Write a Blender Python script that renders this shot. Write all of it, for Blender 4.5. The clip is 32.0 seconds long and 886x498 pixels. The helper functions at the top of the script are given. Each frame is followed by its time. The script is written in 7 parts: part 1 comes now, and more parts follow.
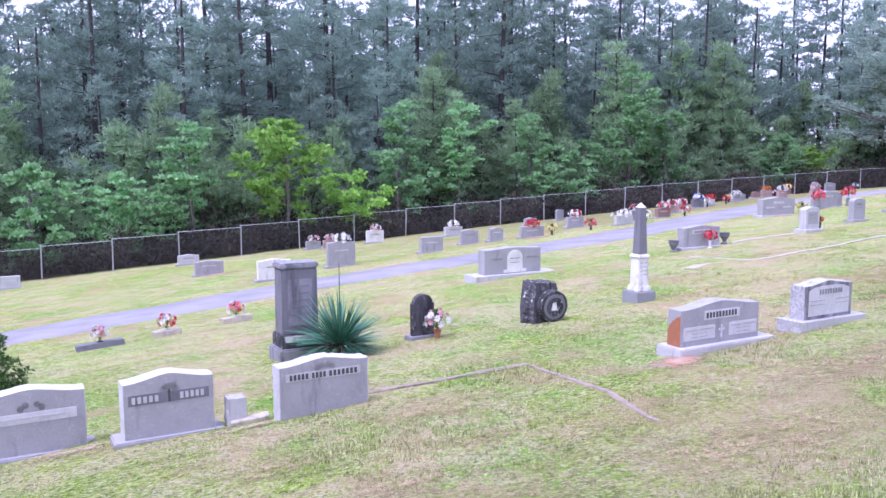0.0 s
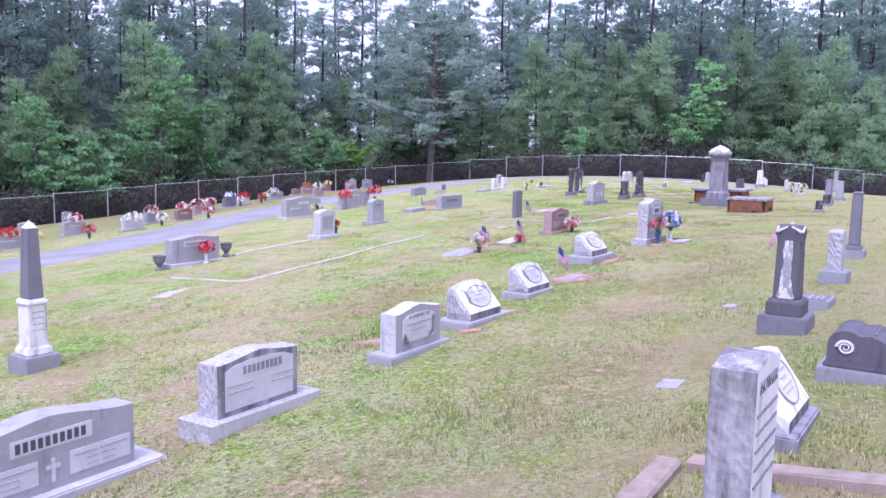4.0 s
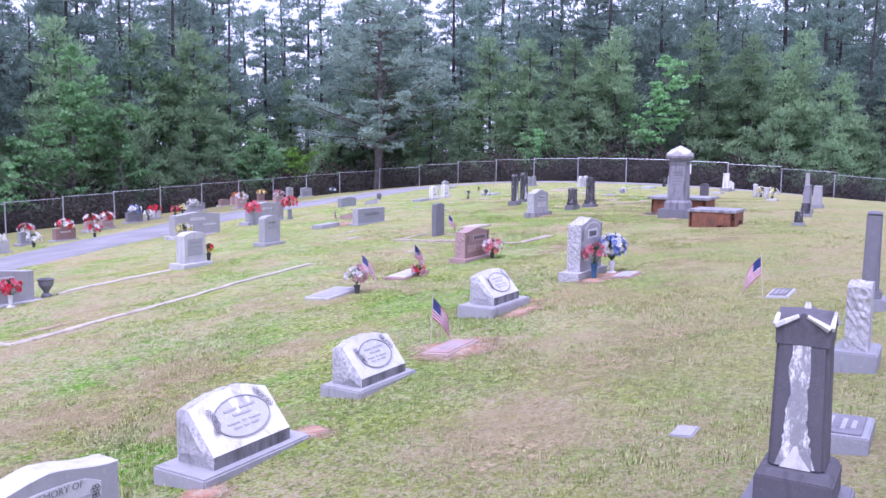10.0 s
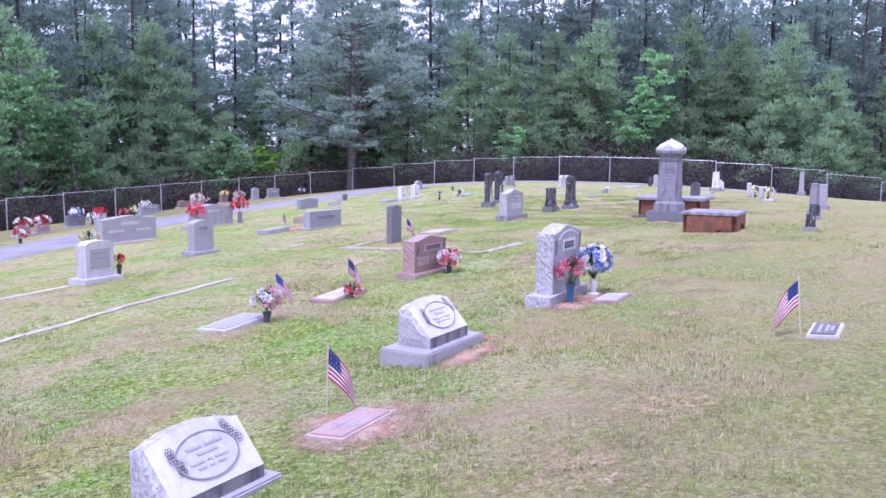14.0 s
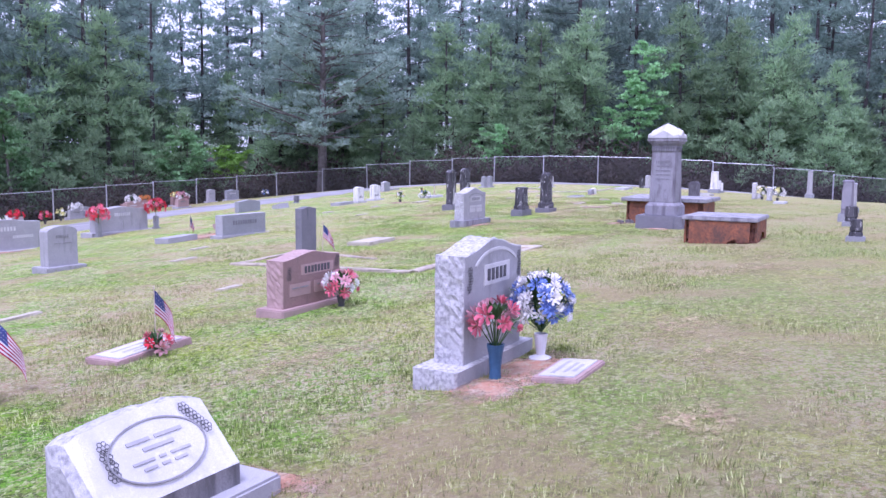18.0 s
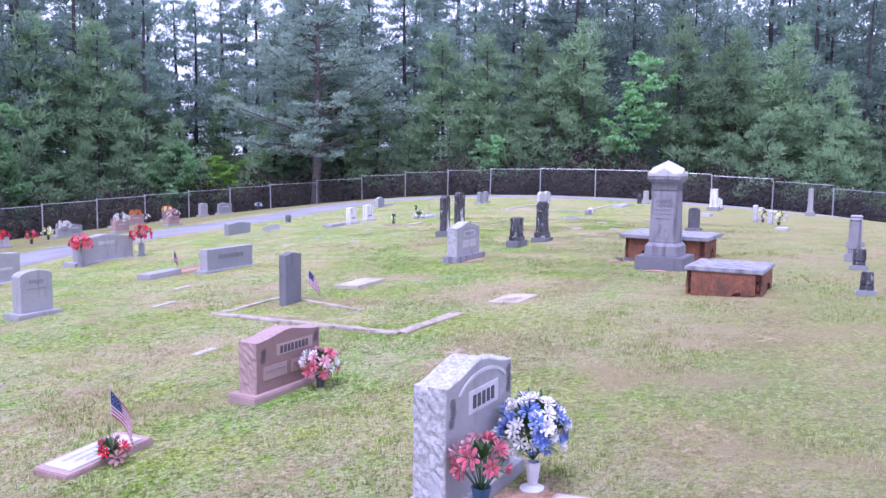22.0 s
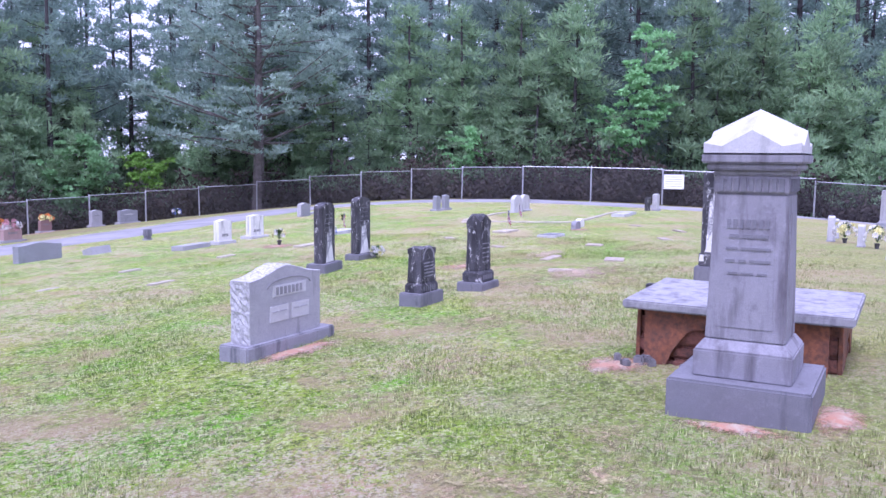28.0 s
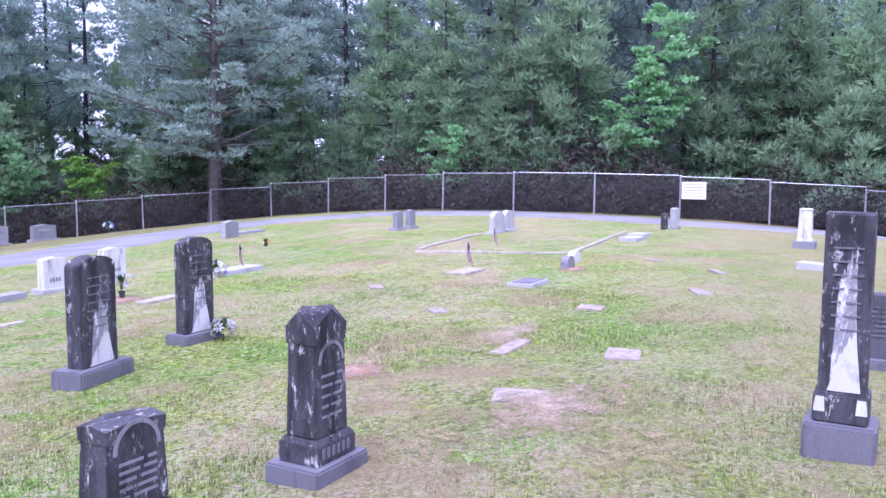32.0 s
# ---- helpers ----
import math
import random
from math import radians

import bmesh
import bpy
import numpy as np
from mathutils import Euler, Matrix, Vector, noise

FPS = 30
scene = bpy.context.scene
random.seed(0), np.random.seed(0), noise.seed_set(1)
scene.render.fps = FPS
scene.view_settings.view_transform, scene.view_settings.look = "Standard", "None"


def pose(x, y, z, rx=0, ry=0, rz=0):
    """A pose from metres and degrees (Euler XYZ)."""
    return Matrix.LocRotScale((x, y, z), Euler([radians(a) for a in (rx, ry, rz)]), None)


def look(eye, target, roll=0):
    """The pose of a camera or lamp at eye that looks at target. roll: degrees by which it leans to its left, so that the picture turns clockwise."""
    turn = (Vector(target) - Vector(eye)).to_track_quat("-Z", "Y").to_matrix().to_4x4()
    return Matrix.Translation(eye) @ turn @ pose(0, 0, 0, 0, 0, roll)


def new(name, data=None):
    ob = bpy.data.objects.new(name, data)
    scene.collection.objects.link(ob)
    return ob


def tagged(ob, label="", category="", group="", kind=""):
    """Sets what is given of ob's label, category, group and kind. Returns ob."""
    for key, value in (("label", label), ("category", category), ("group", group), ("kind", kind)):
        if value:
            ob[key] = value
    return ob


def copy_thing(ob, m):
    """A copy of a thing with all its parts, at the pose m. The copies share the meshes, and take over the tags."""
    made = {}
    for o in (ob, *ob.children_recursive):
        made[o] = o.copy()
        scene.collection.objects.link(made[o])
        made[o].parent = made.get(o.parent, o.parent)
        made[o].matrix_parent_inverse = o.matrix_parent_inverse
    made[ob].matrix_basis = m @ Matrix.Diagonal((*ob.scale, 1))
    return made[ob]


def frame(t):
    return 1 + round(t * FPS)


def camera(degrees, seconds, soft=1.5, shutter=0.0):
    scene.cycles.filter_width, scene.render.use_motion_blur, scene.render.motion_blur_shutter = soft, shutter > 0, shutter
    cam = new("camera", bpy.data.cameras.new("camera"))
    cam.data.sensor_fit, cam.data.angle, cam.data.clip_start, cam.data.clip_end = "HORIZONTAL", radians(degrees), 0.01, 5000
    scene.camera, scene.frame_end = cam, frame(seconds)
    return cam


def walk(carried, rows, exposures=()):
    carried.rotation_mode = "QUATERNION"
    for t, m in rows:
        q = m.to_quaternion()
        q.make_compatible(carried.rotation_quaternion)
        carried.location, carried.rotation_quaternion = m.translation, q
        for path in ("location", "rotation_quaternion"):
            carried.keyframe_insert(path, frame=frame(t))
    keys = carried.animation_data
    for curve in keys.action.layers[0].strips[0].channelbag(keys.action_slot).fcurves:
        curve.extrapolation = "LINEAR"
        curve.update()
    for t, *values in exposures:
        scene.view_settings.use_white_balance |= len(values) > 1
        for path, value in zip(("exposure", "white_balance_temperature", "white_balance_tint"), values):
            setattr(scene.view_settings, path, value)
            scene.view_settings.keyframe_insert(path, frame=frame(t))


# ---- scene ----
cam = camera(55.0, 32.0, soft=1.5)
PATH = [
    (0, (0.004, -0.048, 1.481), (4.776, 8.659, 0.291), -0.23),
    (0.5, (0.578, 0.355, 1.461), (5.408, 9.031, 0.279), -0.14),
    (1, (1.081, 0.737, 1.432), (5.918, 9.408, 0.246), 0.01),
    (1.5, (1.765, 1.316, 1.327), (7.004, 9.752, 0.149), 0.28),
    (2, (2.777, 2.107, 1.127), (9.532, 9.391, -0.021), 0.94),
    (2.5, (3.149, 2.108, 1.285), (11.264, 7.819, 0.051), 1.46),
    (3, (3.494, 1.994, 1.435), (11.849, 7.343, 0.180), 1.27),
    (3.5, (3.874, 1.928, 1.476), (12.229, 7.282, 0.238), 1.20),
    (5.5, (5.204, 1.973, 1.371), (13.611, 7.257, 0.191), 0.91),
    (6, (5.524, 2.045, 1.356), (13.945, 7.306, 0.171), 0.87),
    (6.5, (6.030, 2.188, 1.377), (14.463, 7.427, 0.179), 0.74),
    (7, (6.523, 2.299, 1.418), (14.980, 7.504, 0.240), 0.63),
    (7.5, (6.744, 2.340, 1.444), (15.214, 7.525, 0.270), 0.61),
    (8, (7.015, 2.409, 1.459), (15.504, 7.563, 0.289), 0.61),
    (8.5, (7.309, 2.508, 1.464), (15.821, 7.625, 0.295), 0.58),
    (9, (7.622, 2.610, 1.468), (16.146, 7.706, 0.296), 0.58),
    (9.5, (8.110, 2.766, 1.466), (16.647, 7.839, 0.293), 0.53),
    (10, (8.584, 2.936, 1.463), (17.135, 7.989, 0.300), 0.51),
    (10.5, (8.889, 3.027, 1.452), (17.453, 8.060, 0.300), 0.51),
    (11, (9.184, 3.123, 1.425), (17.762, 8.136, 0.285), 0.44),
    (11.5, (9.513, 3.254, 1.402), (18.110, 8.233, 0.261), 0.43),
    (12, (9.778, 3.326, 1.401), (18.381, 8.294, 0.257), 0.43),
    (12.5, (10.098, 3.442, 1.368), (18.712, 8.393, 0.229), 0.46),
    (13, (10.388, 3.557, 1.337), (19.011, 8.492, 0.204), 0.48),
    (13.5, (10.738, 3.681, 1.320), (19.372, 8.595, 0.178), 0.52),
    (14, (11.168, 3.820, 1.326), (19.813, 8.713, 0.172), 0.43),
    (14.5, (11.782, 4.036, 1.313), (20.438, 8.908, 0.156), 0.32),
    (16.5, (14.101, 4.733, 1.235), (22.783, 9.563, 0.102), 0.41),
    (17, (14.379, 4.760, 1.198), (23.063, 9.588, 0.072), 0.49),
    (17.5, (14.841, 4.868, 1.113), (23.533, 9.685, -0.006), 0.52),
    (18, (15.201, 4.941, 1.041), (23.894, 9.758, -0.066), 0.52),
    (18.5, (15.360, 4.884, 0.970), (24.055, 9.698, -0.136), 0.58),
    (19, (15.183, 4.772, 0.872), (23.884, 9.580, -0.214), 0.62),
    (19.5, (15.114, 4.823, 0.823), (23.817, 9.623, -0.282), 0.65),
    (20, (15.123, 4.869, 0.803), (23.823, 9.673, -0.312), 0.62),
    (20.5, (15.064, 4.886, 1.069), (23.768, 9.686, -0.026), 0.52),
    (21, (14.991, 4.854, 1.595), (23.694, 9.658, 0.509), 0.44),
    (21.5, (15.292, 4.979, 1.747), (23.997, 9.780, 0.663), 0.49),
    (22, (15.813, 5.176, 1.656), (24.523, 9.967, 0.566), 0.55),
    (22.5, (15.995, 5.188, 1.514), (24.701, 9.988, 0.434), 0.51),
    (23, (16.301, 5.302, 1.407), (25.009, 10.094, 0.306), 0.47),
    (23.5, (16.853, 5.516, 1.366), (25.557, 10.310, 0.244), 0.44),
    (24, (17.435, 5.694, 1.386), (26.143, 10.481, 0.265), 0.40),
    (24.5, (18.085, 5.859, 1.424), (26.800, 10.636, 0.316), 0.53),
    (25, (18.842, 6.091, 1.435), (27.556, 10.872, 0.335), 0.72),
    (25.5, (19.514, 6.361, 1.399), (28.231, 11.135, 0.292), 0.81),
    (27.5, (23.958, 7.738, 1.293), (32.661, 12.544, 0.219), 0.61),
    (28, (24.810, 7.968, 1.304), (33.516, 12.775, 0.250), 0.47),
    (28.5, (25.562, 8.191, 1.357), (34.267, 13.000, 0.312), 0.34),
    (29, (26.427, 8.442, 1.432), (35.126, 13.261, 0.390), 0.28),
    (29.5, (27.173, 8.678, 1.537), (35.845, 13.547, 0.493), 0.44),
    (30, (28.098, 8.986, 1.489), (36.768, 13.859, 0.449), 0.49),
    (30.5, (28.702, 9.170, 1.433), (37.373, 14.042, 0.399), 0.52),
    (31, (29.371, 9.394, 1.397), (38.041, 14.267, 0.363), 0.59),
    (31.5, (29.928, 9.584, 1.403), (38.600, 14.457, 0.374), 0.51),
    (32, (30.637, 9.829, 1.434), (39.300, 14.715, 0.394), 0.35),
]
walk(cam, [(t, look(eye, target, roll)) for t, eye, target, roll in PATH], [(0.0, 0.58, 5270, 40), (3.0, 0.5, 5270, 40), (8.0, 0.43, 5260, 40.5), (14.0, 0.43, 5210, 43), (22.0, 0.45, 5140, 42), (28.0, 0.5, 5110, 42), (32.0, 0.57, 5080, 43.5)])

# ---- world and light: bright overcast sky, soft sun high over the start of the path ----
world = bpy.data.worlds.new("overcast_sky")
world.use_nodes = True
scene.world = world
wn, wl = world.node_tree.nodes, world.node_tree.links
wn.clear()
sky = wn.new("ShaderNodeTexSky")
sky.sky_type, sky.sun_disc = "NISHITA", False
SUN_EL, SUN_ROT = radians(64), radians(262)
sky.sun_elevation, sky.sun_rotation = SUN_EL, SUN_ROT
sky.air_density, sky.dust_density, sky.ozone_density = 1.0, 4.0, 1.0
veil = wn.new("ShaderNodeMixRGB")
veil.inputs["Fac"].default_value = 0.75
veil.inputs["Color2"].default_value = (9.6, 9.7, 10.6, 1)
back = wn.new("ShaderNodeBackground")
back.inputs["Strength"].default_value = 0.125
wout = wn.new("ShaderNodeOutputWorld")
wl.new(sky.outputs[0], veil.inputs["Color1"])
wl.new(veil.outputs[0], back.inputs["Color"])
wl.new(back.outputs[0], wout.inputs["Surface"])

sun_data = bpy.data.lights.new("sun", "SUN")
sun_data.energy, sun_data.angle, sun_data.color = 2.25, radians(20), (1.0, 0.97, 0.93)
sun = new("sun", sun_data)
SUN_FROM = Vector((math.sin(SUN_ROT) * math.cos(SUN_EL), math.cos(SUN_ROT) * math.cos(SUN_EL), math.sin(SUN_EL)))
sun.matrix_world = look(SUN_FROM * 60, (0, 0, 0))

# ---- materials ----
MATS = {}


class Nodes:
    """Short names for building one node material."""

    def __init__(self, name, rough=0.8, metal=0.0, spec=0.3):
        self.mat = bpy.data.materials.new(name)
        self.mat.use_nodes = True
        self.n, self.l = self.mat.node_tree.nodes, self.mat.node_tree.links
        self.bsdf = self.n["Principled BSDF"]
        self.bsdf.inputs["Roughness"].default_value = rough
        self.bsdf.inputs["Metallic"].default_value = metal
        self.bsdf.inputs["Specular IOR Level"].default_value = spec
        self.pos = self.n.new("ShaderNodeNewGeometry").outputs["Position"]
        self.obj = self.n.new("ShaderNodeTexCoord").outputs["Object"]

    def noise(self, scale, detail=4.0, rough=0.55, vec=None, stretch=None):
        t = self.n.new("ShaderNodeTexNoise")
        t.inputs["Scale"].default_value, t.inputs["Detail"].default_value, t.inputs["Roughness"].default_value = scale, detail, rough
        src = vec or self.pos
        if stretch:
            m = self.n.new("ShaderNodeMapping")
            m.inputs["Scale"].default_value = stretch
            self.l.new(src, m.inputs["Vector"])
            src = m.outputs[0]
        self.l.new(src, t.inputs["Vector"])
        return t.outputs["Fac"]

    def cells(self, scale, wobble=0.35, stretch=(1.0, 1.0, 1.0)):
        """A random value for each small cell, with frayed cell edges."""
        t = self.n.new("ShaderNodeTexVoronoi")
        t.inputs["Scale"].default_value = scale
        w = self.n.new("ShaderNodeTexNoise")
        w.inputs["Scale"].default_value, w.inputs["Detail"].default_value = scale * 1.3, 3.0
        self.l.new(self.pos, w.inputs["Vector"])
        mad = self.n.new("ShaderNodeVectorMath")
        mad.operation = "MULTIPLY_ADD"
        self.l.new(w.outputs["Color"], mad.inputs[0])
        mad.inputs[1].default_value = (wobble * 8 / scale,) * 3
        m = self.n.new("ShaderNodeMapping")
        m.inputs["Scale"].default_value = stretch
        self.l.new(self.pos, m.inputs["Vector"])
        self.l.new(m.outputs[0], mad.inputs[2])
        self.l.new(mad.outputs[0], t.inputs["Vector"])
        sep = self.n.new("ShaderNodeSeparateColor")
        self.l.new(t.outputs["Color"], sep.inputs[0])
        return sep.outputs[0]

    def ramp(self, fac, lo, hi):
        r = self.n.new("ShaderNodeMapRange")
        r.inputs["From Min"].default_value, r.inputs["From Max"].default_value = lo, hi
        self.l.new(fac, r.inputs["Value"])
        return r.outputs[0]

    def times(self, a, b):
        m = self.n.new("ShaderNodeMath")
        m.operation = "MULTIPLY"
        for k, v in enumerate((a, b)):
            if isinstance(v, (int, float)):
                m.inputs[k].default_value = v
            else:
                self.l.new(v, m.inputs[k])
        return m.outputs[0]

    def mix(self, a, b, fac, mode="MIX"):
        m = self.n.new("ShaderNodeMixRGB")
        m.blend_type = mode
        for k, v in (("Color1", a), ("Color2", b)):
            if isinstance(v, tuple):
                m.inputs[k].default_value = (*v[:3], 1)
            else:
                self.l.new(v, m.inputs[k])
        if isinstance(fac, (int, float)):
            m.inputs["Fac"].default_value = fac
        else:
            self.l.new(fac, m.inputs["Fac"])
        return m.outputs[0]

    def random(self):
        return self.n.new("ShaderNodeObjectInfo").outputs["Random"]

    def island(self):
        return self.n.new("ShaderNodeNewGeometry").outputs["Random Per Island"]

    def color(self, c):
        if isinstance(c, tuple):
            self.bsdf.inputs["Base Color"].default_value = (*c[:3], 1)
        else:
            self.l.new(c, self.bsdf.inputs["Base Color"])

    def bump(self, fac, strength=0.3, dist=0.01):
        b = self.n.new("ShaderNodeBump")
        b.inputs["Strength"].default_value, b.inputs["Distance"].default_value = strength, dist
        self.l.new(fac, b.inputs["Height"])
        self.l.new(b.outputs[0], self.bsdf.inputs["Normal"])

    def done(self, key):
        MATS[key] = self.mat
        return self.mat


def stone_mat(key, base, speck, stain, lichen=None, stain_amt=0.5, rough=0.75, bump=0.25, grain=220.0, streak=True, spots=0.62, mottle=0.76):
    """Stone: fine grain, blotches, rain streaks and lichen spots."""
    m = Nodes(key, rough, 0.0, 0.3)
    c = m.mix(base, speck, m.ramp(m.noise(grain, 2.0), 0.42, 0.66))
    c = m.mix(c, tuple(mottle * v for v in base), m.ramp(m.noise(3.5, 6.0, 0.65), 0.42, 0.72))
    c = m.mix(c, tuple(min(0.85, 1.25 * v) for v in base), m.times(m.ramp(m.noise(22.0, 7.0, 0.75), 0.55, 0.68), 0.5))
    if streak:
        s = m.noise(9.0, 6.0, 0.6, stretch=(1.0, 1.0, 0.16))
        c = m.mix(c, stain, m.times(m.ramp(s, 0.62 - 0.25 * stain_amt, 0.78 - 0.2 * stain_amt), 0.85))
    b = m.noise(5.0, 8.0, 0.7)
    c = m.mix(c, stain, m.times(m.ramp(b, 0.66 - 0.2 * stain_amt, 0.8 - 0.15 * stain_amt), 0.7))
    if lichen:
        c = m.mix(c, lichen, m.ramp(m.noise(15.0, 9.0, 0.85, stretch=(1.0, 1.0, 0.4)), spots, spots + 0.07))
    m.color(m.mix(c, (1.0, 0.99, 0.94), 1.0, "MULTIPLY"))
    m.bump(m.noise(90.0, 5.0, 0.7), bump, 0.006)
    return m.done(key)


stone_mat("granite", (0.38, 0.38, 0.41), (0.28, 0.28, 0.305), (0.2, 0.2, 0.215), stain_amt=0.18)
stone_mat("granite_dark", (0.31, 0.32, 0.355), (0.19, 0.2, 0.23), (0.17, 0.17, 0.185), stain_amt=0.15)
stone_mat("granite_pale", (0.53, 0.53, 0.555), (0.40, 0.40, 0.43), (0.26, 0.26, 0.27), stain_amt=0.2)
stone_mat("granite_panel", (0.6, 0.6, 0.63), (0.48, 0.48, 0.51), (0.38, 0.38, 0.4), stain_amt=0.16)
stone_mat("granite_rough", (0.5, 0.5, 0.53), (0.27, 0.27, 0.295), (0.17, 0.17, 0.18), stain_amt=0.15, bump=1.0, grain=42.0)
stone_mat("marble_white", (0.74, 0.735, 0.73), (0.6, 0.6, 0.605), (0.25, 0.25, 0.26), stain_amt=0.36)
stone_mat("marble_dark", (0.1, 0.098, 0.115), (0.055, 0.055, 0.066), (0.017, 0.017, 0.02), lichen=(0.68, 0.68, 0.7), stain_amt=0.75, bump=0.6, spots=0.56)
stone_mat("marble_grey", (0.30, 0.30, 0.34), (0.22, 0.22, 0.25), (0.07, 0.07, 0.085), lichen=(0.5, 0.5, 0.52), stain_amt=0.4, bump=0.4)
stone_mat("slate_grey", (0.20, 0.20, 0.235), (0.14, 0.14, 0.165), (0.09, 0.09, 0.105), stain_amt=0.3)
stone_mat("monument_grey", (0.285, 0.28, 0.325), (0.21, 0.21, 0.245), (0.10, 0.09, 0.11), stain_amt=0.5, bump=0.4)
stone_mat("marble_streaked", (0.43, 0.425, 0.45), (0.35, 0.35, 0.375), (0.1, 0.1, 0.115), lichen=(0.66, 0.66, 0.68), stain_amt=0.85, bump=0.4, spots=0.6, mottle=0.6)
stone_mat("marble_slate", (0.125, 0.12, 0.145), (0.09, 0.088, 0.105), (0.045, 0.043, 0.052), stain_amt=0.35, bump=0.3)
stone_mat("marble_flaked", (0.33, 0.33, 0.36), (0.24, 0.24, 0.27), (0.14, 0.14, 0.165), lichen=(0.74, 0.74, 0.76), stain_amt=0.3, bump=0.6, spots=0.5)
stone_mat("stained_foot", (0.25, 0.245, 0.265), (0.17, 0.17, 0.185), (0.07, 0.068, 0.075), stain_amt=0.7, bump=0.5)
stone_mat("granite_red", (0.30, 0.20, 0.19), (0.2, 0.13, 0.13), (0.15, 0.12, 0.12), stain_amt=0.15)
stone_mat("granite_rose", (0.42, 0.30, 0.29), (0.32, 0.22, 0.22), (0.2, 0.17, 0.17), stain_amt=0.12)
stone_mat("concrete", (0.52, 0.475, 0.385), (0.38, 0.35, 0.31), (0.24, 0.22, 0.2), stain_amt=0.4, bump=0.6)
stone_mat("concrete_old", (0.46, 0.395, 0.32), (0.36, 0.32, 0.27), (0.22, 0.195, 0.17), stain_amt=0.6, bump=0.7)
stone_mat("concrete_pink", (0.45, 0.355, 0.31), (0.34, 0.27, 0.235), (0.24, 0.19, 0.17), stain_amt=0.4, bump=0.6)
stone_mat("bronze", (0.16, 0.15, 0.16), (0.1, 0.1, 0.1), (0.07, 0.07, 0.07), stain_amt=0.2, rough=0.45)
stone_mat("letter", (0.075, 0.075, 0.085), (0.1, 0.1, 0.11), (0.06, 0.06, 0.06), stain_amt=0.1, streak=False)
stone_mat("letter_soft", (0.24, 0.24, 0.26), (0.29, 0.29, 0.31), (0.2, 0.2, 0.2), stain_amt=0.1, streak=False)
stone_mat("kerb_worn", (0.36, 0.29, 0.25), (0.28, 0.23, 0.2), (0.2, 0.18, 0.13), stain_amt=0.6, bump=0.8)
stone_mat("letter_faint", (0.40, 0.40, 0.43), (0.35, 0.35, 0.38), (0.3, 0.3, 0.32), stain_amt=0.1, streak=False)
stone_mat("slab_pale", (0.35, 0.35, 0.38), (0.27, 0.27, 0.3), (0.14, 0.135, 0.165), lichen=(0.62, 0.62, 0.65), stain_amt=0.6, bump=0.5)
stone_mat("rust_masonry", (0.20, 0.085, 0.06), (0.12, 0.055, 0.045), (0.04, 0.034, 0.037), stain_amt=0.8, bump=1.0, grain=40.0, streak=False)
stone_mat("rust_render", (0.29, 0.115, 0.06), (0.16, 0.07, 0.048), (0.06, 0.05, 0.05), stain_amt=1.15, bump=0.9, grain=30.0, streak=False)
stone_mat("orange_stain", (0.4, 0.165, 0.085), (0.26, 0.11, 0.07), (0.33, 0.25, 0.22), stain_amt=0.2)


def plain(key, base, var=0.25, rough=0.7, metal=0.0, scale=14.0, bump=0.0, spec=0.3, by_island=False):
    m = Nodes(key, rough, metal, spec)
    c = m.mix(base, tuple(v * (1 - var) for v in base), m.ramp(m.noise(scale, 4.0), 0.35, 0.7))
    if by_island:
        c = m.mix(c, tuple(min(1.0, v * 1.7) for v in base), m.times(m.island(), 0.55))
        c = m.mix(c, tuple(v * 0.5 for v in base), m.times(m.ramp(m.noise(0.45, 2.0), 0.4, 0.68), 0.6))
    m.color(c)
    if bump:
        m.bump(m.noise(scale * 4, 4.0), bump, 0.01)
    return m.done(key)


plain("galvanised", (0.5, 0.51, 0.54), 0.2, 0.45, 0.55)
plain("wire", (0.12, 0.115, 0.12), 0.2, 0.6, 0.2)
plain("sign_white", (0.82, 0.82, 0.82), 0.05, 0.5)
plain("bark", (0.085, 0.078, 0.08), 0.6, 0.95, scale=6.0, bump=0.8)
plain("bark_grey", (0.20, 0.18, 0.17), 0.5, 0.95, scale=6.0, bump=0.8)
plain("dead_leaf", (0.1, 0.075, 0.05), 0.5, 0.8, by_island=True)
plain("yucca_leaf", (0.075, 0.2, 0.125), 0.4, 0.5, by_island=True)
plain("shrub_leaf", (0.05, 0.105, 0.022), 0.4, 0.65, by_island=True)
plain("stem", (0.06, 0.12, 0.04), 0.3, 0.7)
plain("petal_red", (0.62, 0.03, 0.055), 0.3, 0.6, by_island=True)
plain("petal_pink", (0.72, 0.16, 0.22), 0.3, 0.6, by_island=True)
plain("petal_rose", (0.66, 0.34, 0.38), 0.3, 0.6, by_island=True)
plain("petal_white", (0.80, 0.78, 0.76), 0.15, 0.6, by_island=True)
plain("petal_blue", (0.17, 0.25, 0.55), 0.3, 0.6, by_island=True)
plain("petal_yellow", (0.78, 0.72, 0.30), 0.2, 0.6, by_island=True)
plain("petal_orange", (0.74, 0.26, 0.07), 0.2, 0.6, by_island=True)
plain("vase_blue", (0.05, 0.12, 0.22), 0.3, 0.4)
plain("vase_white", (0.75, 0.75, 0.78), 0.1, 0.35)
plain("vase_dark", (0.09, 0.09, 0.10), 0.3, 0.4)
plain("flag_red", (0.34, 0.025, 0.055), 0.25, 0.8)
plain("flag_white", (0.6, 0.59, 0.62), 0.12, 0.8)
plain("flag_blue", (0.035, 0.05, 0.16), 0.25, 0.8)
plain("stick", (0.55, 0.47, 0.36), 0.2, 0.7)
plain("terracotta", (0.45, 0.19, 0.10), 0.3, 0.8)


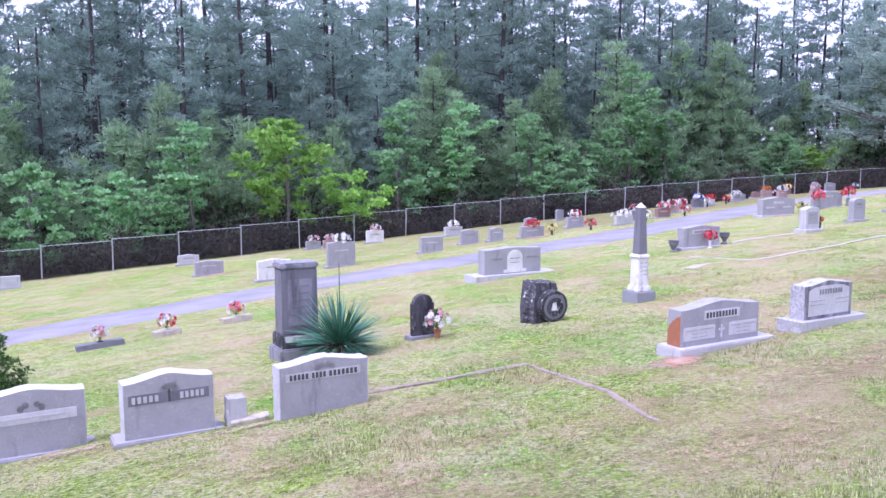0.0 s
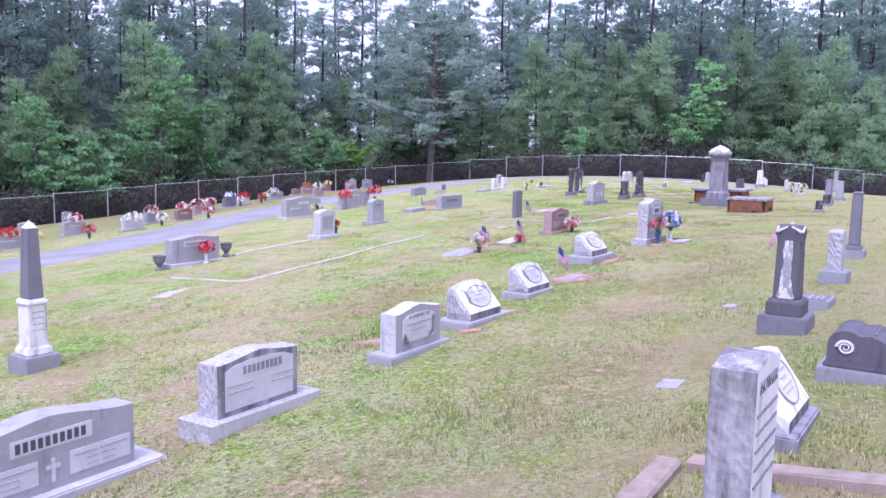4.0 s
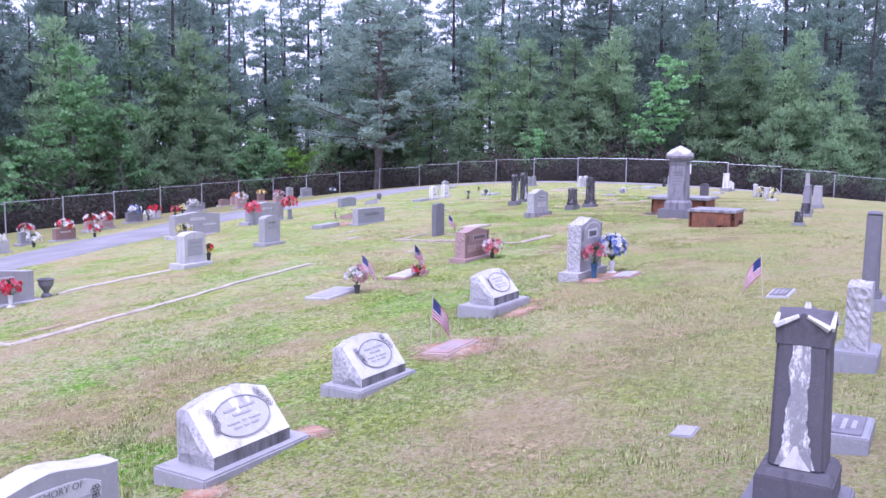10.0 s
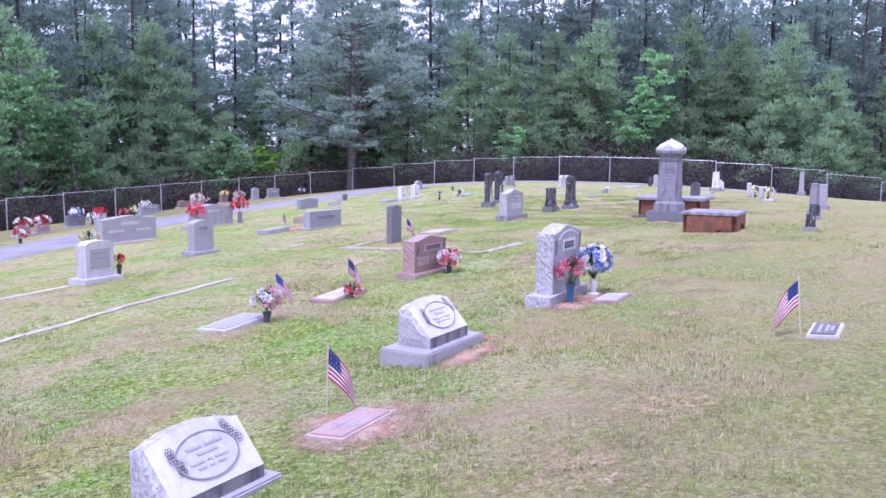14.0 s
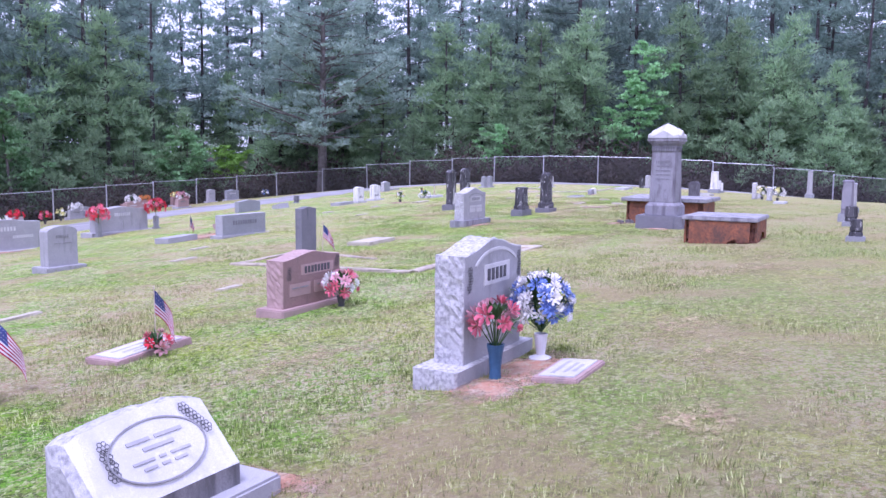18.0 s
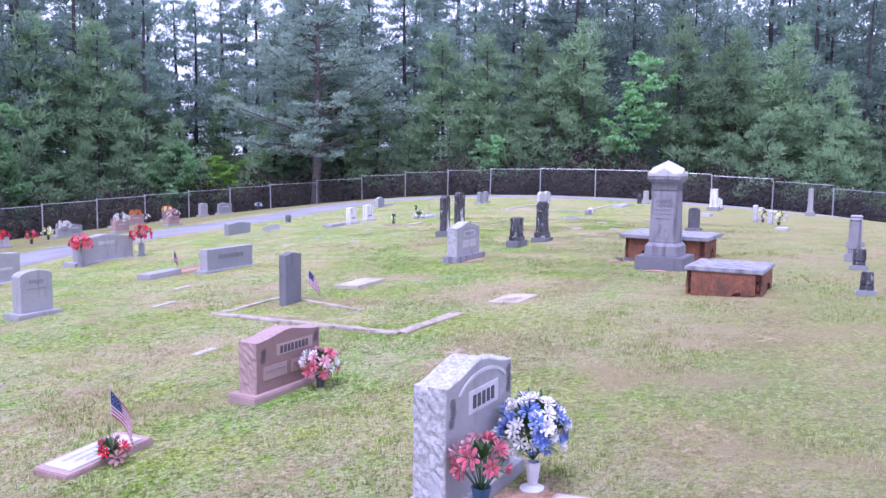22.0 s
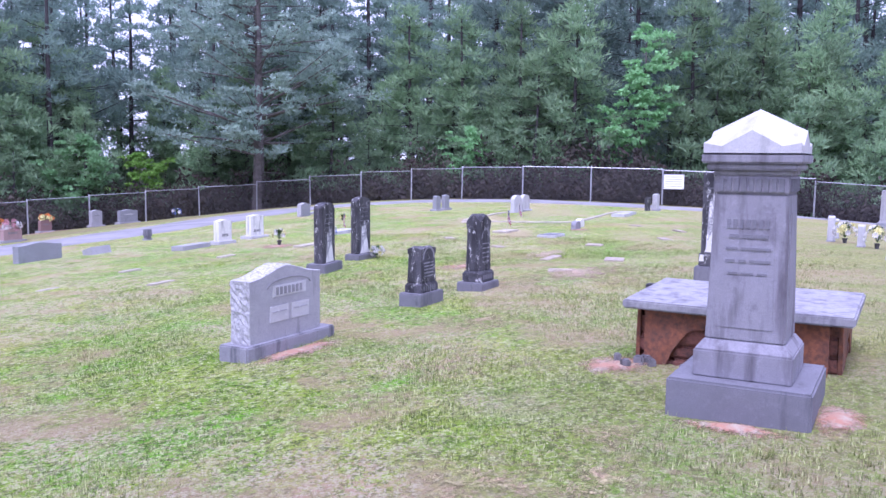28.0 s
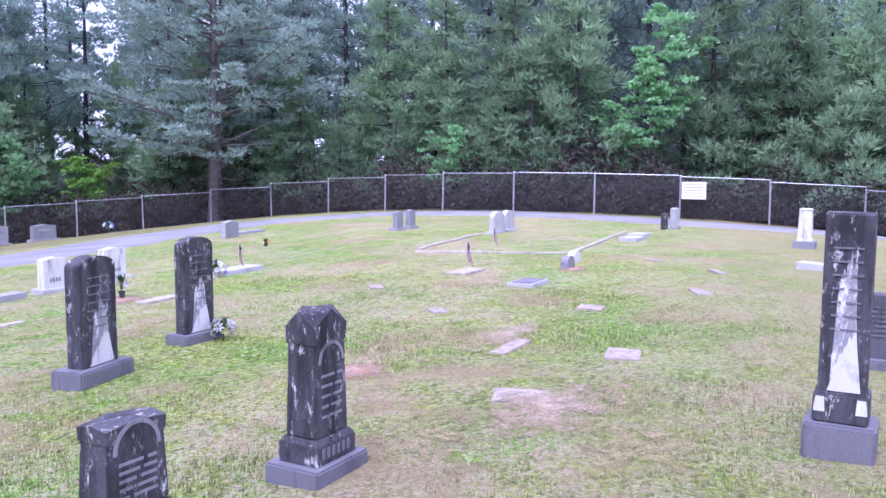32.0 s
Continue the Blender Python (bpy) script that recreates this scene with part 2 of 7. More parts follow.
def patchy(m, c, key, cover):
    """Earth that shows only here and there between the grass."""
    m.color(c)
    m.bump(m.noise(30.0, 6.0, 0.7), 0.7, 0.02)
    clear = m.n.new("ShaderNodeBsdfTransparent")
    mixer = m.n.new("ShaderNodeMixShader")
    # the earth frays out towards the edge of its patch
    sub = m.n.new("ShaderNodeVectorMath")
    sub.operation = "DISTANCE"
    flat = m.n.new("ShaderNodeMapping")
    flat.inputs["Scale"].default_value = (1, 1, 0)
    m.l.new(m.n.new("ShaderNodeTexCoord").outputs["Generated"], flat.inputs["Vector"])
    m.l.new(flat.outputs[0], sub.inputs[0])
    sub.inputs[1].default_value = (0.5, 0.5, 0)
    far = m.times(m.ramp(sub.outputs["Value"], 0.05, 0.5), 0.26)
    add = m.n.new("ShaderNodeMath")
    both = m.mix(m.noise(4.5, 6.0, 0.75), m.noise(40.0, 6.0, 0.85), 0.55)
    m.l.new(both, add.inputs[0])
    m.l.new(far, add.inputs[1])
    m.l.new(m.ramp(add.outputs[0], cover - 0.07, cover + 0.12), mixer.inputs[0])
    m.l.new(m.bsdf.outputs[0], mixer.inputs[1])
    m.l.new(clear.outputs[0], mixer.inputs[2])
    m.l.new(mixer.outputs[0], m.n["Material Output"].inputs["Surface"])
    return m.done(key)


def clay_mat():
    m = Nodes("red_clay", 0.95, 0, 0.1)
    c = m.mix((0.43, 0.235, 0.155), (0.38, 0.27, 0.2), m.ramp(m.noise(5.0, 6.0), 0.4, 0.65))
    c = m.mix(c, (0.42, 0.35, 0.26), m.ramp(m.noise(11.0, 5.0, 0.7), 0.48, 0.62))
    return patchy(m, c, "red_clay", 0.6)


def sand_mat():
    m = Nodes("pale_sand", 0.95, 0, 0.1)
    c = m.mix((0.49, 0.395, 0.285), (0.44, 0.325, 0.225), m.ramp(m.noise(6.0, 6.0), 0.4, 0.65))
    patchy(m, c, "pale_sand", 0.5)
    m = Nodes("worn_ground", 0.95, 0, 0.1)
    c = m.mix((0.41, 0.295, 0.185), (0.40, 0.36, 0.17), m.ramp(m.noise(6.0, 7.0, 0.75), 0.42, 0.6))
    c = m.mix(c, (0.55, 0.5, 0.3), m.times(m.ramp(m.cells(44.0), 0.7, 0.78), 0.4))
    c = m.mix(c, (0.2, 0.27, 0.05), m.times(m.ramp(m.noise(9.0, 6.0, 0.75), 0.48, 0.6), 0.7))
    c = m.mix(c, (0.1, 0.1, 0.04), m.times(m.ramp(m.cells(36.0), 0.72, 0.8), 0.6))
    return patchy(m, c, "worn_ground", 0.47)


def grass_color(m):
    """Mown lawn: tired green, yellow-green, straw and bare clay in patches, broken up leaf by leaf."""
    big, mid = m.noise(0.16, 4.0, 0.6), m.noise(0.8, 5.0, 0.6)
    c = m.mix((0.19, 0.37, 0.024), (0.345, 0.51, 0.045), m.ramp(mid, 0.38, 0.62))
    c = m.mix(c, (0.43, 0.49, 0.085), m.times(m.ramp(big, 0.44, 0.64), m.ramp(mid, 0.3, 0.62)))
    c = m.mix(c, (0.45, 0.47, 0.14), m.times(m.ramp(m.noise(1.5, 6.0, 0.68), 0.5, 0.68), 0.5))
    # lush and tired places a step or two across
    c = m.mix(c, (0.17, 0.47, 0.025), m.times(m.ramp(m.noise(0.5, 6.0, 0.68, stretch=(1, 1.3, 1)), 0.48, 0.6), 0.85))
    c = m.mix(c, (0.40, 0.41, 0.21), m.times(m.ramp(m.noise(0.85, 7.0, 0.74, stretch=(1.2, 1, 1)), 0.54, 0.64), 0.6))
    # tussocks a hand across, their self-shadow painted: light on one, dark on the next
    c = m.mix(c, (0.52, 0.62, 0.17), m.times(m.ramp(m.cells(15.0, 0.7), 0.68, 0.86), 0.4))
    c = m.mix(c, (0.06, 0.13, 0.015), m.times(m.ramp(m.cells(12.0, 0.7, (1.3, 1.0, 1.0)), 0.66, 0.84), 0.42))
    c = m.mix(c, (0.54, 0.4, 0.26), m.times(m.ramp(m.cells(17.0, 0.7), 0.78, 0.88), 0.5))
    # single leaves, pale dead stalks, and painted shade in the gaps between them
    c = m.mix(c, (0.7, 0.72, 0.4), m.times(m.ramp(m.cells(46.0), 0.7, 0.77), 0.7))
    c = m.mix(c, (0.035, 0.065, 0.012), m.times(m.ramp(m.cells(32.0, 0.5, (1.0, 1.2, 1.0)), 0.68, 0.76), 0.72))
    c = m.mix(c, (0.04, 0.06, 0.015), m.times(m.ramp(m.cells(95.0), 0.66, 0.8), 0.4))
    # tired pinkish brown places where the turf has gone thin
    c = m.mix(c, (0.43, 0.315, 0.2), m.times(m.ramp(m.noise(0.62, 7.0, 0.74), 0.5, 0.61), 0.68))
    # flecks of bare earth and dead stalks, thick in some places and absent in others
    where = m.times(m.ramp(m.noise(0.42, 5.0, 0.65), 0.4, 0.6), m.ramp(m.noise(2.6, 4.0, 0.6), 0.34, 0.56))
    c = m.mix(c, (0.52, 0.35, 0.235), m.times(where, m.ramp(m.noise(17.0, 7.0, 0.8), 0.5, 0.58)))
    c = m.mix(c, (0.6, 0.54, 0.37), m.times(m.ramp(where, 0.1, 0.6), m.times(m.ramp(m.cells(60.0), 0.66, 0.74), 0.8)))
    # thinner, browner turf on the older side of the plots
    sep = m.n.new("ShaderNodeSeparateXYZ")
    m.l.new(m.pos, sep.inputs[0])
    line = m.n.new("ShaderNodeMath")
    line.operation = "MULTIPLY_ADD"
    m.l.new(sep.outputs["X"], line.inputs[0])
    line.inputs[1].default_value = -0.22
    m.l.new(sep.outputs["Y"], line.inputs[2])
    wob = m.n.new("ShaderNodeMath")
    m.l.new(line.outputs[0], wob.inputs[0])
    m.l.new(m.times(m.noise(0.5, 4.0, 0.6), 3.0), wob.inputs[1])
    c = m.mix(c, (0.36, 0.32, 0.16), m.times(m.ramp(wob.outputs[0], 6.2, 2.8), 0.5))
    return m.mix(c, (0.9, 0.89, 0.89), 1.0, "MULTIPLY")


def grass_mat():
    m = Nodes("lawn", 0.95, 0, 0.08)
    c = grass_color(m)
    # forest litter outside the fenced lawn, darkened for the shade under the crowns
    sep = m.n.new("ShaderNodeSeparateXYZ")
    m.l.new(m.pos, sep.inputs[0])
    edge = m.ramp(sep.outputs["X"], 61.5, 63.5)
    edge2 = m.ramp(sep.outputs["Y"], 42.0, 43.5)
    mx = m.n.new("ShaderNodeMath")
    mx.operation = "MAXIMUM"
    m.l.new(edge, mx.inputs[0])
    m.l.new(edge2, mx.inputs[1])
    litter = m.mix((0.1, 0.07, 0.055), (0.06, 0.05, 0.035), m.ramp(m.noise(1.5, 6.0), 0.4, 0.62))
    # shade over the verge between drive and fence, painted as darker brown and olive
    slope = m.n.new("ShaderNodeMath")
    slope.operation = "MULTIPLY_ADD"
    m.l.new(sep.outputs["X"], slope.inputs[0])
    slope.inputs[1].default_value = -0.15
    m.l.new(sep.outputs["Y"], slope.inputs[2])
    past = m.n.new("ShaderNodeMath")
    past.operation = "MAXIMUM"
    m.l.new(m.times(m.ramp(slope.outputs[0], 23.6, 25.6), m.ramp(sep.outputs["X"], 10.0, 30.0)), past.inputs[0])
    m.l.new(m.ramp(sep.outputs["X"], 58.8, 60.6), past.inputs[1])
    thin = m.mix((0.2, 0.15, 0.1), (0.22, 0.24, 0.07), m.ramp(m.noise(1.1, 6.0, 0.7), 0.42, 0.6))
    c = m.mix(c, thin, m.times(past.outputs[0], 0.75))
    m.color(m.mix(c, litter, mx.outputs[0]))
    m.bump(m.noise(52.0, 6.0, 0.78), 0.9, 0.034)
    return m.done("lawn")


def blade_mat():
    m = Nodes("grass_blade", 0.85, 0, 0.12)
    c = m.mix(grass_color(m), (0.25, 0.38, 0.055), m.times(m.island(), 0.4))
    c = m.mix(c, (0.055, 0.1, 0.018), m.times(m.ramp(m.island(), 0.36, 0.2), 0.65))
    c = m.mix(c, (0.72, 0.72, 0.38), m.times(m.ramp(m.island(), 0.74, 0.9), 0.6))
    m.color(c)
    return m.done("grass_blade")


def asphalt_mat():
    m = Nodes("asphalt", 0.9, 0, 0.2)
    c = m.mix((0.285, 0.28, 0.28), (0.215, 0.212, 0.213), m.ramp(m.noise(0.8, 5.0), 0.4, 0.65))
    c = m.mix(c, (0.36, 0.35, 0.36), m.times(m.ramp(m.noise(120.0, 2.0), 0.5, 0.75), 0.6))
    m.color(c)
    m.bump(m.noise(80.0, 3.0), 0.4, 0.01)
    return m.done("asphalt")


def leaf_mat(key, a, b, c3, trans=0.25):
    m = Nodes(key, 0.7, 0, 0.15)
    c = m.mix(a, b, m.ramp(m.noise(0.35, 3.0), 0.35, 0.65))
    c = m.mix(c, c3, m.times(m.island(), 0.6))
    h = m.n.new("ShaderNodeHueSaturation")
    m.l.new(c, h.inputs["Color"])
    m.l.new(m.ramp(m.random(), 0.0, 1.0), h.inputs["Value"])
    r = m.n.new("ShaderNodeMapRange")
    r.inputs["To Min"].default_value, r.inputs["To Max"].default_value = 0.75, 1.3
    m.l.new(m.random(), r.inputs["Value"])
    m.l.new(r.outputs[0], h.inputs["Value"])
    m.l.new(h.outputs[0], m.bsdf.inputs["Base Color"])
    t = m.n.new("ShaderNodeBsdfTranslucent")
    m.l.new(h.outputs[0], t.inputs["Color"])
    s = m.n.new("ShaderNodeMixShader")
    s.inputs[0].default_value = trans
    out = m.n["Material Output"]
    m.l.new(m.bsdf.outputs[0], s.inputs[1])
    m.l.new(t.outputs[0], s.inputs[2])
    m.l.new(s.outputs[0], out.inputs["Surface"])
    return m.done(key)


clay_mat(), sand_mat(), grass_mat(), blade_mat(), asphalt_mat()
# pine needle colours carry extra blue for the haze hanging in the wood
leaf_mat("needle", (0.205, 0.30, 0.25), (0.165, 0.245, 0.22), (0.34, 0.45, 0.345), 0.48)
leaf_mat("cedar_needle", (0.33, 0.45, 0.37), (0.27, 0.38, 0.32), (0.5, 0.62, 0.52), 0.46)
leaf_mat("broadleaf", (0.2, 0.40, 0.17), (0.16, 0.33, 0.14), (0.38, 0.62, 0.32), 0.42)
leaf_mat("bright_leaf", (0.24, 0.47, 0.085), (0.2, 0.40, 0.075), (0.4, 0.64, 0.16), 0.4)
# undergrowth leaves are near black: the canopy's shade is put into their colour
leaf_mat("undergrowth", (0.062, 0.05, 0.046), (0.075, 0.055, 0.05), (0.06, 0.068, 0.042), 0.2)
leaf_mat("young_needle", (0.22, 0.345, 0.19), (0.175, 0.28, 0.17), (0.39, 0.53, 0.29), 0.5)


# ---- mesh helpers ----
def mesh_ob(name, bm, material, parent=None, label=""):
    me = bpy.data.meshes.new(name)
    bm.to_mesh(me)
    bm.free()
    me.materials.append(MATS[material])
    ob = new(name, me)
    if parent:
        ob.parent = parent
    if label:
        ob["label"] = label
    return ob


def part(name, bm, material, parent, label=""):
    return mesh_ob(name, bm, material, parent, label)


def raw_ob(name, verts, faces, material, parent=None, smooth=False):
    me = bpy.data.meshes.new(name)
    me.from_pydata([tuple(v) for v in verts], [], faces)
    me.materials.append(MATS[material])
    if smooth:
        me.polygons.foreach_set("use_smooth", [True] * len(me.polygons))
    me.update()
    ob = new(name, me)
    if parent:
        ob.parent = parent
    return ob


def thing(name, x, y, z=None, rz=0.0, tilt=(0, 0)):
    ob = new(name)
    ob.empty_display_size = 0.1
    ob.matrix_basis = pose(x, y, ground_z(x, y) if z is None else z, tilt[0], tilt[1], rz)
    return ob


# ---- ground ----
GROUND = (-0.5291, 0.8992, -1.1371, -0.8935, 1.5626, -0.3787, -0.1211, 0.4277, -0.8756, -0.0689)


def ground_z(x, y):
    """A low hill that falls away to the road and the far fence."""
    u, v = (min(max(x, -5.0), 68.0) - 30) / 30, (min(max(y, -4.0), 46.0) - 15) / 20
    a, b, c, d, e, f, g, h, i, j = GROUND
    return a + b * u + c * v + d * u * u + e * u * v + f * v * v + g * u**3 + h * u * u * v + i * u * v * v + j * v**3


def bumpy(x, y):
    return ground_z(x, y) + 0.025 * noise.noise((x * 0.6, y * 0.6, 0)) + 0.012 * noise.noise((x * 2.3, y * 2.3, 3))


def axis_steps(lo, hi, step, far):
    inner = list(np.arange(lo, hi + 0.01, step))
    return [lo - d for d in (far, far / 4, far / 12, 30, 14, 6, 2)] + inner + [hi + d for d in (2, 6, 14, 30, far / 12, far / 4, far)]


GX, GY = axis_steps(-6, 66, 0.4, 1600), axis_steps(-8, 48, 0.4, 1600)
verts = [(x, y, bumpy(x, y)) for x in GX for y in GY]
ny = len(GY)
faces = [(i * ny + j, (i + 1) * ny + j, (i + 1) * ny + j + 1, i * ny + j + 1) for i in range(len(GX) - 1) for j in range(ny - 1)]
ground = raw_ob("ground", verts, faces, "lawn", smooth=True)
tagged(ground, "patchy mown lawn with straw and bare clay spots", "ground", kind="structure")


def spline(points, steps):
    """Catmull-Rom through points in the plan."""
    out = []
    p = [Vector(q) for q in points]
    p = [2 * p[0] - p[1]] + p + [2 * p[-1] - p[-2]]
    for a, b, c, d in zip(p, p[1:], p[2:], p[3:]):
        for k in range(steps):
            t = k / steps
            out.append(0.5 * (2 * b + (c - a) * t + (2 * a - 5 * b + 4 * c - d) * t * t + (3 * b - a - 3 * c + d) * t**3))
    out.append(p[-2])
    return out


ROAD = [(-40, 19.5), (-15, 20.6), (0, 21.6), (10, 22.5), (18, 22.6), (26, 25.0), (34, 27.4), (43, 28.0), (49, 29.6), (54, 29.8), (57.6, 27.0), (58.4, 22.0), (57.8, 16.5), (59, 12.0), (62.2, 5), (67, -6), (72, -20)]
line = spline(ROAD, 14)
verts, faces = [], []
for k, p in enumerate(line):
    d = (line[min(k + 1, len(line) - 1)] - line[max(k - 1, 0)]).normalized()
    n2 = Vector((-d.y, d.x))
    w = 1.42 + 0.1 * noise.noise((p.x * 0.4, p.y * 0.4, 9))
    for s, lift in ((-1.04, -0.05), (-1, 0.035), (0, 0.055), (1, 0.035), (1.04, -0.05)):
        q = p + n2 * (w * s + 0.05 * noise.noise((p.x * 1.7, p.y * 1.7, s)))
        verts.append((q.x, q.y, bumpy(q.x, q.y) + lift))
for k in range(len(line) - 1):
    for j in range(4):
        a = 5 * k + j
        faces.append((a, a + 5, a + 6, a + 1))
road = raw_ob("road", verts, faces, "asphalt", smooth=True)
tagged(road, "narrow worn grey asphalt drive curving round the lawn", "road", kind="structure")


# ---- fence ----
FENCE_H = 1.5
FENCE = [(-22, 42.0), (2.8, 42.2), (20, 42.0), (42, 41.4), (53, 41.0), (58.6, 39.6), (60.3, 36.0), (60.6, 30.7), (60.0, 25.0), (61.0, 19.5), (62.0, 15.5), (63.2, 11.0), (65.4, 6.4), (68.5, 1), (74, -8), (80, -18)]


def even(points, gap):
    """Places a gap apart along a smooth line."""
    fine = spline(points, 30)
    out, left = [fine[0]], gap
    for a, b in zip(fine, fine[1:]):
        seg = (b - a).length
        while seg >= left:
            a = a + (b - a) * (left / seg)
            seg, left = seg - left, gap
            out.append(a)
        left -= seg
    return out


def tube(bm, a, b, r, sides=6, r2=None):
    a, b = Vector(a), Vector(b)
    q = (b - a).to_track_quat("Z", "Y")
    ring = []
    for end, rad in ((a, r), (b, r2 or r)):
        ring.append([bm.verts.new(end + q @ Vector((rad * math.cos(2 * math.pi * k / sides), rad * math.sin(2 * math.pi * k / sides), 0))) for k in range(sides)])
    for k in range(sides):
        bm.faces.new((ring[0][k], ring[0][(k + 1) % sides], ring[1][(k + 1) % sides], ring[1][k]))
    bm.faces.new(ring[0][::-1])
    bm.faces.new(ring[1])


def build_fence():
    posts = even(FENCE, 3.05)
    fence = thing("chain_link_fence", posts[0].x, posts[0].y)
    base = fence.matrix_basis.inverted()
    bm = bmesh.new()
    tube(bm, (0, 0, -0.2), (0, 0, FENCE_H), 0.034, 8)
    tube(bm, (0, 0, FENCE_H), (0, 0, FENCE_H + 0.05), 0.04, 8, 0.012)
    post0 = part("post", bm, "galvanised", fence)
    bm = bmesh.new()
    tube(bm, (0, 0, 0), (1, 0, 0), 0.018, 6)
    rail0 = part("top_rail", bm, "galvanised", fence)
    bm = bmesh.new()
    n = 28
    for k in range(-n // 2, n):
        # woven wire, one slanting strand each way
        for s in (1, -1):
            x0, x1 = k / n, k / n + 0.5
            z0, z1 = (0.04, FENCE_H - 0.02) if s > 0 else (FENCE_H - 0.02, 0.04)
            if x0 < 0:
                z0, x0 = z0 + (z1 - z0) * (-x0 / 0.5), 0
            if x1 > 1:
                z1, x1 = z0 + (z1 - z0) * ((1 - x0) / (x1 - x0)), 1
            a, b = Vector((x0, 0.004 * s, z0)), Vector((x1, 0.004 * s, z1))
            if (b - a).length < 0.05:
                continue
            tube(bm, a, b, 0.002, 3)
    fabric0 = part("wire_fabric", bm, "wire", fence)
    pieces = []
    for a, b in zip(posts, posts[1:]):
        za, zb = ground_z(a.x, a.y), ground_z(b.x, b.y)
        va, vb = Vector((a.x, a.y, za)), Vector((b.x, b.y, zb))
        d = vb - va
        side = Vector((-d.y, d.x, 0)).normalized()
        up = Vector((0, 0, 1))
        frame_m = Matrix(((d.x, side.x, 0, va.x), (d.y, side.y, 0, va.y), (d.z, side.z, 1, va.z), (0, 0, 0, 1)))
        rail_m = Matrix(((d.x, side.x, 0, va.x), (d.y, side.y, 0, va.y), (d.z, side.z, 1, va.z + FENCE_H), (0, 0, 0, 1)))
        pieces += [("post", post0, Matrix.Translation(va) @ pose(0, 0, 0, random.uniform(-1, 1), random.uniform(-1, 1), 0)), ("top_rail", rail0, rail_m), ("wire_fabric", fabric0, frame_m)]
    for name, src, m in pieces:
        ob = new(name, src.data)
        ob.parent = fence
        ob.matrix_basis = base @ m
        if name == "wire_fabric":
            tagged(ob, kind="stuff")
    for ob in (post0, rail0, fabric0):
        bpy.data.objects.remove(ob)
    return tagged(fence, "galvanised chain-link fence with round posts and top rail", "fence")


build_fence()

# ---- trees ----
def quads(centres, rights, ups, name, material, parent):
    """One mesh of many pointed leaf blades."""
    n = len(centres)
    c, r, u = np.asarray(centres, float), np.asarray(rights, float), np.asarray(ups, float)
    v = np.stack([c - u, c + r - 0.1 * u, c + u, c - r - 0.1 * u], 1).reshape(-1, 3)
    me = bpy.data.meshes.new(name)
    me.vertices.add(4 * n)
    me.vertices.foreach_set("co", v.ravel())
    me.loops.add(4 * n)
    me.loops.foreach_set("vertex_index", np.arange(4 * n))
    me.polygons.add(n)
    me.polygons.foreach_set("loop_start", np.arange(0, 4 * n, 4))
    me.update(calc_edges=True)
    me.materials.append(MATS[material])
    ob = new(name, me)
    ob.parent = parent
    return ob


def scatter_clumps(rng, spots, spread, count, length, width, droop=0.0):
    """Blades in clumps round the spots; returns centres, half widths and half lengths."""
    spots = np.repeat(np.asarray(spots, float), count, 0)
    n = len(spots)
    off = rng.normal(size=(n, 3))
    off /= np.linalg.norm(off, axis=1)[:, None] + 1e-6
    rad = rng.random(n) ** 0.5
    c = spots + off * (rad * spread)[:, None] * np.array([1, 1, 0.55])
    u = off + 0.6 * rng.normal(size=(n, 3)) + np.array([0, 0, 0.15 - droop])
    u /= np.linalg.norm(u, axis=1)[:, None]
    r = np.cross(u, rng.normal(size=(n, 3)))
    r /= np.linalg.norm(r, axis=1)[:, None] + 1e-6
    size = rng.uniform(0.6, 1.3, n)[:, None]
    return c, r * width * size, u * length * size


def puffs(rng, spots, radii, count, length, width, flat=0.6, up=0.35):
    """Rounded tufts: blades that stand outward and up from each spot, thickest on its upper side."""
    n = len(spots) * count
    s, rad = np.repeat(np.asarray(spots, float), count, 0), np.repeat(np.asarray(radii, float), count)
    off = rng.normal(size=(n, 3))
    off /= np.linalg.norm(off, axis=1)[:, None] + 1e-6
    off[:, 2] = np.where(rng.random(n) < 0.7, np.abs(off[:, 2]), off[:, 2])
    c = s + off * (rad * rng.random(n) ** 0.45)[:, None] * np.array([1, 1, flat])
    u = off + np.array([0, 0, up]) + 0.4 * rng.normal(size=(n, 3))
    u /= np.linalg.norm(u, axis=1)[:, None] + 1e-6
    r = np.cross(u, rng.normal(size=(n, 3)))
    r /= np.linalg.norm(r, axis=1)[:, None] + 1e-6
    size = rng.uniform(0.6, 1.35, n)[:, None]
    return c, r * width * size, u * length * size


def build_trunk(rng, height, r0, limbs, material, parent, lean=0.02):
    bm = bmesh.new()
    rings, last = 9, None
    ax, ay = rng.normal(0, lean, 2)
    for k in range(rings + 1):
        t = k / rings
        rad = r0 * (1.25 - 0.9 * t) * (1.25 if k == 0 else 1)
        cx, cy = ax * height * t + 0.06 * math.sin(5 * t + ax * 99), ay * height * t + 0.06 * math.cos(4 * t)
        ring = [bm.verts.new((cx + rad * math.cos(a * math.pi / 3.5), cy + rad * math.sin(a * math.pi / 3.5), height * t - 0.2)) for a in range(7)]
        if last:
            for a in range(7):
                bm.faces.new((last[a], last[(a + 1) % 7], ring[(a + 1) % 7], ring[a]))
        last = ring
    bm.faces.new(last)
    for a, b, r in limbs:
        tube(bm, a, b, r, 4, r * 0.3)
    return part("trunk", bm, material, parent)


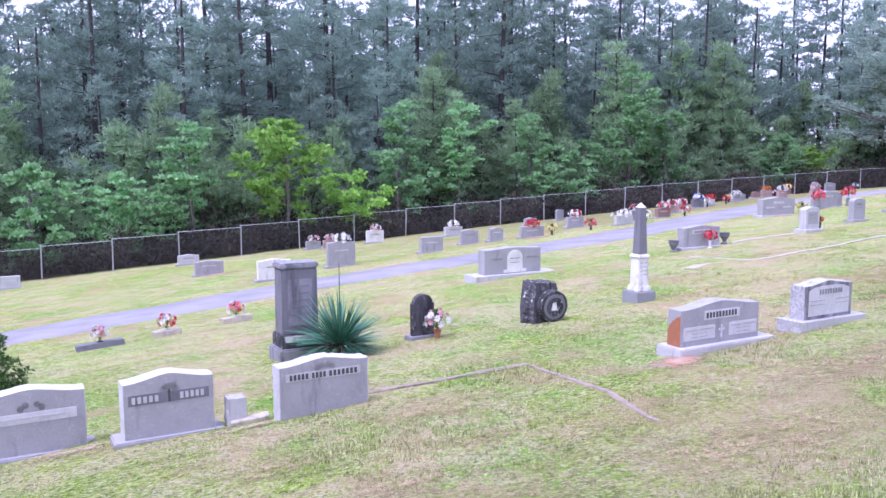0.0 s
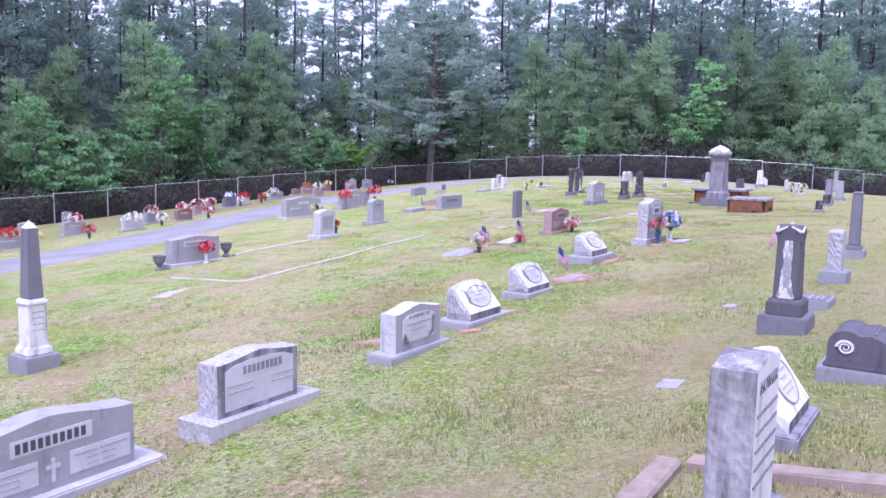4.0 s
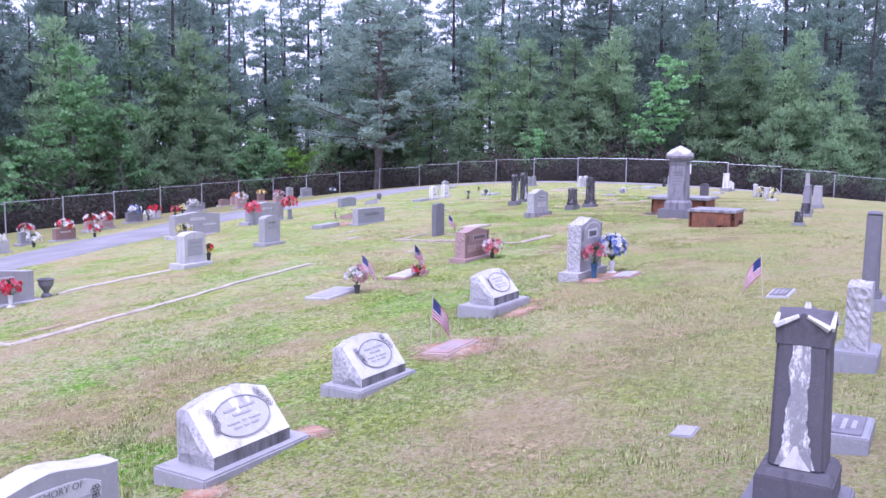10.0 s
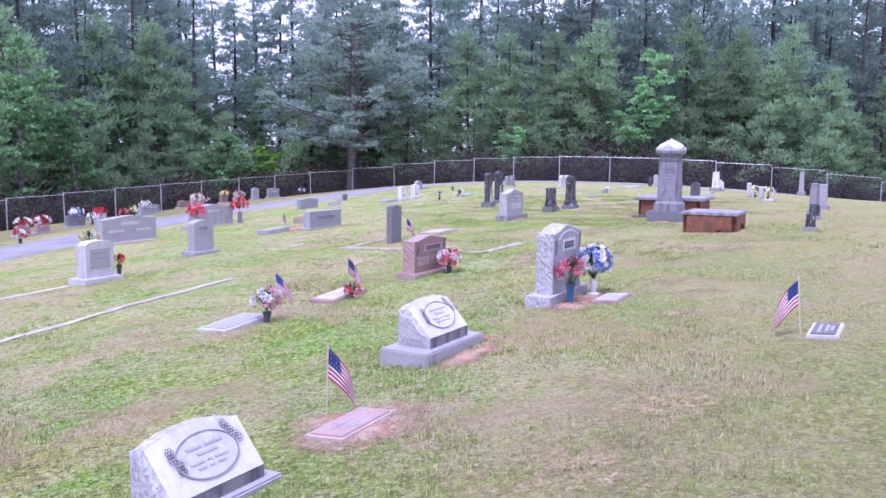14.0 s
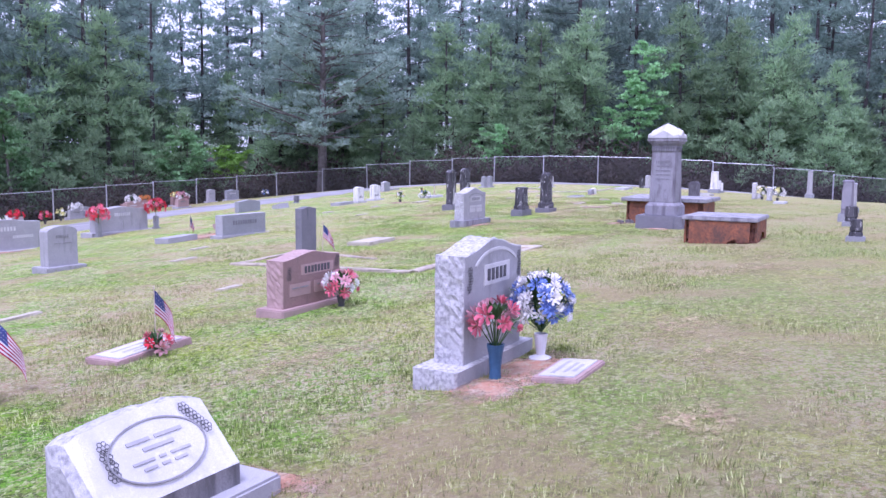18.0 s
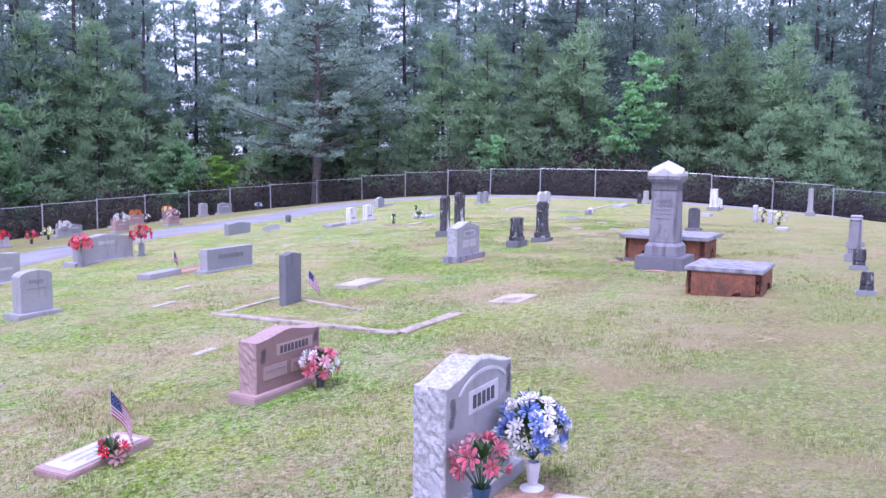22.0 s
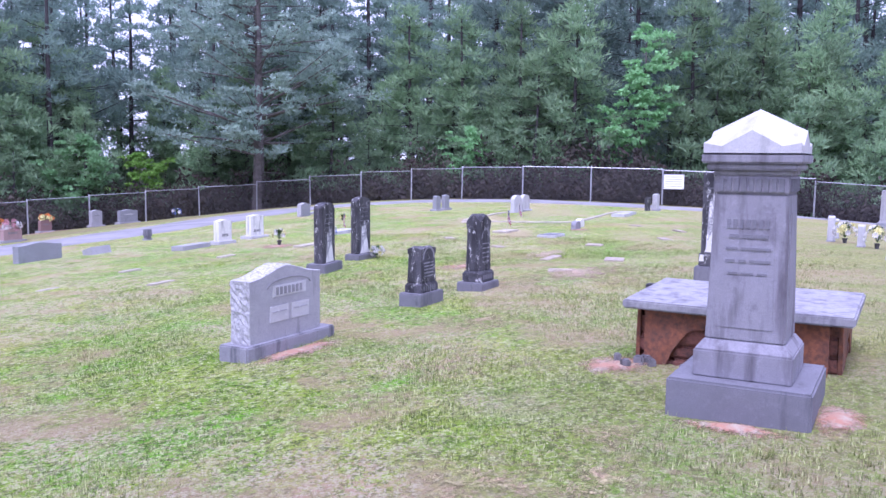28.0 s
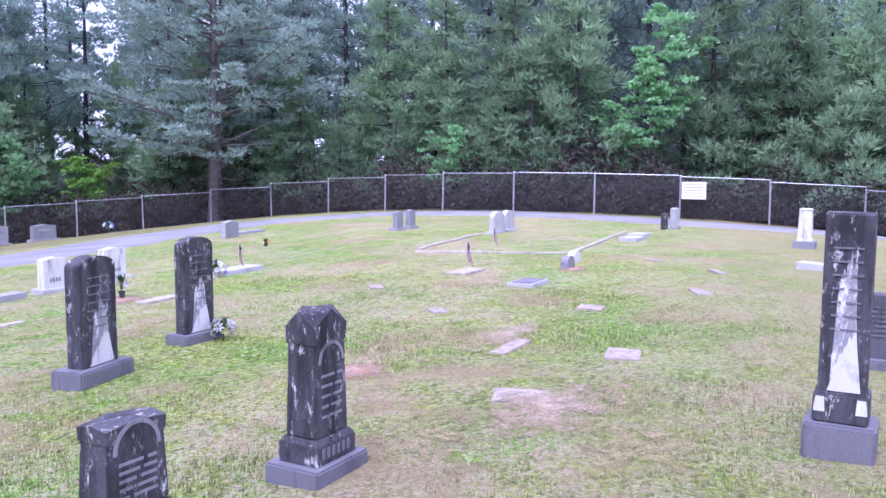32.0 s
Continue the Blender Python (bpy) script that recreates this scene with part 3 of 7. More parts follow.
def pine(seed, height, bare, reach, tufts=26, shape=0.6, name="pine_tree", needles="needle", label="tall dark green pine with bare lower trunk"):
    """A loblolly pine: crooked limbs that carry rounded needle puffs, dead stubs below."""
    rng = np.random.default_rng(seed)
    root = new(name)
    spots, radii, limbs = [], [], []
    young = needles == "young_needle"
    z = 0.5 * bare
    while z < bare and not young:
        a, l = rng.uniform(0, 2 * math.pi), rng.uniform(0.3, 1.5)
        limbs.append(((0, 0, z), (l * math.cos(a), l * math.sin(a), z + l * rng.uniform(-0.25, 0.3)), 0.016))
        z += rng.uniform(0.3, 0.9)
    z = bare
    side = rng.uniform(0, 2 * math.pi)
    while z < height * 0.97:
        t = (z - bare) / (height - bare)
        ln = reach * (1.0 - t) ** shape * (0.6 + 0.4 * min(1, t * 4 + 0.25))
        for k in range(rng.integers(3, 5) if young else rng.integers(2, 5)):
            a = rng.uniform(0, 2 * math.pi)
            l = ln * rng.uniform(0.35, 1.1) * (1 + 0.25 * math.cos(a - side)) + 0.2
            rise = l * rng.uniform(-0.18, 0.5)
            mid = np.array([0.5 * l * math.cos(a + 0.2), 0.5 * l * math.sin(a + 0.2), z + 0.3 * rise])
            end = np.array([l * math.cos(a), l * math.sin(a), z + rise])
            limbs += [((0, 0, z), tuple(mid), 0.012 + 0.007 * l), (tuple(mid), tuple(end), 0.008 + 0.004 * l)]
            for q in range(max(1, int(l / 0.55))):
                f = rng.uniform(0.3, 1.0) if young else rng.uniform(0.55, 1.05)
                base = mid + (end - mid) * (2 * f - 1) if f > 0.5 else mid * (2 * f) + np.array([0, 0, z]) * (1 - 2 * f)
                spots.append(base + rng.normal(0, 0.14 + 0.05 * l, 3))
                radii.append(rng.uniform(0.38, 0.8) * (0.75 + 0.08 * l))
        z += rng.uniform(0.26, 0.6) * (height / 11) ** 0.5
    spots.append((0, 0, height))
    radii.append(0.4)
    build_trunk(rng, height * 0.97, 0.0085 * height + 0.03, limbs, "bark", root)
    c, r, u = puffs(rng, spots, radii, tufts, 0.16 if young else 0.19, 0.03 if young else 0.04)
    quads(c, r, u, "crown", needles, root)
    return tagged(root, label, "tree", "woodland trees")


def cedar(seed, height, reach):
    """A broad grey-green cedar: bare crooked lower limbs, loose tufts on rising boughs."""
    rng = np.random.default_rng(seed)
    root = new("cedar_tree")
    spots, radii, limbs = [], [], []
    for k in range(16):
        # dead crooked limbs under the crown
        a, z, l = rng.uniform(0, 6.283), rng.uniform(1.8, 4.6), rng.uniform(0.6, 1.9)
        p = np.array([l * math.cos(a), l * math.sin(a), z + l * rng.uniform(-0.1, 0.5)])
        limbs += [((0, 0, z), tuple(p), 0.035), (tuple(p), tuple(p + rng.normal(0, 0.4, 3)), 0.016)]
    for k in range(120):
        t = rng.random()
        z = 3.0 + (height - 3.2) * t
        l = reach * min(1.0, 0.72 + 1.1 * t) * (1.0 - t) ** 0.5 * rng.uniform(0.45, 1.1) + 0.3
        a = rng.uniform(0, 6.283)
        rise = l * rng.uniform(0.0, 0.5)
        end = np.array([l * math.cos(a), l * math.sin(a), z + rise])
        limbs.append(((0, 0, z), tuple(end), 0.018 + 0.008 * l))
        for q in range(max(2, int(l / 0.5))):
            f = 0.35 + 0.7 * rng.random() ** 0.7
            spots.append(np.array([0, 0, z]) * (1 - f) + end * f + rng.normal(0, 0.3, 3) * np.array([1, 1, 0.7]))
            radii.append(rng.uniform(0.25, 0.7))
    build_trunk(rng, height * 0.95, 0.27, limbs, "bark_grey", root, 0.01)
    c, r, u = puffs(rng, spots, radii, 42, 0.13, 0.04, 0.45, 0.2)
    quads(c, r, u, "crown", "cedar_needle", root)
    return tagged(root, "broad grey-green cedar standing just past the fence", "tree", "woodland trees")


def broadleaf(seed, height, reach, leaf, low=0.8, count=36, name="sweetgum_tree", label="fresh green broadleaf sapling at the wood's edge"):
    """A leafy tree: forked limbs, flat layered sprays of leaves with gaps between them."""
    rng = np.random.default_rng(seed)
    root = new(name)
    spots, radii, limbs = [], [], []
    heavy, thin = rng.uniform(0, 2 * math.pi, 2)
    for k in range(int(9 * height)):
        t = rng.random() ** 0.9
        z = low + (height - low) * t
        ln = reach * (1 - t) ** 0.42 * (0.5 + min(0.5, 1.3 * t)) * rng.uniform(0.35, 1.15) + 0.15
        a = rng.uniform(0, 2 * math.pi)
        # heavier to one side, with gaps on another
        ln *= 1 + 0.4 * math.cos(a - heavy + 2.5 * t)
        if math.cos(a - thin - 4 * t) > 0.8:
            continue
        end = np.array([ln * math.cos(a), ln * math.sin(a), z + ln * rng.uniform(0.0, 0.4)])
        limbs.append(((0, 0, max(0.3, z - 0.3 * ln)), tuple(end), 0.010 + 0.006 * ln))
        m = max(2, int(ln / 0.36))
        for q in range(m):
            f = 0.4 + 0.65 * (q + rng.random()) / m
            spots.append(np.array([0, 0, z - 0.3 * ln]) * (1 - f) + end * f + rng.normal(0, 0.12, 3))
            radii.append(rng.uniform(0.22, 0.5))
    build_trunk(rng, height * 0.93, 0.010 * height + 0.02, limbs, "bark_grey", root, 0.03)
    c, r, u = puffs(rng, spots, radii, count, 0.095, 0.07, 0.38, -0.1)
    quads(c, r, u, "crown", leaf, root)
    return tagged(root, label, "tree", "woodland trees")


def bush(seed, height, reach, leaf, name="woodland_shrub"):
    rng = np.random.default_rng(seed)
    root = new(name)
    spots, limbs = [], []
    for k in range(40):
        a, t = rng.uniform(0, 2 * math.pi), rng.random()
        end = np.array([reach * math.cos(a) * rng.uniform(0.2, 1), reach * math.sin(a) * rng.uniform(0.2, 1), height * (0.15 + 0.85 * t) * rng.uniform(0.6, 1)])
        limbs.append(((0.1 * math.cos(a), 0.1 * math.sin(a), 0), tuple(end), 0.016))
        for f in (0.45, 0.75, 1.0):
            spots.append(end * f + rng.normal(0, 0.12, 3))
    bm = bmesh.new()
    for a, b, r in limbs:
        tube(bm, a, b, r, 3, 0.004)
    part("stem_tangle", bm, "bark", root)
    c, r, u = scatter_clumps(rng, spots, 0.42, 7, 0.11, 0.05)
    quads(c, r, u, "leaves", leaf, root)
    return tagged(root, "tangled undergrowth shrub coloured dark for the shade behind the fence", "shrub", "undergrowth")


def plant(model, x, y, size=1.0, turn=0.0):
    ob = copy_thing(model, pose(x, y, ground_z(x, y) - 0.05, 0, 0, turn))
    ob.scale = (size, size, size)
    return ob


PINES = [pine(11, 15.0, 3.6, 3.6, 34), pine(12, 17.0, 6.0, 3.2, 34), pine(13, 13.0, 2.2, 3.6, 34), pine(14, 19.0, 8.0, 3.2, 30), pine(15, 16.0, 4.8, 3.6, 34)]
YOUNG = [pine(k, h, b, r, t, 0.7, "young_pine", "young_needle", "soft green young pine, leafy to the ground") for k, h, b, r, t in ((21, 6.5, 0.5, 2.5, 46), (22, 8.5, 0.8, 2.9, 44), (23, 5.0, 0.4, 2.2, 46))]
GUMS = [broadleaf(31, 6.0, 2.2, "broadleaf"), broadleaf(32, 8.5, 2.6, "broadleaf"), broadleaf(33, 4.2, 2.1, "broadleaf")]
BRIGHT = [broadleaf(41, 4.6, 2.4, "bright_leaf", 0.9), broadleaf(42, 3.4, 2.2, "bright_leaf", 0.7)]
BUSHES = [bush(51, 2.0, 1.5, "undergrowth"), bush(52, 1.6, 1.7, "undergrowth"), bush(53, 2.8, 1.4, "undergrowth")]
CEDARS = [cedar(61, 14.5, 6.6)]
MODELS = PINES + YOUNG + GUMS + BRIGHT + BUSHES + CEDARS
rnd = random.Random(7)
edge_line = even(FENCE, 1.0)


def outward(k):
    a, b = edge_line[max(0, k - 2)], edge_line[min(len(edge_line) - 1, k + 2)]
    d = (b - a).normalized()
    return Vector((-d.y, d.x))


CLEAR = [(60.8, 39.4, 3.4), (66.0, 19.8, 2.6), (62.0, 51.0, 4.0), (59.4, 47.8, 3.4), (57.2, 44.6, 3.0), (14.5, 43.8, 2.6), (17.8, 43.6, 1.6), (21.3, 44.2, 2.0), (38.8, 44.6, 2.2), (9.6, 44.0, 2.0), (2.2, 43.9, 1.8), (30.4, 44.2, 1.8)]


def along_edge(gap, out_lo, out_hi, models, size_lo, size_hi, first=0):
    k = first
    while k < len(edge_line):
        p = edge_line[k] + outward(k) * rnd.uniform(out_lo, out_hi)
        if models is BUSHES or all((p.x - a) ** 2 + (p.y - b) ** 2 > c * c for a, b, c in CLEAR):
            plant(rnd.choice(models), p.x, p.y, rnd.uniform(size_lo, size_hi), rnd.uniform(0, 360))
        k += max(1, int(gap * rnd.uniform(0.6, 1.4)))


plant(CEDARS[0], 60.9, 39.4, 1.0, 40)
plant(GUMS[1], 66.0, 19.8, 1.0, 10)
# leafy saplings that stand out along the wood's edge: kind, place, size, turn
for model, x, y, size, turn in (
    (GUMS[2], 2.2, 43.9, 1.25, 200), (GUMS[0], 9.6, 44.0, 1.1, 260), (BRIGHT[0], 14.5, 43.8, 1.45, 0), (BRIGHT[1], 17.8, 43.6, 1.1, 90), (GUMS[0], 21.3, 44.2, 1.22, 130),
    (GUMS[1], 25.5, 44.6, 0.9, 30), (GUMS[0], 30.4, 44.2, 1.05, 70), (GUMS[1], 38.8, 44.6, 1.15, 80), (GUMS[0], 41.6, 44.0, 1.05, 160), (GUMS[2], 53.0, 43.8, 1.1, 95),
    (GUMS[2], -4.5, 44.0, 1.2, 12), (GUMS[2], 6.2, 44.6, 1.1, 75), (GUMS[2], 33.6, 44.0, 1.0, 220), (BRIGHT[0], 57.6, 45.3, 0.85, 60),
):
    plant(model, x, y, size, turn)
# young growth that closes the view past the corner of the fence
for k, (x, y) in enumerate(((66.5, 57.0), (63.5, 57.5), (60.5, 55.5), (67.5, 53.5), (70.0, 56.0), (58.0, 53.0), (65.5, 47.0), (69.0, 49.5), (64.0, 60.5), (64.5, 43.5), (66.5, 45.5), (68.5, 43.0), (63.0, 44.8), (66.0, 41.5))):
    plant(YOUNG[k % 2], x, y, 1.15 + 0.1 * (k % 3), 40 * k)
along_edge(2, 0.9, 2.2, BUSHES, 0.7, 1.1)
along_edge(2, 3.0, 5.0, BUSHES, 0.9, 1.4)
along_edge(3, 3.0, 5.0, YOUNG, 0.7, 1.1)
along_edge(14, 2.8, 4.0, GUMS, 0.6, 0.85, 58)
along_edge(2, 5.0, 8.0, YOUNG, 0.9, 1.4)


def beyond_fence(x, y):
    """How far a place lies outside the fence; below zero inside."""
    p = Vector((x, y))
    k = min(range(0, len(edge_line), 2), key=lambda q: (edge_line[q] - p).length_squared)
    d = p - edge_line[k]
    return d.length if d.dot(outward(k)) > 0 else -d.length


def fill_woods():
    """Pines scattered through the wood behind its edge, closer together near the fence."""
    made = []
    for tries in range(9000):
        x, y = rnd.uniform(-35, 112), rnd.uniform(-25, 98)
        d = beyond_fence(x, y)
        if not 7.0 < d < 40:
            continue
        gap = 2.9 + 0.045 * d
        if any((x - a) ** 2 + (y - b) ** 2 < gap * gap for a, b in made) or any((x - a) ** 2 + (y - b) ** 2 < c * c for a, b, c in CLEAR) or len(made) >= 290:
            continue
        made.append((x, y))
        plant(rnd.choice(PINES), x, y, rnd.uniform(0.65, 0.95) if d < 10 else rnd.uniform(0.9, 1.3), rnd.uniform(0, 360))


fill_woods()


def far_woods():
    """The dim depth of the wood behind the nearer trees."""
    rng = np.random.default_rng(77)
    spots = []
    for k in range(0, len(edge_line), 2):
        for row in range(4):
            p = edge_line[k] + outward(k) * rng.uniform(30 + 8 * row, 40 + 8 * row)
            p = p + Vector((rng.uniform(-8, 8), rng.uniform(-8, 8)))
            top = rng.uniform(9, 22)
            for q in range(44):
                spots.append((p.x + rng.normal(0, 2.2), p.y + rng.normal(0, 2.2), ground_z(p.x, p.y) + top * rng.random() ** 1.15))
    c, r, u = scatter_clumps(rng, spots, 1.5, 9, 0.42, 0.15)
    ob = quads(c, r, u, "far_woods", "needle", None)
    return tagged(ob, "dense dark pine wood in the distance", "woods", kind="stuff")


far_woods()
for model in MODELS:
    for o in list(model.children_recursive) + [model]:
        bpy.data.objects.remove(o)

# ---- gravestone helpers ----
def slab(bm, x0, x1, y0, y1, z0, z1, bev=0.012, taper=0.0):
    """A block with softened edges; taper draws the top in."""
    tmp = bmesh.new()
    bmesh.ops.create_cube(tmp, size=1, matrix=Matrix.LocRotScale(((x0 + x1) / 2, (y0 + y1) / 2, (z0 + z1) / 2), None, (x1 - x0, y1 - y0, z1 - z0)))
    if taper:
        cx, cy = (x0 + x1) / 2, (y0 + y1) / 2
        for v in tmp.verts:
            if v.co.z > (z0 + z1) / 2:
                v.co.x += (cx - v.co.x) * taper
                v.co.y += (cy - v.co.y) * taper
    if bev:
        bmesh.ops.bevel(tmp, geom=list(tmp.edges), offset=bev, segments=2, affect="EDGES", clamp_overlap=True)
    me = bpy.data.meshes.new("tmp")
    tmp.to_mesh(me)
    tmp.free()
    bm.from_mesh(me)
    bpy.data.meshes.remove(me)


def block(name, root, x0, x1, y0, y1, z0, z1, material, bev=0.012, taper=0.0, label=""):
    bm = bmesh.new()
    slab(bm, x0, x1, y0, y1, z0, z1, bev, taper)
    return part(name, bm, material, root, label)


def outline(kind, w, h, z0, rise):
    """Front outline of an upright stone from its lower left corner round to its lower right."""
    a = w / 2
    pts = [(-a, z0)]
    n = 14
    if kind == "flat":
        pts += [(-a, h), (a, h)]
    elif kind == "serp":
        pts += [(-a + w * k / n, h - rise * (math.cos(math.pi * k / n) ** 2) ** 0.8) for k in range(n + 1)]
    elif kind == "round":
        pts += [(-a * math.cos(math.pi * k / n), h - rise + rise * math.sin(math.pi * k / n)) for k in range(n + 1)]
    elif kind == "shoulder":
        pts += [(-a, h - rise), (-a * 0.86, h - rise)]
        pts += [(-a * 0.86 * math.cos(math.pi * k / n), h - rise + rise * math.sin(math.pi * k / n)) for k in range(1, n)]
        pts += [(a * 0.86, h - rise), (a, h - rise)]
    elif kind == "gable":
        pts += [(-a, h - rise), (0, h), (a, h - rise)]
    elif kind == "dome":
        pts += [(-a, h - rise), (-a * 0.7, h - rise * 0.25), (-a * 0.3, h), (a * 0.3, h), (a * 0.7, h - rise * 0.25), (a, h - rise)]
    pts.append((a, z0))
    return pts


def extrude(bm, pts, y0, y1, rough=0.0, seed=0, step=0.032, chamfer=0.008):
    """An upright stone from its outline; rough breaks up the side and top faces like pitched rock."""
    rng = random.Random(seed)
    dense = []
    for k, (a, b) in enumerate(zip(pts, pts[1:])):
        m = max(1, int(math.hypot(b[0] - a[0], b[1] - a[1]) / step)) if rough else 1
        dense += [(a[0] + (b[0] - a[0]) * q / m, a[1] + (b[1] - a[1]) * q / m) for q in range(m)]
    dense.append(pts[-1])
    cx, cz = sum(p[0] for p in dense) / len(dense), sum(p[1] for p in dense) / len(dense)
    rows = [y0, y0 + chamfer] + ([y0 + (y1 - y0) * f / 7 for f in range(1, 7)] if rough else []) + [y1 - chamfer, y1]
    rings = []
    for r, y in enumerate(rows):
        ring = []
        for k, (x, z) in enumerate(dense):
            s = 1 - (chamfer / 0.35 if r in (0, len(rows) - 1) else 0)
            d = rng.uniform(-rough, rough * 0.7) * 0.65 if rough and 1 <= r < len(rows) - 1 else 0
            nx, nz = x - cx, z - cz
            ln = math.hypot(nx, nz) + 1e-6
            low = k in (0, len(dense) - 1)
            ring.append(bm.verts.new((cx + nx * s + d * nx / ln, y + (rng.uniform(-0.3, 0.3) * rough if d else 0), z if low else cz + nz * s + d * nz / ln)))
        rings.append(ring)
    side = []
    n = len(dense)
    for ra, rb in zip(rings, rings[1:]):
        for k in range(n - 1):
            side.append(bm.faces.new((ra[k], rb[k], rb[k + 1], ra[k + 1])))
        bm.faces.new((ra[n - 1], rb[n - 1], rb[0], ra[0]))
    bm.faces.new(rings[0])
    bm.faces.new(rings[-1][::-1])
    if rough:
        for f in side:
            f.material_index = 1
    bmesh.ops.recalc_face_normals(bm, faces=bm.faces[:])


def upright(name, root, kind, w, h, z0, y0, y1, material, rise=0.06, rough=0.0, seed=0, side="granite_rough", cx=0.0, label=""):
    bm = bmesh.new()
    extrude(bm, outline(kind, w, h, z0, rise), y0, y1, rough, seed)
    if cx:
        bmesh.ops.translate(bm, verts=bm.verts[:], vec=(cx, 0, 0))
    ob = part(name, bm, material, root, label)
    if rough:
        ob.data.materials.append(MATS[side])
    return ob


def host(root):
    """The part of a thing that carries its carving."""
    for ob in root.children:
        if ob.name.split(".")[0] in ("die", "tablet", "board", "slab"):
            return ob
    return root


def words(root, x0, x1, z, size, y, material="letter_soft", m=None, gaps=(0.45,), name="inscription_bar"):
    """A line of writing as plain bars, one bar a word."""
    cuts = [0.0, *gaps, 1.0]
    for a, b in zip(cuts, cuts[1:]):
        l, r = x0 + (x1 - x0) * a + 0.012 * (a > 0), x0 + (x1 - x0) * b - 0.012 * (b < 1)
        # large names: one bar a letter; small lines: one bar a word
        n = max(1, round((r - l) / (size * 0.8))) if size >= 0.05 else 1
        tall = size * (0.5 if n > 1 else 0.24)
        for k in range(n):
            p, q = l + (r - l) * k / n, l + (r - l) * (k + 1) / n
            bm = bmesh.new()
            slab(bm, p, q - (q - p) * (0.4 if n > 1 else 0.0), y - 0.003, y + 0.003, z - tall, z + tall, 0)
            ob = part(name, bm, material, host(root))
            if m is not None:
                ob.matrix_basis = m


def lettering(root, text, x, z, size, y, material="letter", m=None):
    c = bpy.data.curves.new("lettering", "FONT")
    c.body, c.size, c.align_x, c.extrude = text, size, "CENTER", 0.002
    tmp = bpy.data.objects.new("tmp", c)
    me = bpy.data.meshes.new_from_object(tmp)
    bpy.data.objects.remove(tmp)
    me.materials.clear()
    me.materials.append(MATS[material])
    ob = new("lettering", me)
    ob.parent = host(root)
    ob.matrix_basis = (m or Matrix()) @ pose(x, y, z, 90, 0, 0)
    return ob


def ring(name, root, cx, cz, rx, rz, thick, y, material, m=None, filled=False, arc=(0, 360)):
    """A flat oval border or panel on a face."""
    bm = bmesh.new()
    n = 40
    a0, a1 = radians(arc[0]), radians(arc[1])
    rows = []
    for k in range(n + 1):
        t = a0 + (a1 - a0) * k / n
        c, s = math.cos(t), math.sin(t)
        inner = 0.0 if filled else 1.0
        p, q = (cx + rx * c, cz + rz * s), (cx + (rx - thick) * c * inner, cz + (rz - thick) * s * inner)
        rows.append([bm.verts.new((v[0], yy, v[1])) for v in (p, q) for yy in (y - 0.003, y + 0.003)])
    for a, b in zip(rows, rows[1:]):
        bm.faces.new((a[0], b[0], b[2], a[2]))
        bm.faces.new((a[1], b[1], b[0], a[0]))
        bm.faces.new((a[2], b[2], b[3], a[3]))
        bm.faces.new((a[3], b[3], b[1], a[1]))
    ob = part(name, bm, material, host(root))
    if m is not None:
        ob.matrix_basis = m
    return ob


def rosettes(root, spots, r, y, m=None, material="letter"):
    """Carved flowers, each a few small rings."""
    for x, z in spots:
        bm = bmesh.new()
        for k in range(6):
            a = k * math.pi / 3
            for q in range(6):
                b0, b1 = q * math.pi / 3, (q + 1) * math.pi / 3
                cx, cz = x + r * 0.62 * math.cos(a), z + r * 0.62 * math.sin(a)
                pts = [(cx + rr * math.cos(t), cz + rr * math.sin(t)) for t, rr in ((b0, r * 0.42), (b1, r * 0.42), (b1, r * 0.28), (b0, r * 0.28))]
                bm.faces.new([bm.verts.new((p[0], y, p[1])) for p in pts])
        ob = part("carved_flower", bm, material, host(root))
        if m is not None:
            ob.matrix_basis = m


def soil(name, x, y, rx, ry, material="red_clay", seed=0, turn=0.0, lift=0.015):
    """A thin uneven patch of bare earth lying on the lawn."""
    if material == "red_clay":
        rx, ry = rx * 1.25, ry * 1.5 + 0.05
    rng = random.Random(seed)
    bm = bmesh.new()
    rows = []
    for q in range(6):
        f = q / 5
        row = []
        for k in range(28):
            a = 2 * math.pi * k / 28
            e = 1 + 0.55 * noise.noise((1.7 * math.cos(a) + seed, 1.7 * math.sin(a), 1.7 * seed)) + 0.3 * noise.noise((6 * math.cos(a), 6 * math.sin(a) + seed, 5))
            px, py = rx * f * e * math.cos(a), ry * f * e * math.sin(a)
            c, s = math.cos(turn), math.sin(turn)
            wx, wy = x + c * px - s * py, y + s * px + c * py
            z = bumpy(wx, wy) + lift * (1 - f**2) - 0.02 * (f > 0.95) + 0.006 + 0.01 * noise.noise((wx * 9, wy * 9, 0)) * (1 - f)
            row.append(bm.verts.new((wx, wy, z)))
        rows.append(row)
    for a, b in zip(rows, rows[1:]):
        for k in range(28):
            bm.faces.new((a[k], b[k], b[(k + 1) % 28], a[(k + 1) % 28]))
    ob = mesh_ob(name, bm, material)
    for p in ob.data.polygons:
        p.use_smooth = True
    return tagged(ob, {"red_clay": "bare red clay showing through the thin grass", "worn_ground": "worn thin lawn with straw and pinkish earth"}.get(material, "pale sandy bare earth on the lawn"), "soil", kind="stuff")


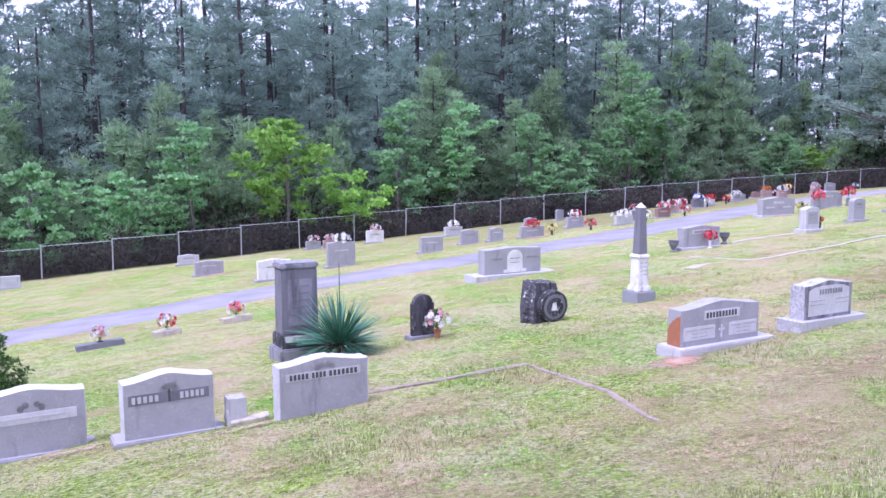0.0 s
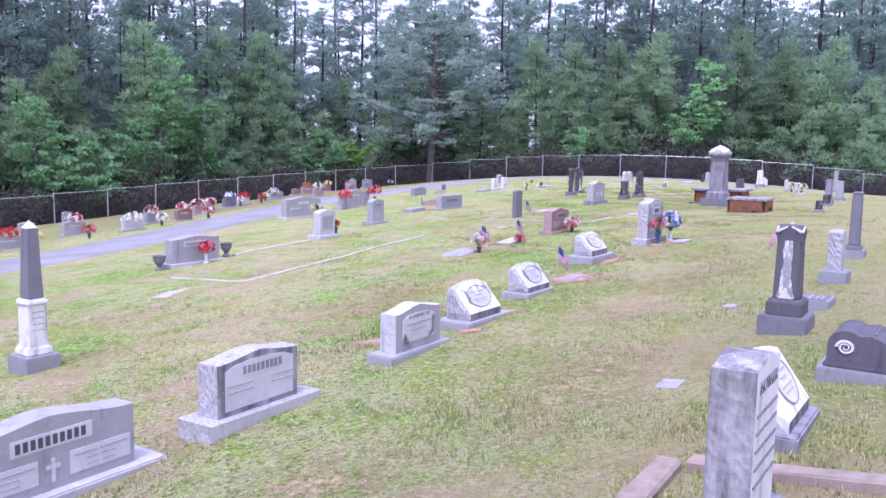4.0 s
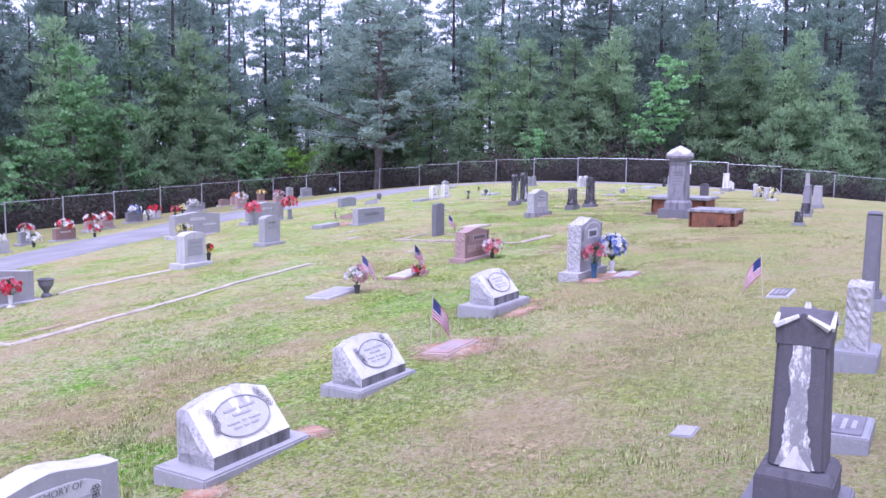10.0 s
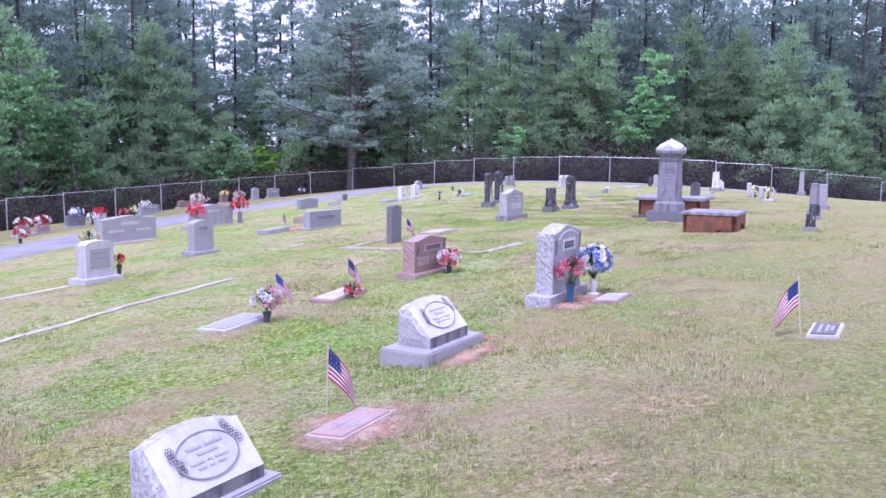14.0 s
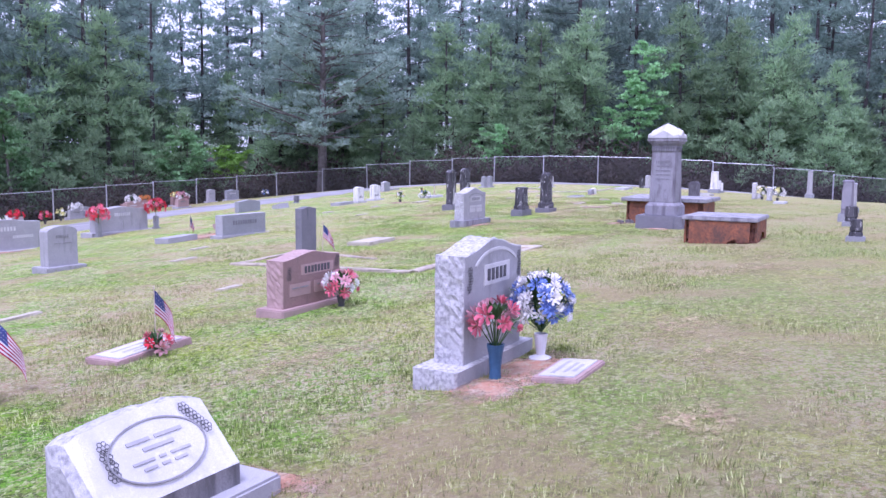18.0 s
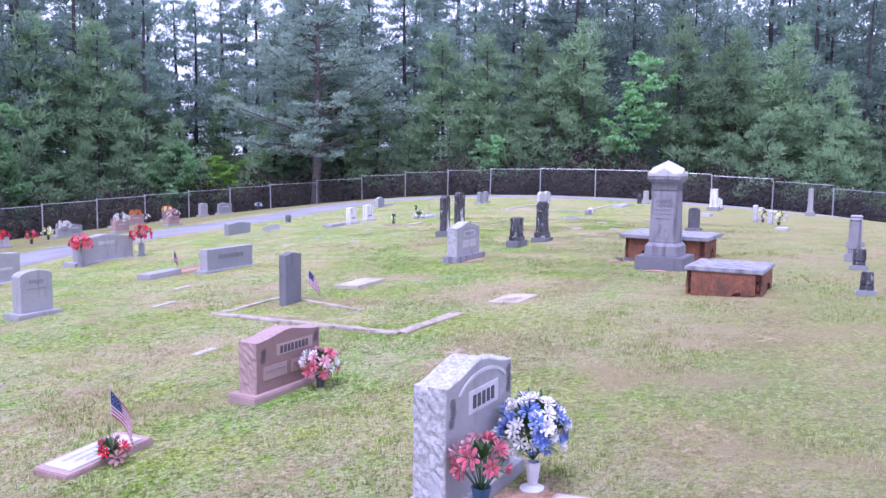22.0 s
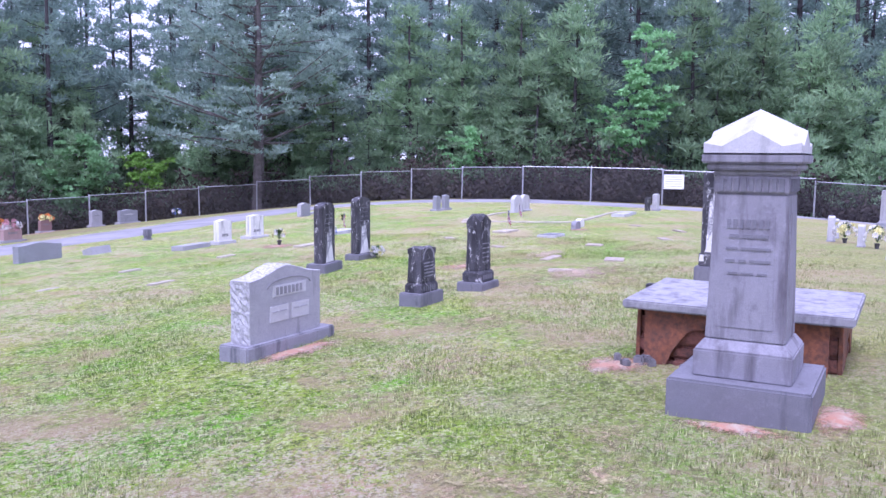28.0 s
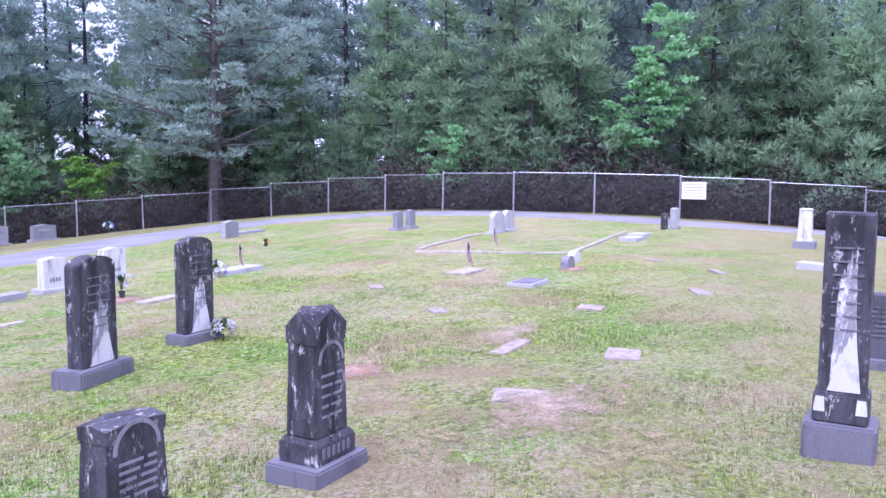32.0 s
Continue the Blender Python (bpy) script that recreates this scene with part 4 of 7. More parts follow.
def kerb(points, width=0.1, height=0.07, material="concrete", label="low weathered concrete plot kerb set in the grass"):
    """A plot border, one part for each straight stone."""
    x0, y0 = points[0]
    root = thing("plot_kerb", x0, y0)
    inv = root.matrix_basis.inverted()
    for (ax, ay), (bx, by) in zip(points, points[1:]):
        n = max(1, round(math.hypot(bx - ax, by - ay) / 1.2))
        for k in range(n):
            p, q = [Vector((ax + (bx - ax) * f, ay + (by - ay) * f, 0)) for f in (k / n, (k + 1) / n)]
            d = (q - p).normalized()
            s = Vector((-d.y, d.x, 0)) * width / 2
            bm = bmesh.new()
            m = 4
            rows = []
            for r in range(m + 1):
                c = p + (q - p) * (r / m) * 0.992
                zz = bumpy(c.x, c.y)
                j = 0.012
                rows.append([bm.verts.new((c.x + s.x * f + random.uniform(-j, j), c.y + s.y * f + random.uniform(-j, j), zz + dz)) for f, dz in ((-1, -0.1), (-1, height - 0.015), (-0.8, height), (0.8, height), (1, height - 0.015), (1, -0.1))])
            for a, b in zip(rows, rows[1:]):
                for u in range(5):
                    bm.faces.new((a[u], a[u + 1], b[u + 1], b[u]))
            bm.faces.new(rows[0][::-1])
            bm.faces.new(rows[-1])
            bmesh.ops.transform(bm, matrix=inv, verts=bm.verts[:])
            bmesh.ops.recalc_face_normals(bm, faces=bm.faces[:])
            part("kerb_stone", bm, material, root)
    return tagged(root, label, "kerb")


def grave(name, x0, x1, yf, rz=0.0, tilt=(0, 0), level=None):
    cx = (x0 + x1) / 2
    return thing(name, cx, yf, min(ground_z(x0, yf), ground_z(x1, yf)) if level is None else level, rz, tilt)


def headstone(x0, x1, yf, yb, base_h, die_w, h, kind, material, rise=0.06, depth=0.24, rough=0.0, base="granite", seed=1, label="", side="granite_rough", off=0.0, set_back=None, tilt=(0, 0), rz=0.0, base_side=None):
    """An upright stone on a base, front to -y. Heights are from the ground at the front."""
    root = grave("headstone", x0, x1, yf, rz, tilt)
    w, d = x1 - x0, yb - yf
    if base_h:
        bm = bmesh.new()
        if base_side:
            extrude(bm, [(-w / 2, -0.15), (-w / 2, base_h), (w / 2, base_h), (w / 2, -0.15)], 0, d, 0.012, seed, 0.06)
            ob = part("base", bm, base, root)
            ob.data.materials.append(MATS[base_side])
        else:
            slab(bm, -w / 2, w / 2, 0, d, -0.15, base_h, 0.012)
            part("base", bm, base, root)
    y0 = (d - depth) / 2 if set_back is None else set_back
    upright("die", root, kind, die_w, h, base_h - (0.12 if not base_h else 0.004), y0, y0 + depth, material, rise, rough, seed, side, off)
    root["front"] = y0
    return tagged(root, label, "headstone", "headstones")


def slant(x0, x1, yf, yb, base_h, die_w, h, material, depth=0.34, nose=0.11, top=0.1, rise=0.05, seed=1, label="", base="granite", side="granite_rough"):
    """A slant marker: inclined face above an upright nose, rock-pitched ends and top."""
    root = grave("slant_headstone", x0, x1, yf)
    w, d = x1 - x0, yb - yf
    block("base", root, -w / 2, w / 2, 0, d, -0.15, base_h, base, 0.012)
    y0 = (d - depth) / 2
    rng = random.Random(seed)
    bm = bmesh.new()
    n = 12
    rows = []
    for k in range(n + 1):
        x = -die_w / 2 + die_w * k / n
        hh = h - rise * (2 * k / n - 1) ** 2 + rng.uniform(-0.008, 0.008)
        e = rng.uniform(-0.01, 0.01) if k in (0, n) else 0
        yt = y0 + depth - top
        sec = [(y0, base_h - 0.003), (y0, base_h + nose), (yt, hh), (yt + top * 0.5, hh - 0.004 + rng.uniform(-0.01, 0.006)), (y0 + depth, hh - 0.02), (y0 + depth, base_h - 0.003)]
        rows.append([bm.verts.new((x + e, a, b)) for a, b in sec])
    for a, b in zip(rows, rows[1:]):
        for u in range(6):
            f = bm.faces.new((a[u], b[u], b[(u + 1) % 6], a[(u + 1) % 6]))
            f.material_index = 0 if u == 1 else (1 if u in (2, 3, 4) else 2)
    for row, s in ((rows[0], 1), (rows[-1], -1)):
        # broken rock ends: fan to a pushed-out middle
        c = sum((v.co for v in row), Vector()) / 6
        mid = []
        for v in row:
            p = v.co.lerp(c, 0.45)
            mid.append(bm.verts.new((p.x - s * rng.uniform(0.012, 0.035), p.y, p.z)))
        cc = bm.verts.new((c.x - s * rng.uniform(0.015, 0.03), c.y, c.z))
        for u in range(6):
            f = bm.faces.new((row[u], row[(u + 1) % 6], mid[(u + 1) % 6], mid[u]))
            f.material_index = 1
            f = bm.faces.new((mid[u], mid[(u + 1) % 6], cc))
            f.material_index = 1
    bmesh.ops.recalc_face_normals(bm, faces=bm.faces[:])
    die = part("die", bm, material, root)
    die.data.materials.append(MATS[side])
    die.data.materials.append(MATS["stained_foot"])
    p, q = Vector((0, y0, base_h + nose)), Vector((0, y0 + depth - top, h - rise * 0.3))
    tilt_deg = math.degrees(math.atan2(q.y - p.y, q.z - p.z))
    face = pose(0, p.y, p.z, -tilt_deg, 0, 0)
    length = (q - p).length
    return tagged(root, label, "headstone", "headstones"), face, length


def flat_marker(x0, x1, y0, y1, material="granite", h=0.045, tilt=(0, 0), label="flat granite grave marker set flush in the grass", panel=None, rz=0.0):
    cx, cy = (x0 + x1) / 2, (y0 + y1) / 2
    # laid with the fall of the ground
    gx, gy = (ground_z(cx + 0.3, cy) - ground_z(cx - 0.3, cy)) / 0.6, (ground_z(cx, cy + 0.3) - ground_z(cx, cy - 0.3)) / 0.6
    c, s = math.cos(radians(rz)), math.sin(radians(rz))
    root = thing("flat_grave_marker", cx, cy, None, rz, (tilt[0] + math.degrees(math.atan(gy * c - gx * s)), tilt[1] - math.degrees(math.atan(gx * c + gy * s))))
    w, d = x1 - x0, y1 - y0
    block("slab", root, -w / 2, w / 2, -d / 2, d / 2, -0.06, h, material, 0.008)
    if panel:
        block("plaque", root, -w * 0.42, w * 0.42, -d * 0.38, d * 0.38, h - 0.002, h + 0.008, panel, 0.003)
        for k, f in enumerate((0.16, -0.06, -0.22)):
            block("inscription_bar", root, -w * (0.3 - 0.06 * k), w * (0.3 - 0.06 * k), d * f - 0.012, d * f + 0.012, h + 0.007, h + 0.0095, "granite", 0)
    return tagged(root, label, "grave marker", "flat markers")


# ---- flowers and flags ----
def flower_mesh(material, seed):
    rng = random.Random(seed)
    bm = bmesh.new()
    for layer, (r, n, lift) in enumerate(((1.0, 7, 0.3), (0.72, 6, 0.6), (0.4, 5, 0.8))):
        for k in range(n):
            a = 2 * math.pi * (k + 0.4 * layer) / n + rng.uniform(-0.1, 0.1)
            w = 2.3 / n
            pts = [(0.08, a, 0.1), (r * 0.66, a - w * 0.85, lift * 0.7), (r * 0.96, a - w * 0.45, lift), (r * 0.96, a + w * 0.45, lift), (r * 0.66, a + w * 0.85, lift * 0.7)]
            bm.faces.new([bm.verts.new((q * math.cos(t), q * math.sin(t), z)) for q, t, z in pts])
    me = bpy.data.meshes.new("flower")
    bm.to_mesh(me)
    bm.free()
    me.materials.append(MATS[material])
    return me


FLOWERS = {c: flower_mesh("petal_" + c, k) for k, c in enumerate(("red", "pink", "rose", "white", "blue", "yellow", "orange"))}


def bouquet(x, y, colours, r=0.16, rise=0.22, n=16, vase=None, vase_r=0.05, vase_h=0.14, z=None, size=0.05, seed=0, label="", squash=0.8):
    """Cut or cloth flowers: a vase or spike, leaf blades and single blooms turned outward."""
    rng = random.Random(seed + 17)
    root = thing("flower_bouquet", x, y, z)
    if vase:
        bm = bmesh.new()
        prof = [(vase_r * 0.75, -0.02), (vase_r * 0.7, vase_h * 0.3), (vase_r * 0.85, vase_h * 0.7), (vase_r * 1.1, vase_h), (vase_r * 0.9, vase_h), (vase_r * 0.6, vase_h * 0.5)]
        if vase == "vase_white":
            prof = [(vase_r * 1.7, -0.01), (vase_r * 1.7, 0.012), (vase_r * 0.6, 0.03), (vase_r * 0.8, vase_h * 0.5), (vase_r, vase_h), (vase_r * 0.8, vase_h)]
        rings = [[bm.verts.new((q * math.cos(a * math.pi / 7), q * math.sin(a * math.pi / 7), z2)) for a in range(14)] for q, z2 in prof]
        for a, b in zip(rings, rings[1:]):
            for k in range(14):
                bm.faces.new((a[k], a[(k + 1) % 14], b[(k + 1) % 14], b[k]))
        bm.faces.new(rings[0][::-1])
        part("vase", bm, vase, root)
    else:
        bm = bmesh.new()
        tube(bm, (0, 0, -0.05), (0, 0, rise), 0.008, 5)
        part("stem", bm, "stem", root)
    bm = bmesh.new()
    for k in range(26 + n):
        a, t = rng.uniform(0, 2 * math.pi), rng.uniform(0.2, 1.9)
        d = Vector((math.cos(a) * math.sin(t), math.sin(a) * math.sin(t), math.cos(t) * squash))
        c = Vector((0, 0, rise)) + d * r * rng.uniform(0.5, 1.12)
        side = d.cross(Vector((0, 0, 1))).normalized() * rng.uniform(0.012, 0.025)
        tip = d * rng.uniform(0.04, 0.08)
        bm.faces.new([bm.verts.new(v) for v in (c - tip, c + side, c + tip, c - side)])
        if k % 2 == 0:
            tube(bm, (0, 0, rise * 0.5), c, 0.003, 3)
    part("foliage", bm, "stem", root)
    for k in range(n):
        f = (k + 0.5) / n
        t = math.acos(1 - 1.45 * f)
        a = k * 2.39996 + rng.uniform(-0.3, 0.3)
        d = Vector((math.cos(a) * math.sin(t), math.sin(a) * math.sin(t), math.cos(t) * squash))
        ob = new("flower", FLOWERS[colours[rng.randrange(len(colours))]])
        ob.parent = root
        s = size * rng.uniform(0.75, 1.25)
        ob.matrix_basis = Matrix.LocRotScale(Vector((0, 0, rise)) + d * r * rng.uniform(0.85, 1.05), d.to_track_quat("Z", "Y"), (s, s, s))
    return tagged(root, label or "bunch of artificial flowers at a grave", "flowers", "grave flowers")


def grave_flag(x, y, h=0.42, rz=0.0, lean=4.0, seed=0, droop=0.75, fly=0.27, hoist=0.2):
    """A small stick flag: wooden stick, blue canton, red and white stripes hanging in folds."""
    h, droop = h + 0.06, droop * 0.78
    root = thing("grave_flag", x, y, None, rz, (lean, lean * 0.5))
    bm = bmesh.new()
    tube(bm, (0, 0, -0.08), (0, 0, h), 0.005, 6)
    tube(bm, (0, 0, h), (0, 0, h + 0.03), 0.009, 6, 0.002)
    part("stick", bm, "stick", root)

    def spot(u, v):
        # u along the fly, v down the hoist; the cloth hangs from its upper corner
        a = radians(88) * droop * (0.72 + 0.28 * u)
        x = u * fly * math.cos(a) + 0.03 * v * u
        fold = 0.026 * math.sin(5.5 * u + 2.4 * v + seed) * (0.15 + u) * (0.6 + 0.5 * v)
        return Vector((x + 0.006, fold, h - 0.01 - v * hoist - u * fly * math.sin(a)))

    def patch(name, u0, u1, v0, v1, material, under=None):
        bm = bmesh.new()
        n = 8
        rows = []
        for k in range(n + 1):
            u = u0 + (u1 - u0) * k / n
            rows.append([bm.verts.new(spot(u, v) + Vector((0, dy, 0))) for v, dy in ((v0, -0.001), (v1, -0.001), (v1, 0.001), (v0, 0.001))])
        for a, b in zip(rows, rows[1:]):
            for j in range(4):
                bm.faces.new((a[j], a[(j + 1) % 4], b[(j + 1) % 4], b[j]))
        bm.faces.new(rows[0][::-1])
        bm.faces.new(rows[-1])
        return part(name, bm, material, under or root)

    for k in range(13):
        patch("stripe", 0.0 if k >= 7 else 0.4, 1.0, k / 13, (k + 1) / 13, "flag_red" if k % 2 == 0 else "flag_white")
    canton = patch("canton", 0.0, 0.4, 0.0, 7 / 13, "flag_blue")
    for k in range(4):
        for j in range(3):
            u, v = 0.07 + 0.09 * k, 0.08 + 0.16 * j
            patch("star", u, u + 0.018, v, v + 0.03, "flag_white", canton)
    for ob in canton.children:
        if ob.name.startswith("star"):
            ob.location.y = -0.0015
    return tagged(root, "small striped flag on a wooden stick by a grave", "flag", "grave flags")

# ---- the near row: stones facing the path ----
g = headstone(6.49, 7.97, 6.52, 6.9, 0.09, 1.2, 0.56, "serp", "granite", 0.07, 0.2, 0.0, "granite_pale", 3, "wide grey granite headstone with white name panels and a cross", off=-0.06)
block("name_panel", g, -0.32, 0.22, g["front"] - 0.006, g["front"] + 0.004, 0.36, 0.46, "granite_panel", 0.002)
words(g, -0.29, 0.19, 0.41, 0.062, g["front"] - 0.007, "letter", gaps=())
for l, r in ((-0.62, -0.15), (0.06, 0.5)):
    block("name_panel", g, l, r, g["front"] - 0.006, g["front"] + 0.004, 0.15, 0.30, "granite_panel", 0.002)
    words(g, l + 0.03, r - 0.03, 0.265, 0.026, g["front"] - 0.007, "letter_faint")
    words(g, l + 0.12, r - 0.12, 0.225, 0.02, g["front"] - 0.007, "letter_faint")
    words(g, l + 0.12, r - 0.12, 0.185, 0.02, g["front"] - 0.007, "letter_faint")
block("cross_upright", g, -0.065, -0.04, g["front"] - 0.006, g["front"] + 0.002, 0.14, 0.29, "granite_panel", 0)
block("cross_arm", g, -0.1, -0.005, g["front"] - 0.0065, g["front"] + 0.002, 0.225, 0.25, "granite_panel", 0)
bm = bmesh.new()
front = g["front"]
low = [bm.verts.new((-0.664, front + 0.004 + 0.192 * k / 24, 0.088)) for k in range(25)]
high = [bm.verts.new((-0.664, front + 0.004 + 0.192 * k / 24, 0.17 + 0.27 * max(0.0, 1 - k / 26) ** 0.4 + 0.03 * noise.noise((k * 0.4, 3, 1)))) for k in range(25)]
for k in range(24):
    bm.faces.new((low[k], high[k], high[k + 1], low[k + 1]))
part("stained_end", bm, "orange_stain", host(g), "end face stained orange by clay")

g = headstone(8.26, 9.44, 6.42, 6.78, 0.12, 0.86, 0.57, "serp", "marble_streaked", 0.05, 0.2, 0.008, "granite_pale", 5, "weathered pale headstone with rock-faced edges and rain stains", base_side="granite_rough", off=-0.03)
upright("name_panel", g, "dome", 0.72, 0.51, 0.16, g["front"] - 0.005, g["front"] + 0.004, "granite_panel", 0.05, cx=-0.02)
words(g, -0.2, 0.22, 0.44, 0.06, g["front"] - 0.007, "letter_soft", gaps=())
for k, (l, r) in enumerate(((-0.36, -0.1), (0.1, 0.34))):
    words(g, l, r, 0.34, 0.024, g["front"] - 0.007, "letter_faint", gaps=())
    words(g, l, r, 0.29, 0.02, g["front"] - 0.007, "letter_faint")

g = headstone(10.46, 11.5, 6.44, 6.75, 0.07, 0.78, 0.5, "serp", "granite", 0.06, 0.18, 0.006, "granite", 7, "grey granite headstone with a pale arched panel and carved leaves", side="granite_pale")
upright("name_panel", g, "dome", 0.56, 0.42, 0.15, g["front"] - 0.006, g["front"] + 0.004, "granite_panel", 0.05)
lettering(g, "IN MEMORY OF", 0, 0.375, 0.05, g["front"] - 0.0075, "letter_soft")
words(g, -0.22, 0.22, 0.32, 0.035, g["front"] - 0.008, "letter_faint", gaps=(0.5,))
words(g, -0.12, 0.12, 0.26, 0.028, g["front"] - 0.008, "letter_faint")
rosettes(g, [(0.24, 0.2 + 0.045 * k) for k in range(4)] + [(-0.25, 0.17), (-0.24, 0.21), (0.19, 0.18), (-0.2, 0.165)], 0.03, g["front"] - 0.009)


def slant_face(root, m, ln, w, rx, rz, tone="granite_panel", sides=True, seed=0):
    ring("oval_panel", root, 0, ln * 0.5, rx, rz, 0.012, -0.004, tone, m, True)
    ring("oval_border", root, 0, ln * 0.5, rx, rz, 0.007, -0.009, "letter_soft", m)
    words(root, -rx * 0.55, rx * 0.6, ln * 0.66, 0.03, -0.009, "letter_faint", m)
    words(root, -rx * 0.3, rx * 0.34, ln * 0.55, 0.03, -0.009, "letter_faint", m, ())
    words(root, -rx * 0.6, rx * 0.6, ln * 0.42, 0.022, -0.009, "letter_faint", m, gaps=(0.4, 0.6))
    words(root, -rx * 0.45, rx * 0.45, ln * 0.33, 0.022, -0.009, "letter_faint", m, gaps=(0.35, 0.65))
    if sides:
        rng = random.Random(seed)
        spots = [(-rx * 0.95 + rng.uniform(-0.015, 0.015), ln * (0.5 + 0.11 * k)) for k in range(-1, 3)] + [(rx * 0.85 + 0.02 * k, ln * (0.86 - 0.1 * k)) for k in range(4)]
        rosettes(root, spots, 0.028, -0.0105, m, "letter")


g, m, ln = slant(11.96, 12.93, 6.52, 6.96, 0.065, 0.69, 0.46, "marble_white", 0.31, 0.08, 0.1, 0.06, 11, "white marble slant headstone with carved flowers on a grey base")
slant_face(g, m, ln, 0.76, 0.24, ln * 0.37, "granite_pale", True, 1)
g, m, ln = slant(13.78, 14.6, 6.74, 7.14, 0.06, 0.63, 0.41, "granite_panel", 0.29, 0.07, 0.1, 0.05, 12, "grey slant headstone with an oval panel and flowers in the corner")
slant_face(g, m, ln, 0.64, 0.21, ln * 0.38, "granite_pale", True, 2)
g, m, ln = slant(16.9, 17.9, 7.2, 7.66, 0.1, 0.66, 0.47, "granite_panel", 0.31, 0.09, 0.1, 0.05, 13, "grey slant headstone with an oval border and carved roses")
slant_face(g, m, ln, 0.66, 0.23, ln * 0.38, "granite_panel", True, 3)

g = headstone(19.45, 20.58, 7.2, 7.5, 0.1, 0.84, 0.84, "serp", "granite", 0.08, 0.2, 0.014, "granite", 15, "tall grey granite headstone with a white name panel", base_side="granite_rough", off=0.03)
block("name_panel", g, -0.12, 0.25, g["front"] - 0.006, g["front"] + 0.004, 0.55, 0.68, "granite_panel", 0.002)
words(g, -0.08, 0.21, 0.615, 0.075, g["front"] - 0.008, "letter", gaps=())
ring("carved_arch", g, 0.06, 0.62, 0.33, 0.16, 0.02, g["front"] - 0.002, "granite_panel", arc=(25, 155))
block("name_panel", g, -0.25, 0.05, g["front"] - 0.006, g["front"] + 0.004, 0.24, 0.38, "granite_panel", 0.002)
block("name_panel", g, 0.1, 0.38, g["front"] - 0.006, g["front"] + 0.004, 0.24, 0.38, "granite_panel", 0.002)
for l in (-0.22, 0.13):
    words(g, l, l + 0.22, 0.34, 0.028, g["front"] - 0.008)
    words(g, l + 0.03, l + 0.2, 0.285, 0.02, g["front"] - 0.008)
rosettes(g, [(-0.31, 0.66), (-0.3, 0.61), (-0.32, 0.56), (0.4, 0.7), (0.41, 0.64), (0.4, 0.59)], 0.032, g["front"] - 0.003)
bouquet(19.72, 7.08, ("pink", "pink", "rose", "rose"), 0.13, 0.36, 12, "vase_blue", 0.05, 0.22, seed=2, size=0.065, label="pink flowers in a blue cone vase before a headstone")
bouquet(20.28, 7.02, ("white", "blue", "blue", "white", "white"), 0.19, 0.36, 96, "vase_white", 0.045, 0.17, seed=3, size=0.046, label="large round bunch of blue and white flowers in a white vase", squash=1.0)
flat_marker(19.72, 20.22, 6.56, 6.85, "granite_rose", 0.03, panel="granite_pale", label="flat pinkish grave marker in bare clay before a headstone")
soil("bare_clay", 20.1, 6.98, 0.46, 0.2, seed=31)
soil("bare_clay", 19.55, 7.1, 0.3, 0.16, seed=32)

g = headstone(21.22, 22.28, 9.95, 10.28, 0.07, 0.9, 0.58, "serp", "granite_red", 0.06, 0.2, 0.012, "granite_rose", 17, "reddish brown granite headstone with a raised name band", side="granite_rose")
block("name_panel", g, -0.18, 0.33, g["front"] - 0.006, g["front"] + 0.004, 0.36, 0.46, "granite_rose", 0.002)
words(g, -0.13, 0.28, 0.41, 0.065, g["front"] - 0.008, "letter", gaps=())
for l in (-0.36, 0.02):
    block("name_panel", g, l, l + 0.32, g["front"] - 0.006, g["front"] + 0.004, 0.17, 0.29, "granite_rose", 0.002)
    words(g, l + 0.04, l + 0.28, 0.25, 0.022, g["front"] - 0.008)
rosettes(g, [(-0.35, 0.42), (-0.36, 0.36), (0.4, 0.47), (0.38, 0.42)], 0.035, g["front"] - 0.004)
bouquet(21.92, 9.8, ("rose", "white", "rose", "white", "pink"), 0.16, 0.2, 22, "vase_dark", 0.045, 0.1, seed=4, size=0.06, label="mixed pastel flowers beside a reddish headstone")

# ---- the row on the other side of the path ----
g = headstone(7.84, 8.46, 2.64, 2.94, 0.06, 0.47, 0.81, "serp", "marble_white", 0.04, 0.2, 0.006, "marble_grey", 21, "tall stained marble headstone, dark grey on its end", side="marble_streaked")
lettering(g, "MOTHER", 0, 0.66, 0.085, g["front"] - 0.003, "letter_soft")
for k in range(5):
    words(g, -0.2, 0.2, 0.57 - 0.08 * k, 0.03, g["front"] - 0.003, "letter_soft", gaps=(0.3 + 0.08 * k,))
g, m, ln = slant(9.2, 9.95, 2.72, 3.14, 0.06, 0.6, 0.47, "marble_white", 0.3, 0.07, 0.09, 0.05, 22, "white marble slant headstone on a grey base", base="marble_grey", side="marble_white")
slant_face(g, m, ln, 0.6, 0.19, ln * 0.38, "granite_panel", False)
kerb([(8.75, 3.3), (7.3, 3.3), (7.2, 1.0)], 0.15, 0.06, "kerb_worn", "pinkish concrete plot kerb round two graves")
kerb([(8.8, 3.2), (8.8, 0.9)], 0.13, 0.06, "kerb_worn", "pinkish concrete plot kerb beside a grave")
soil("bare_clay", 7.9, 1.9, 0.3, 0.2, seed=33)


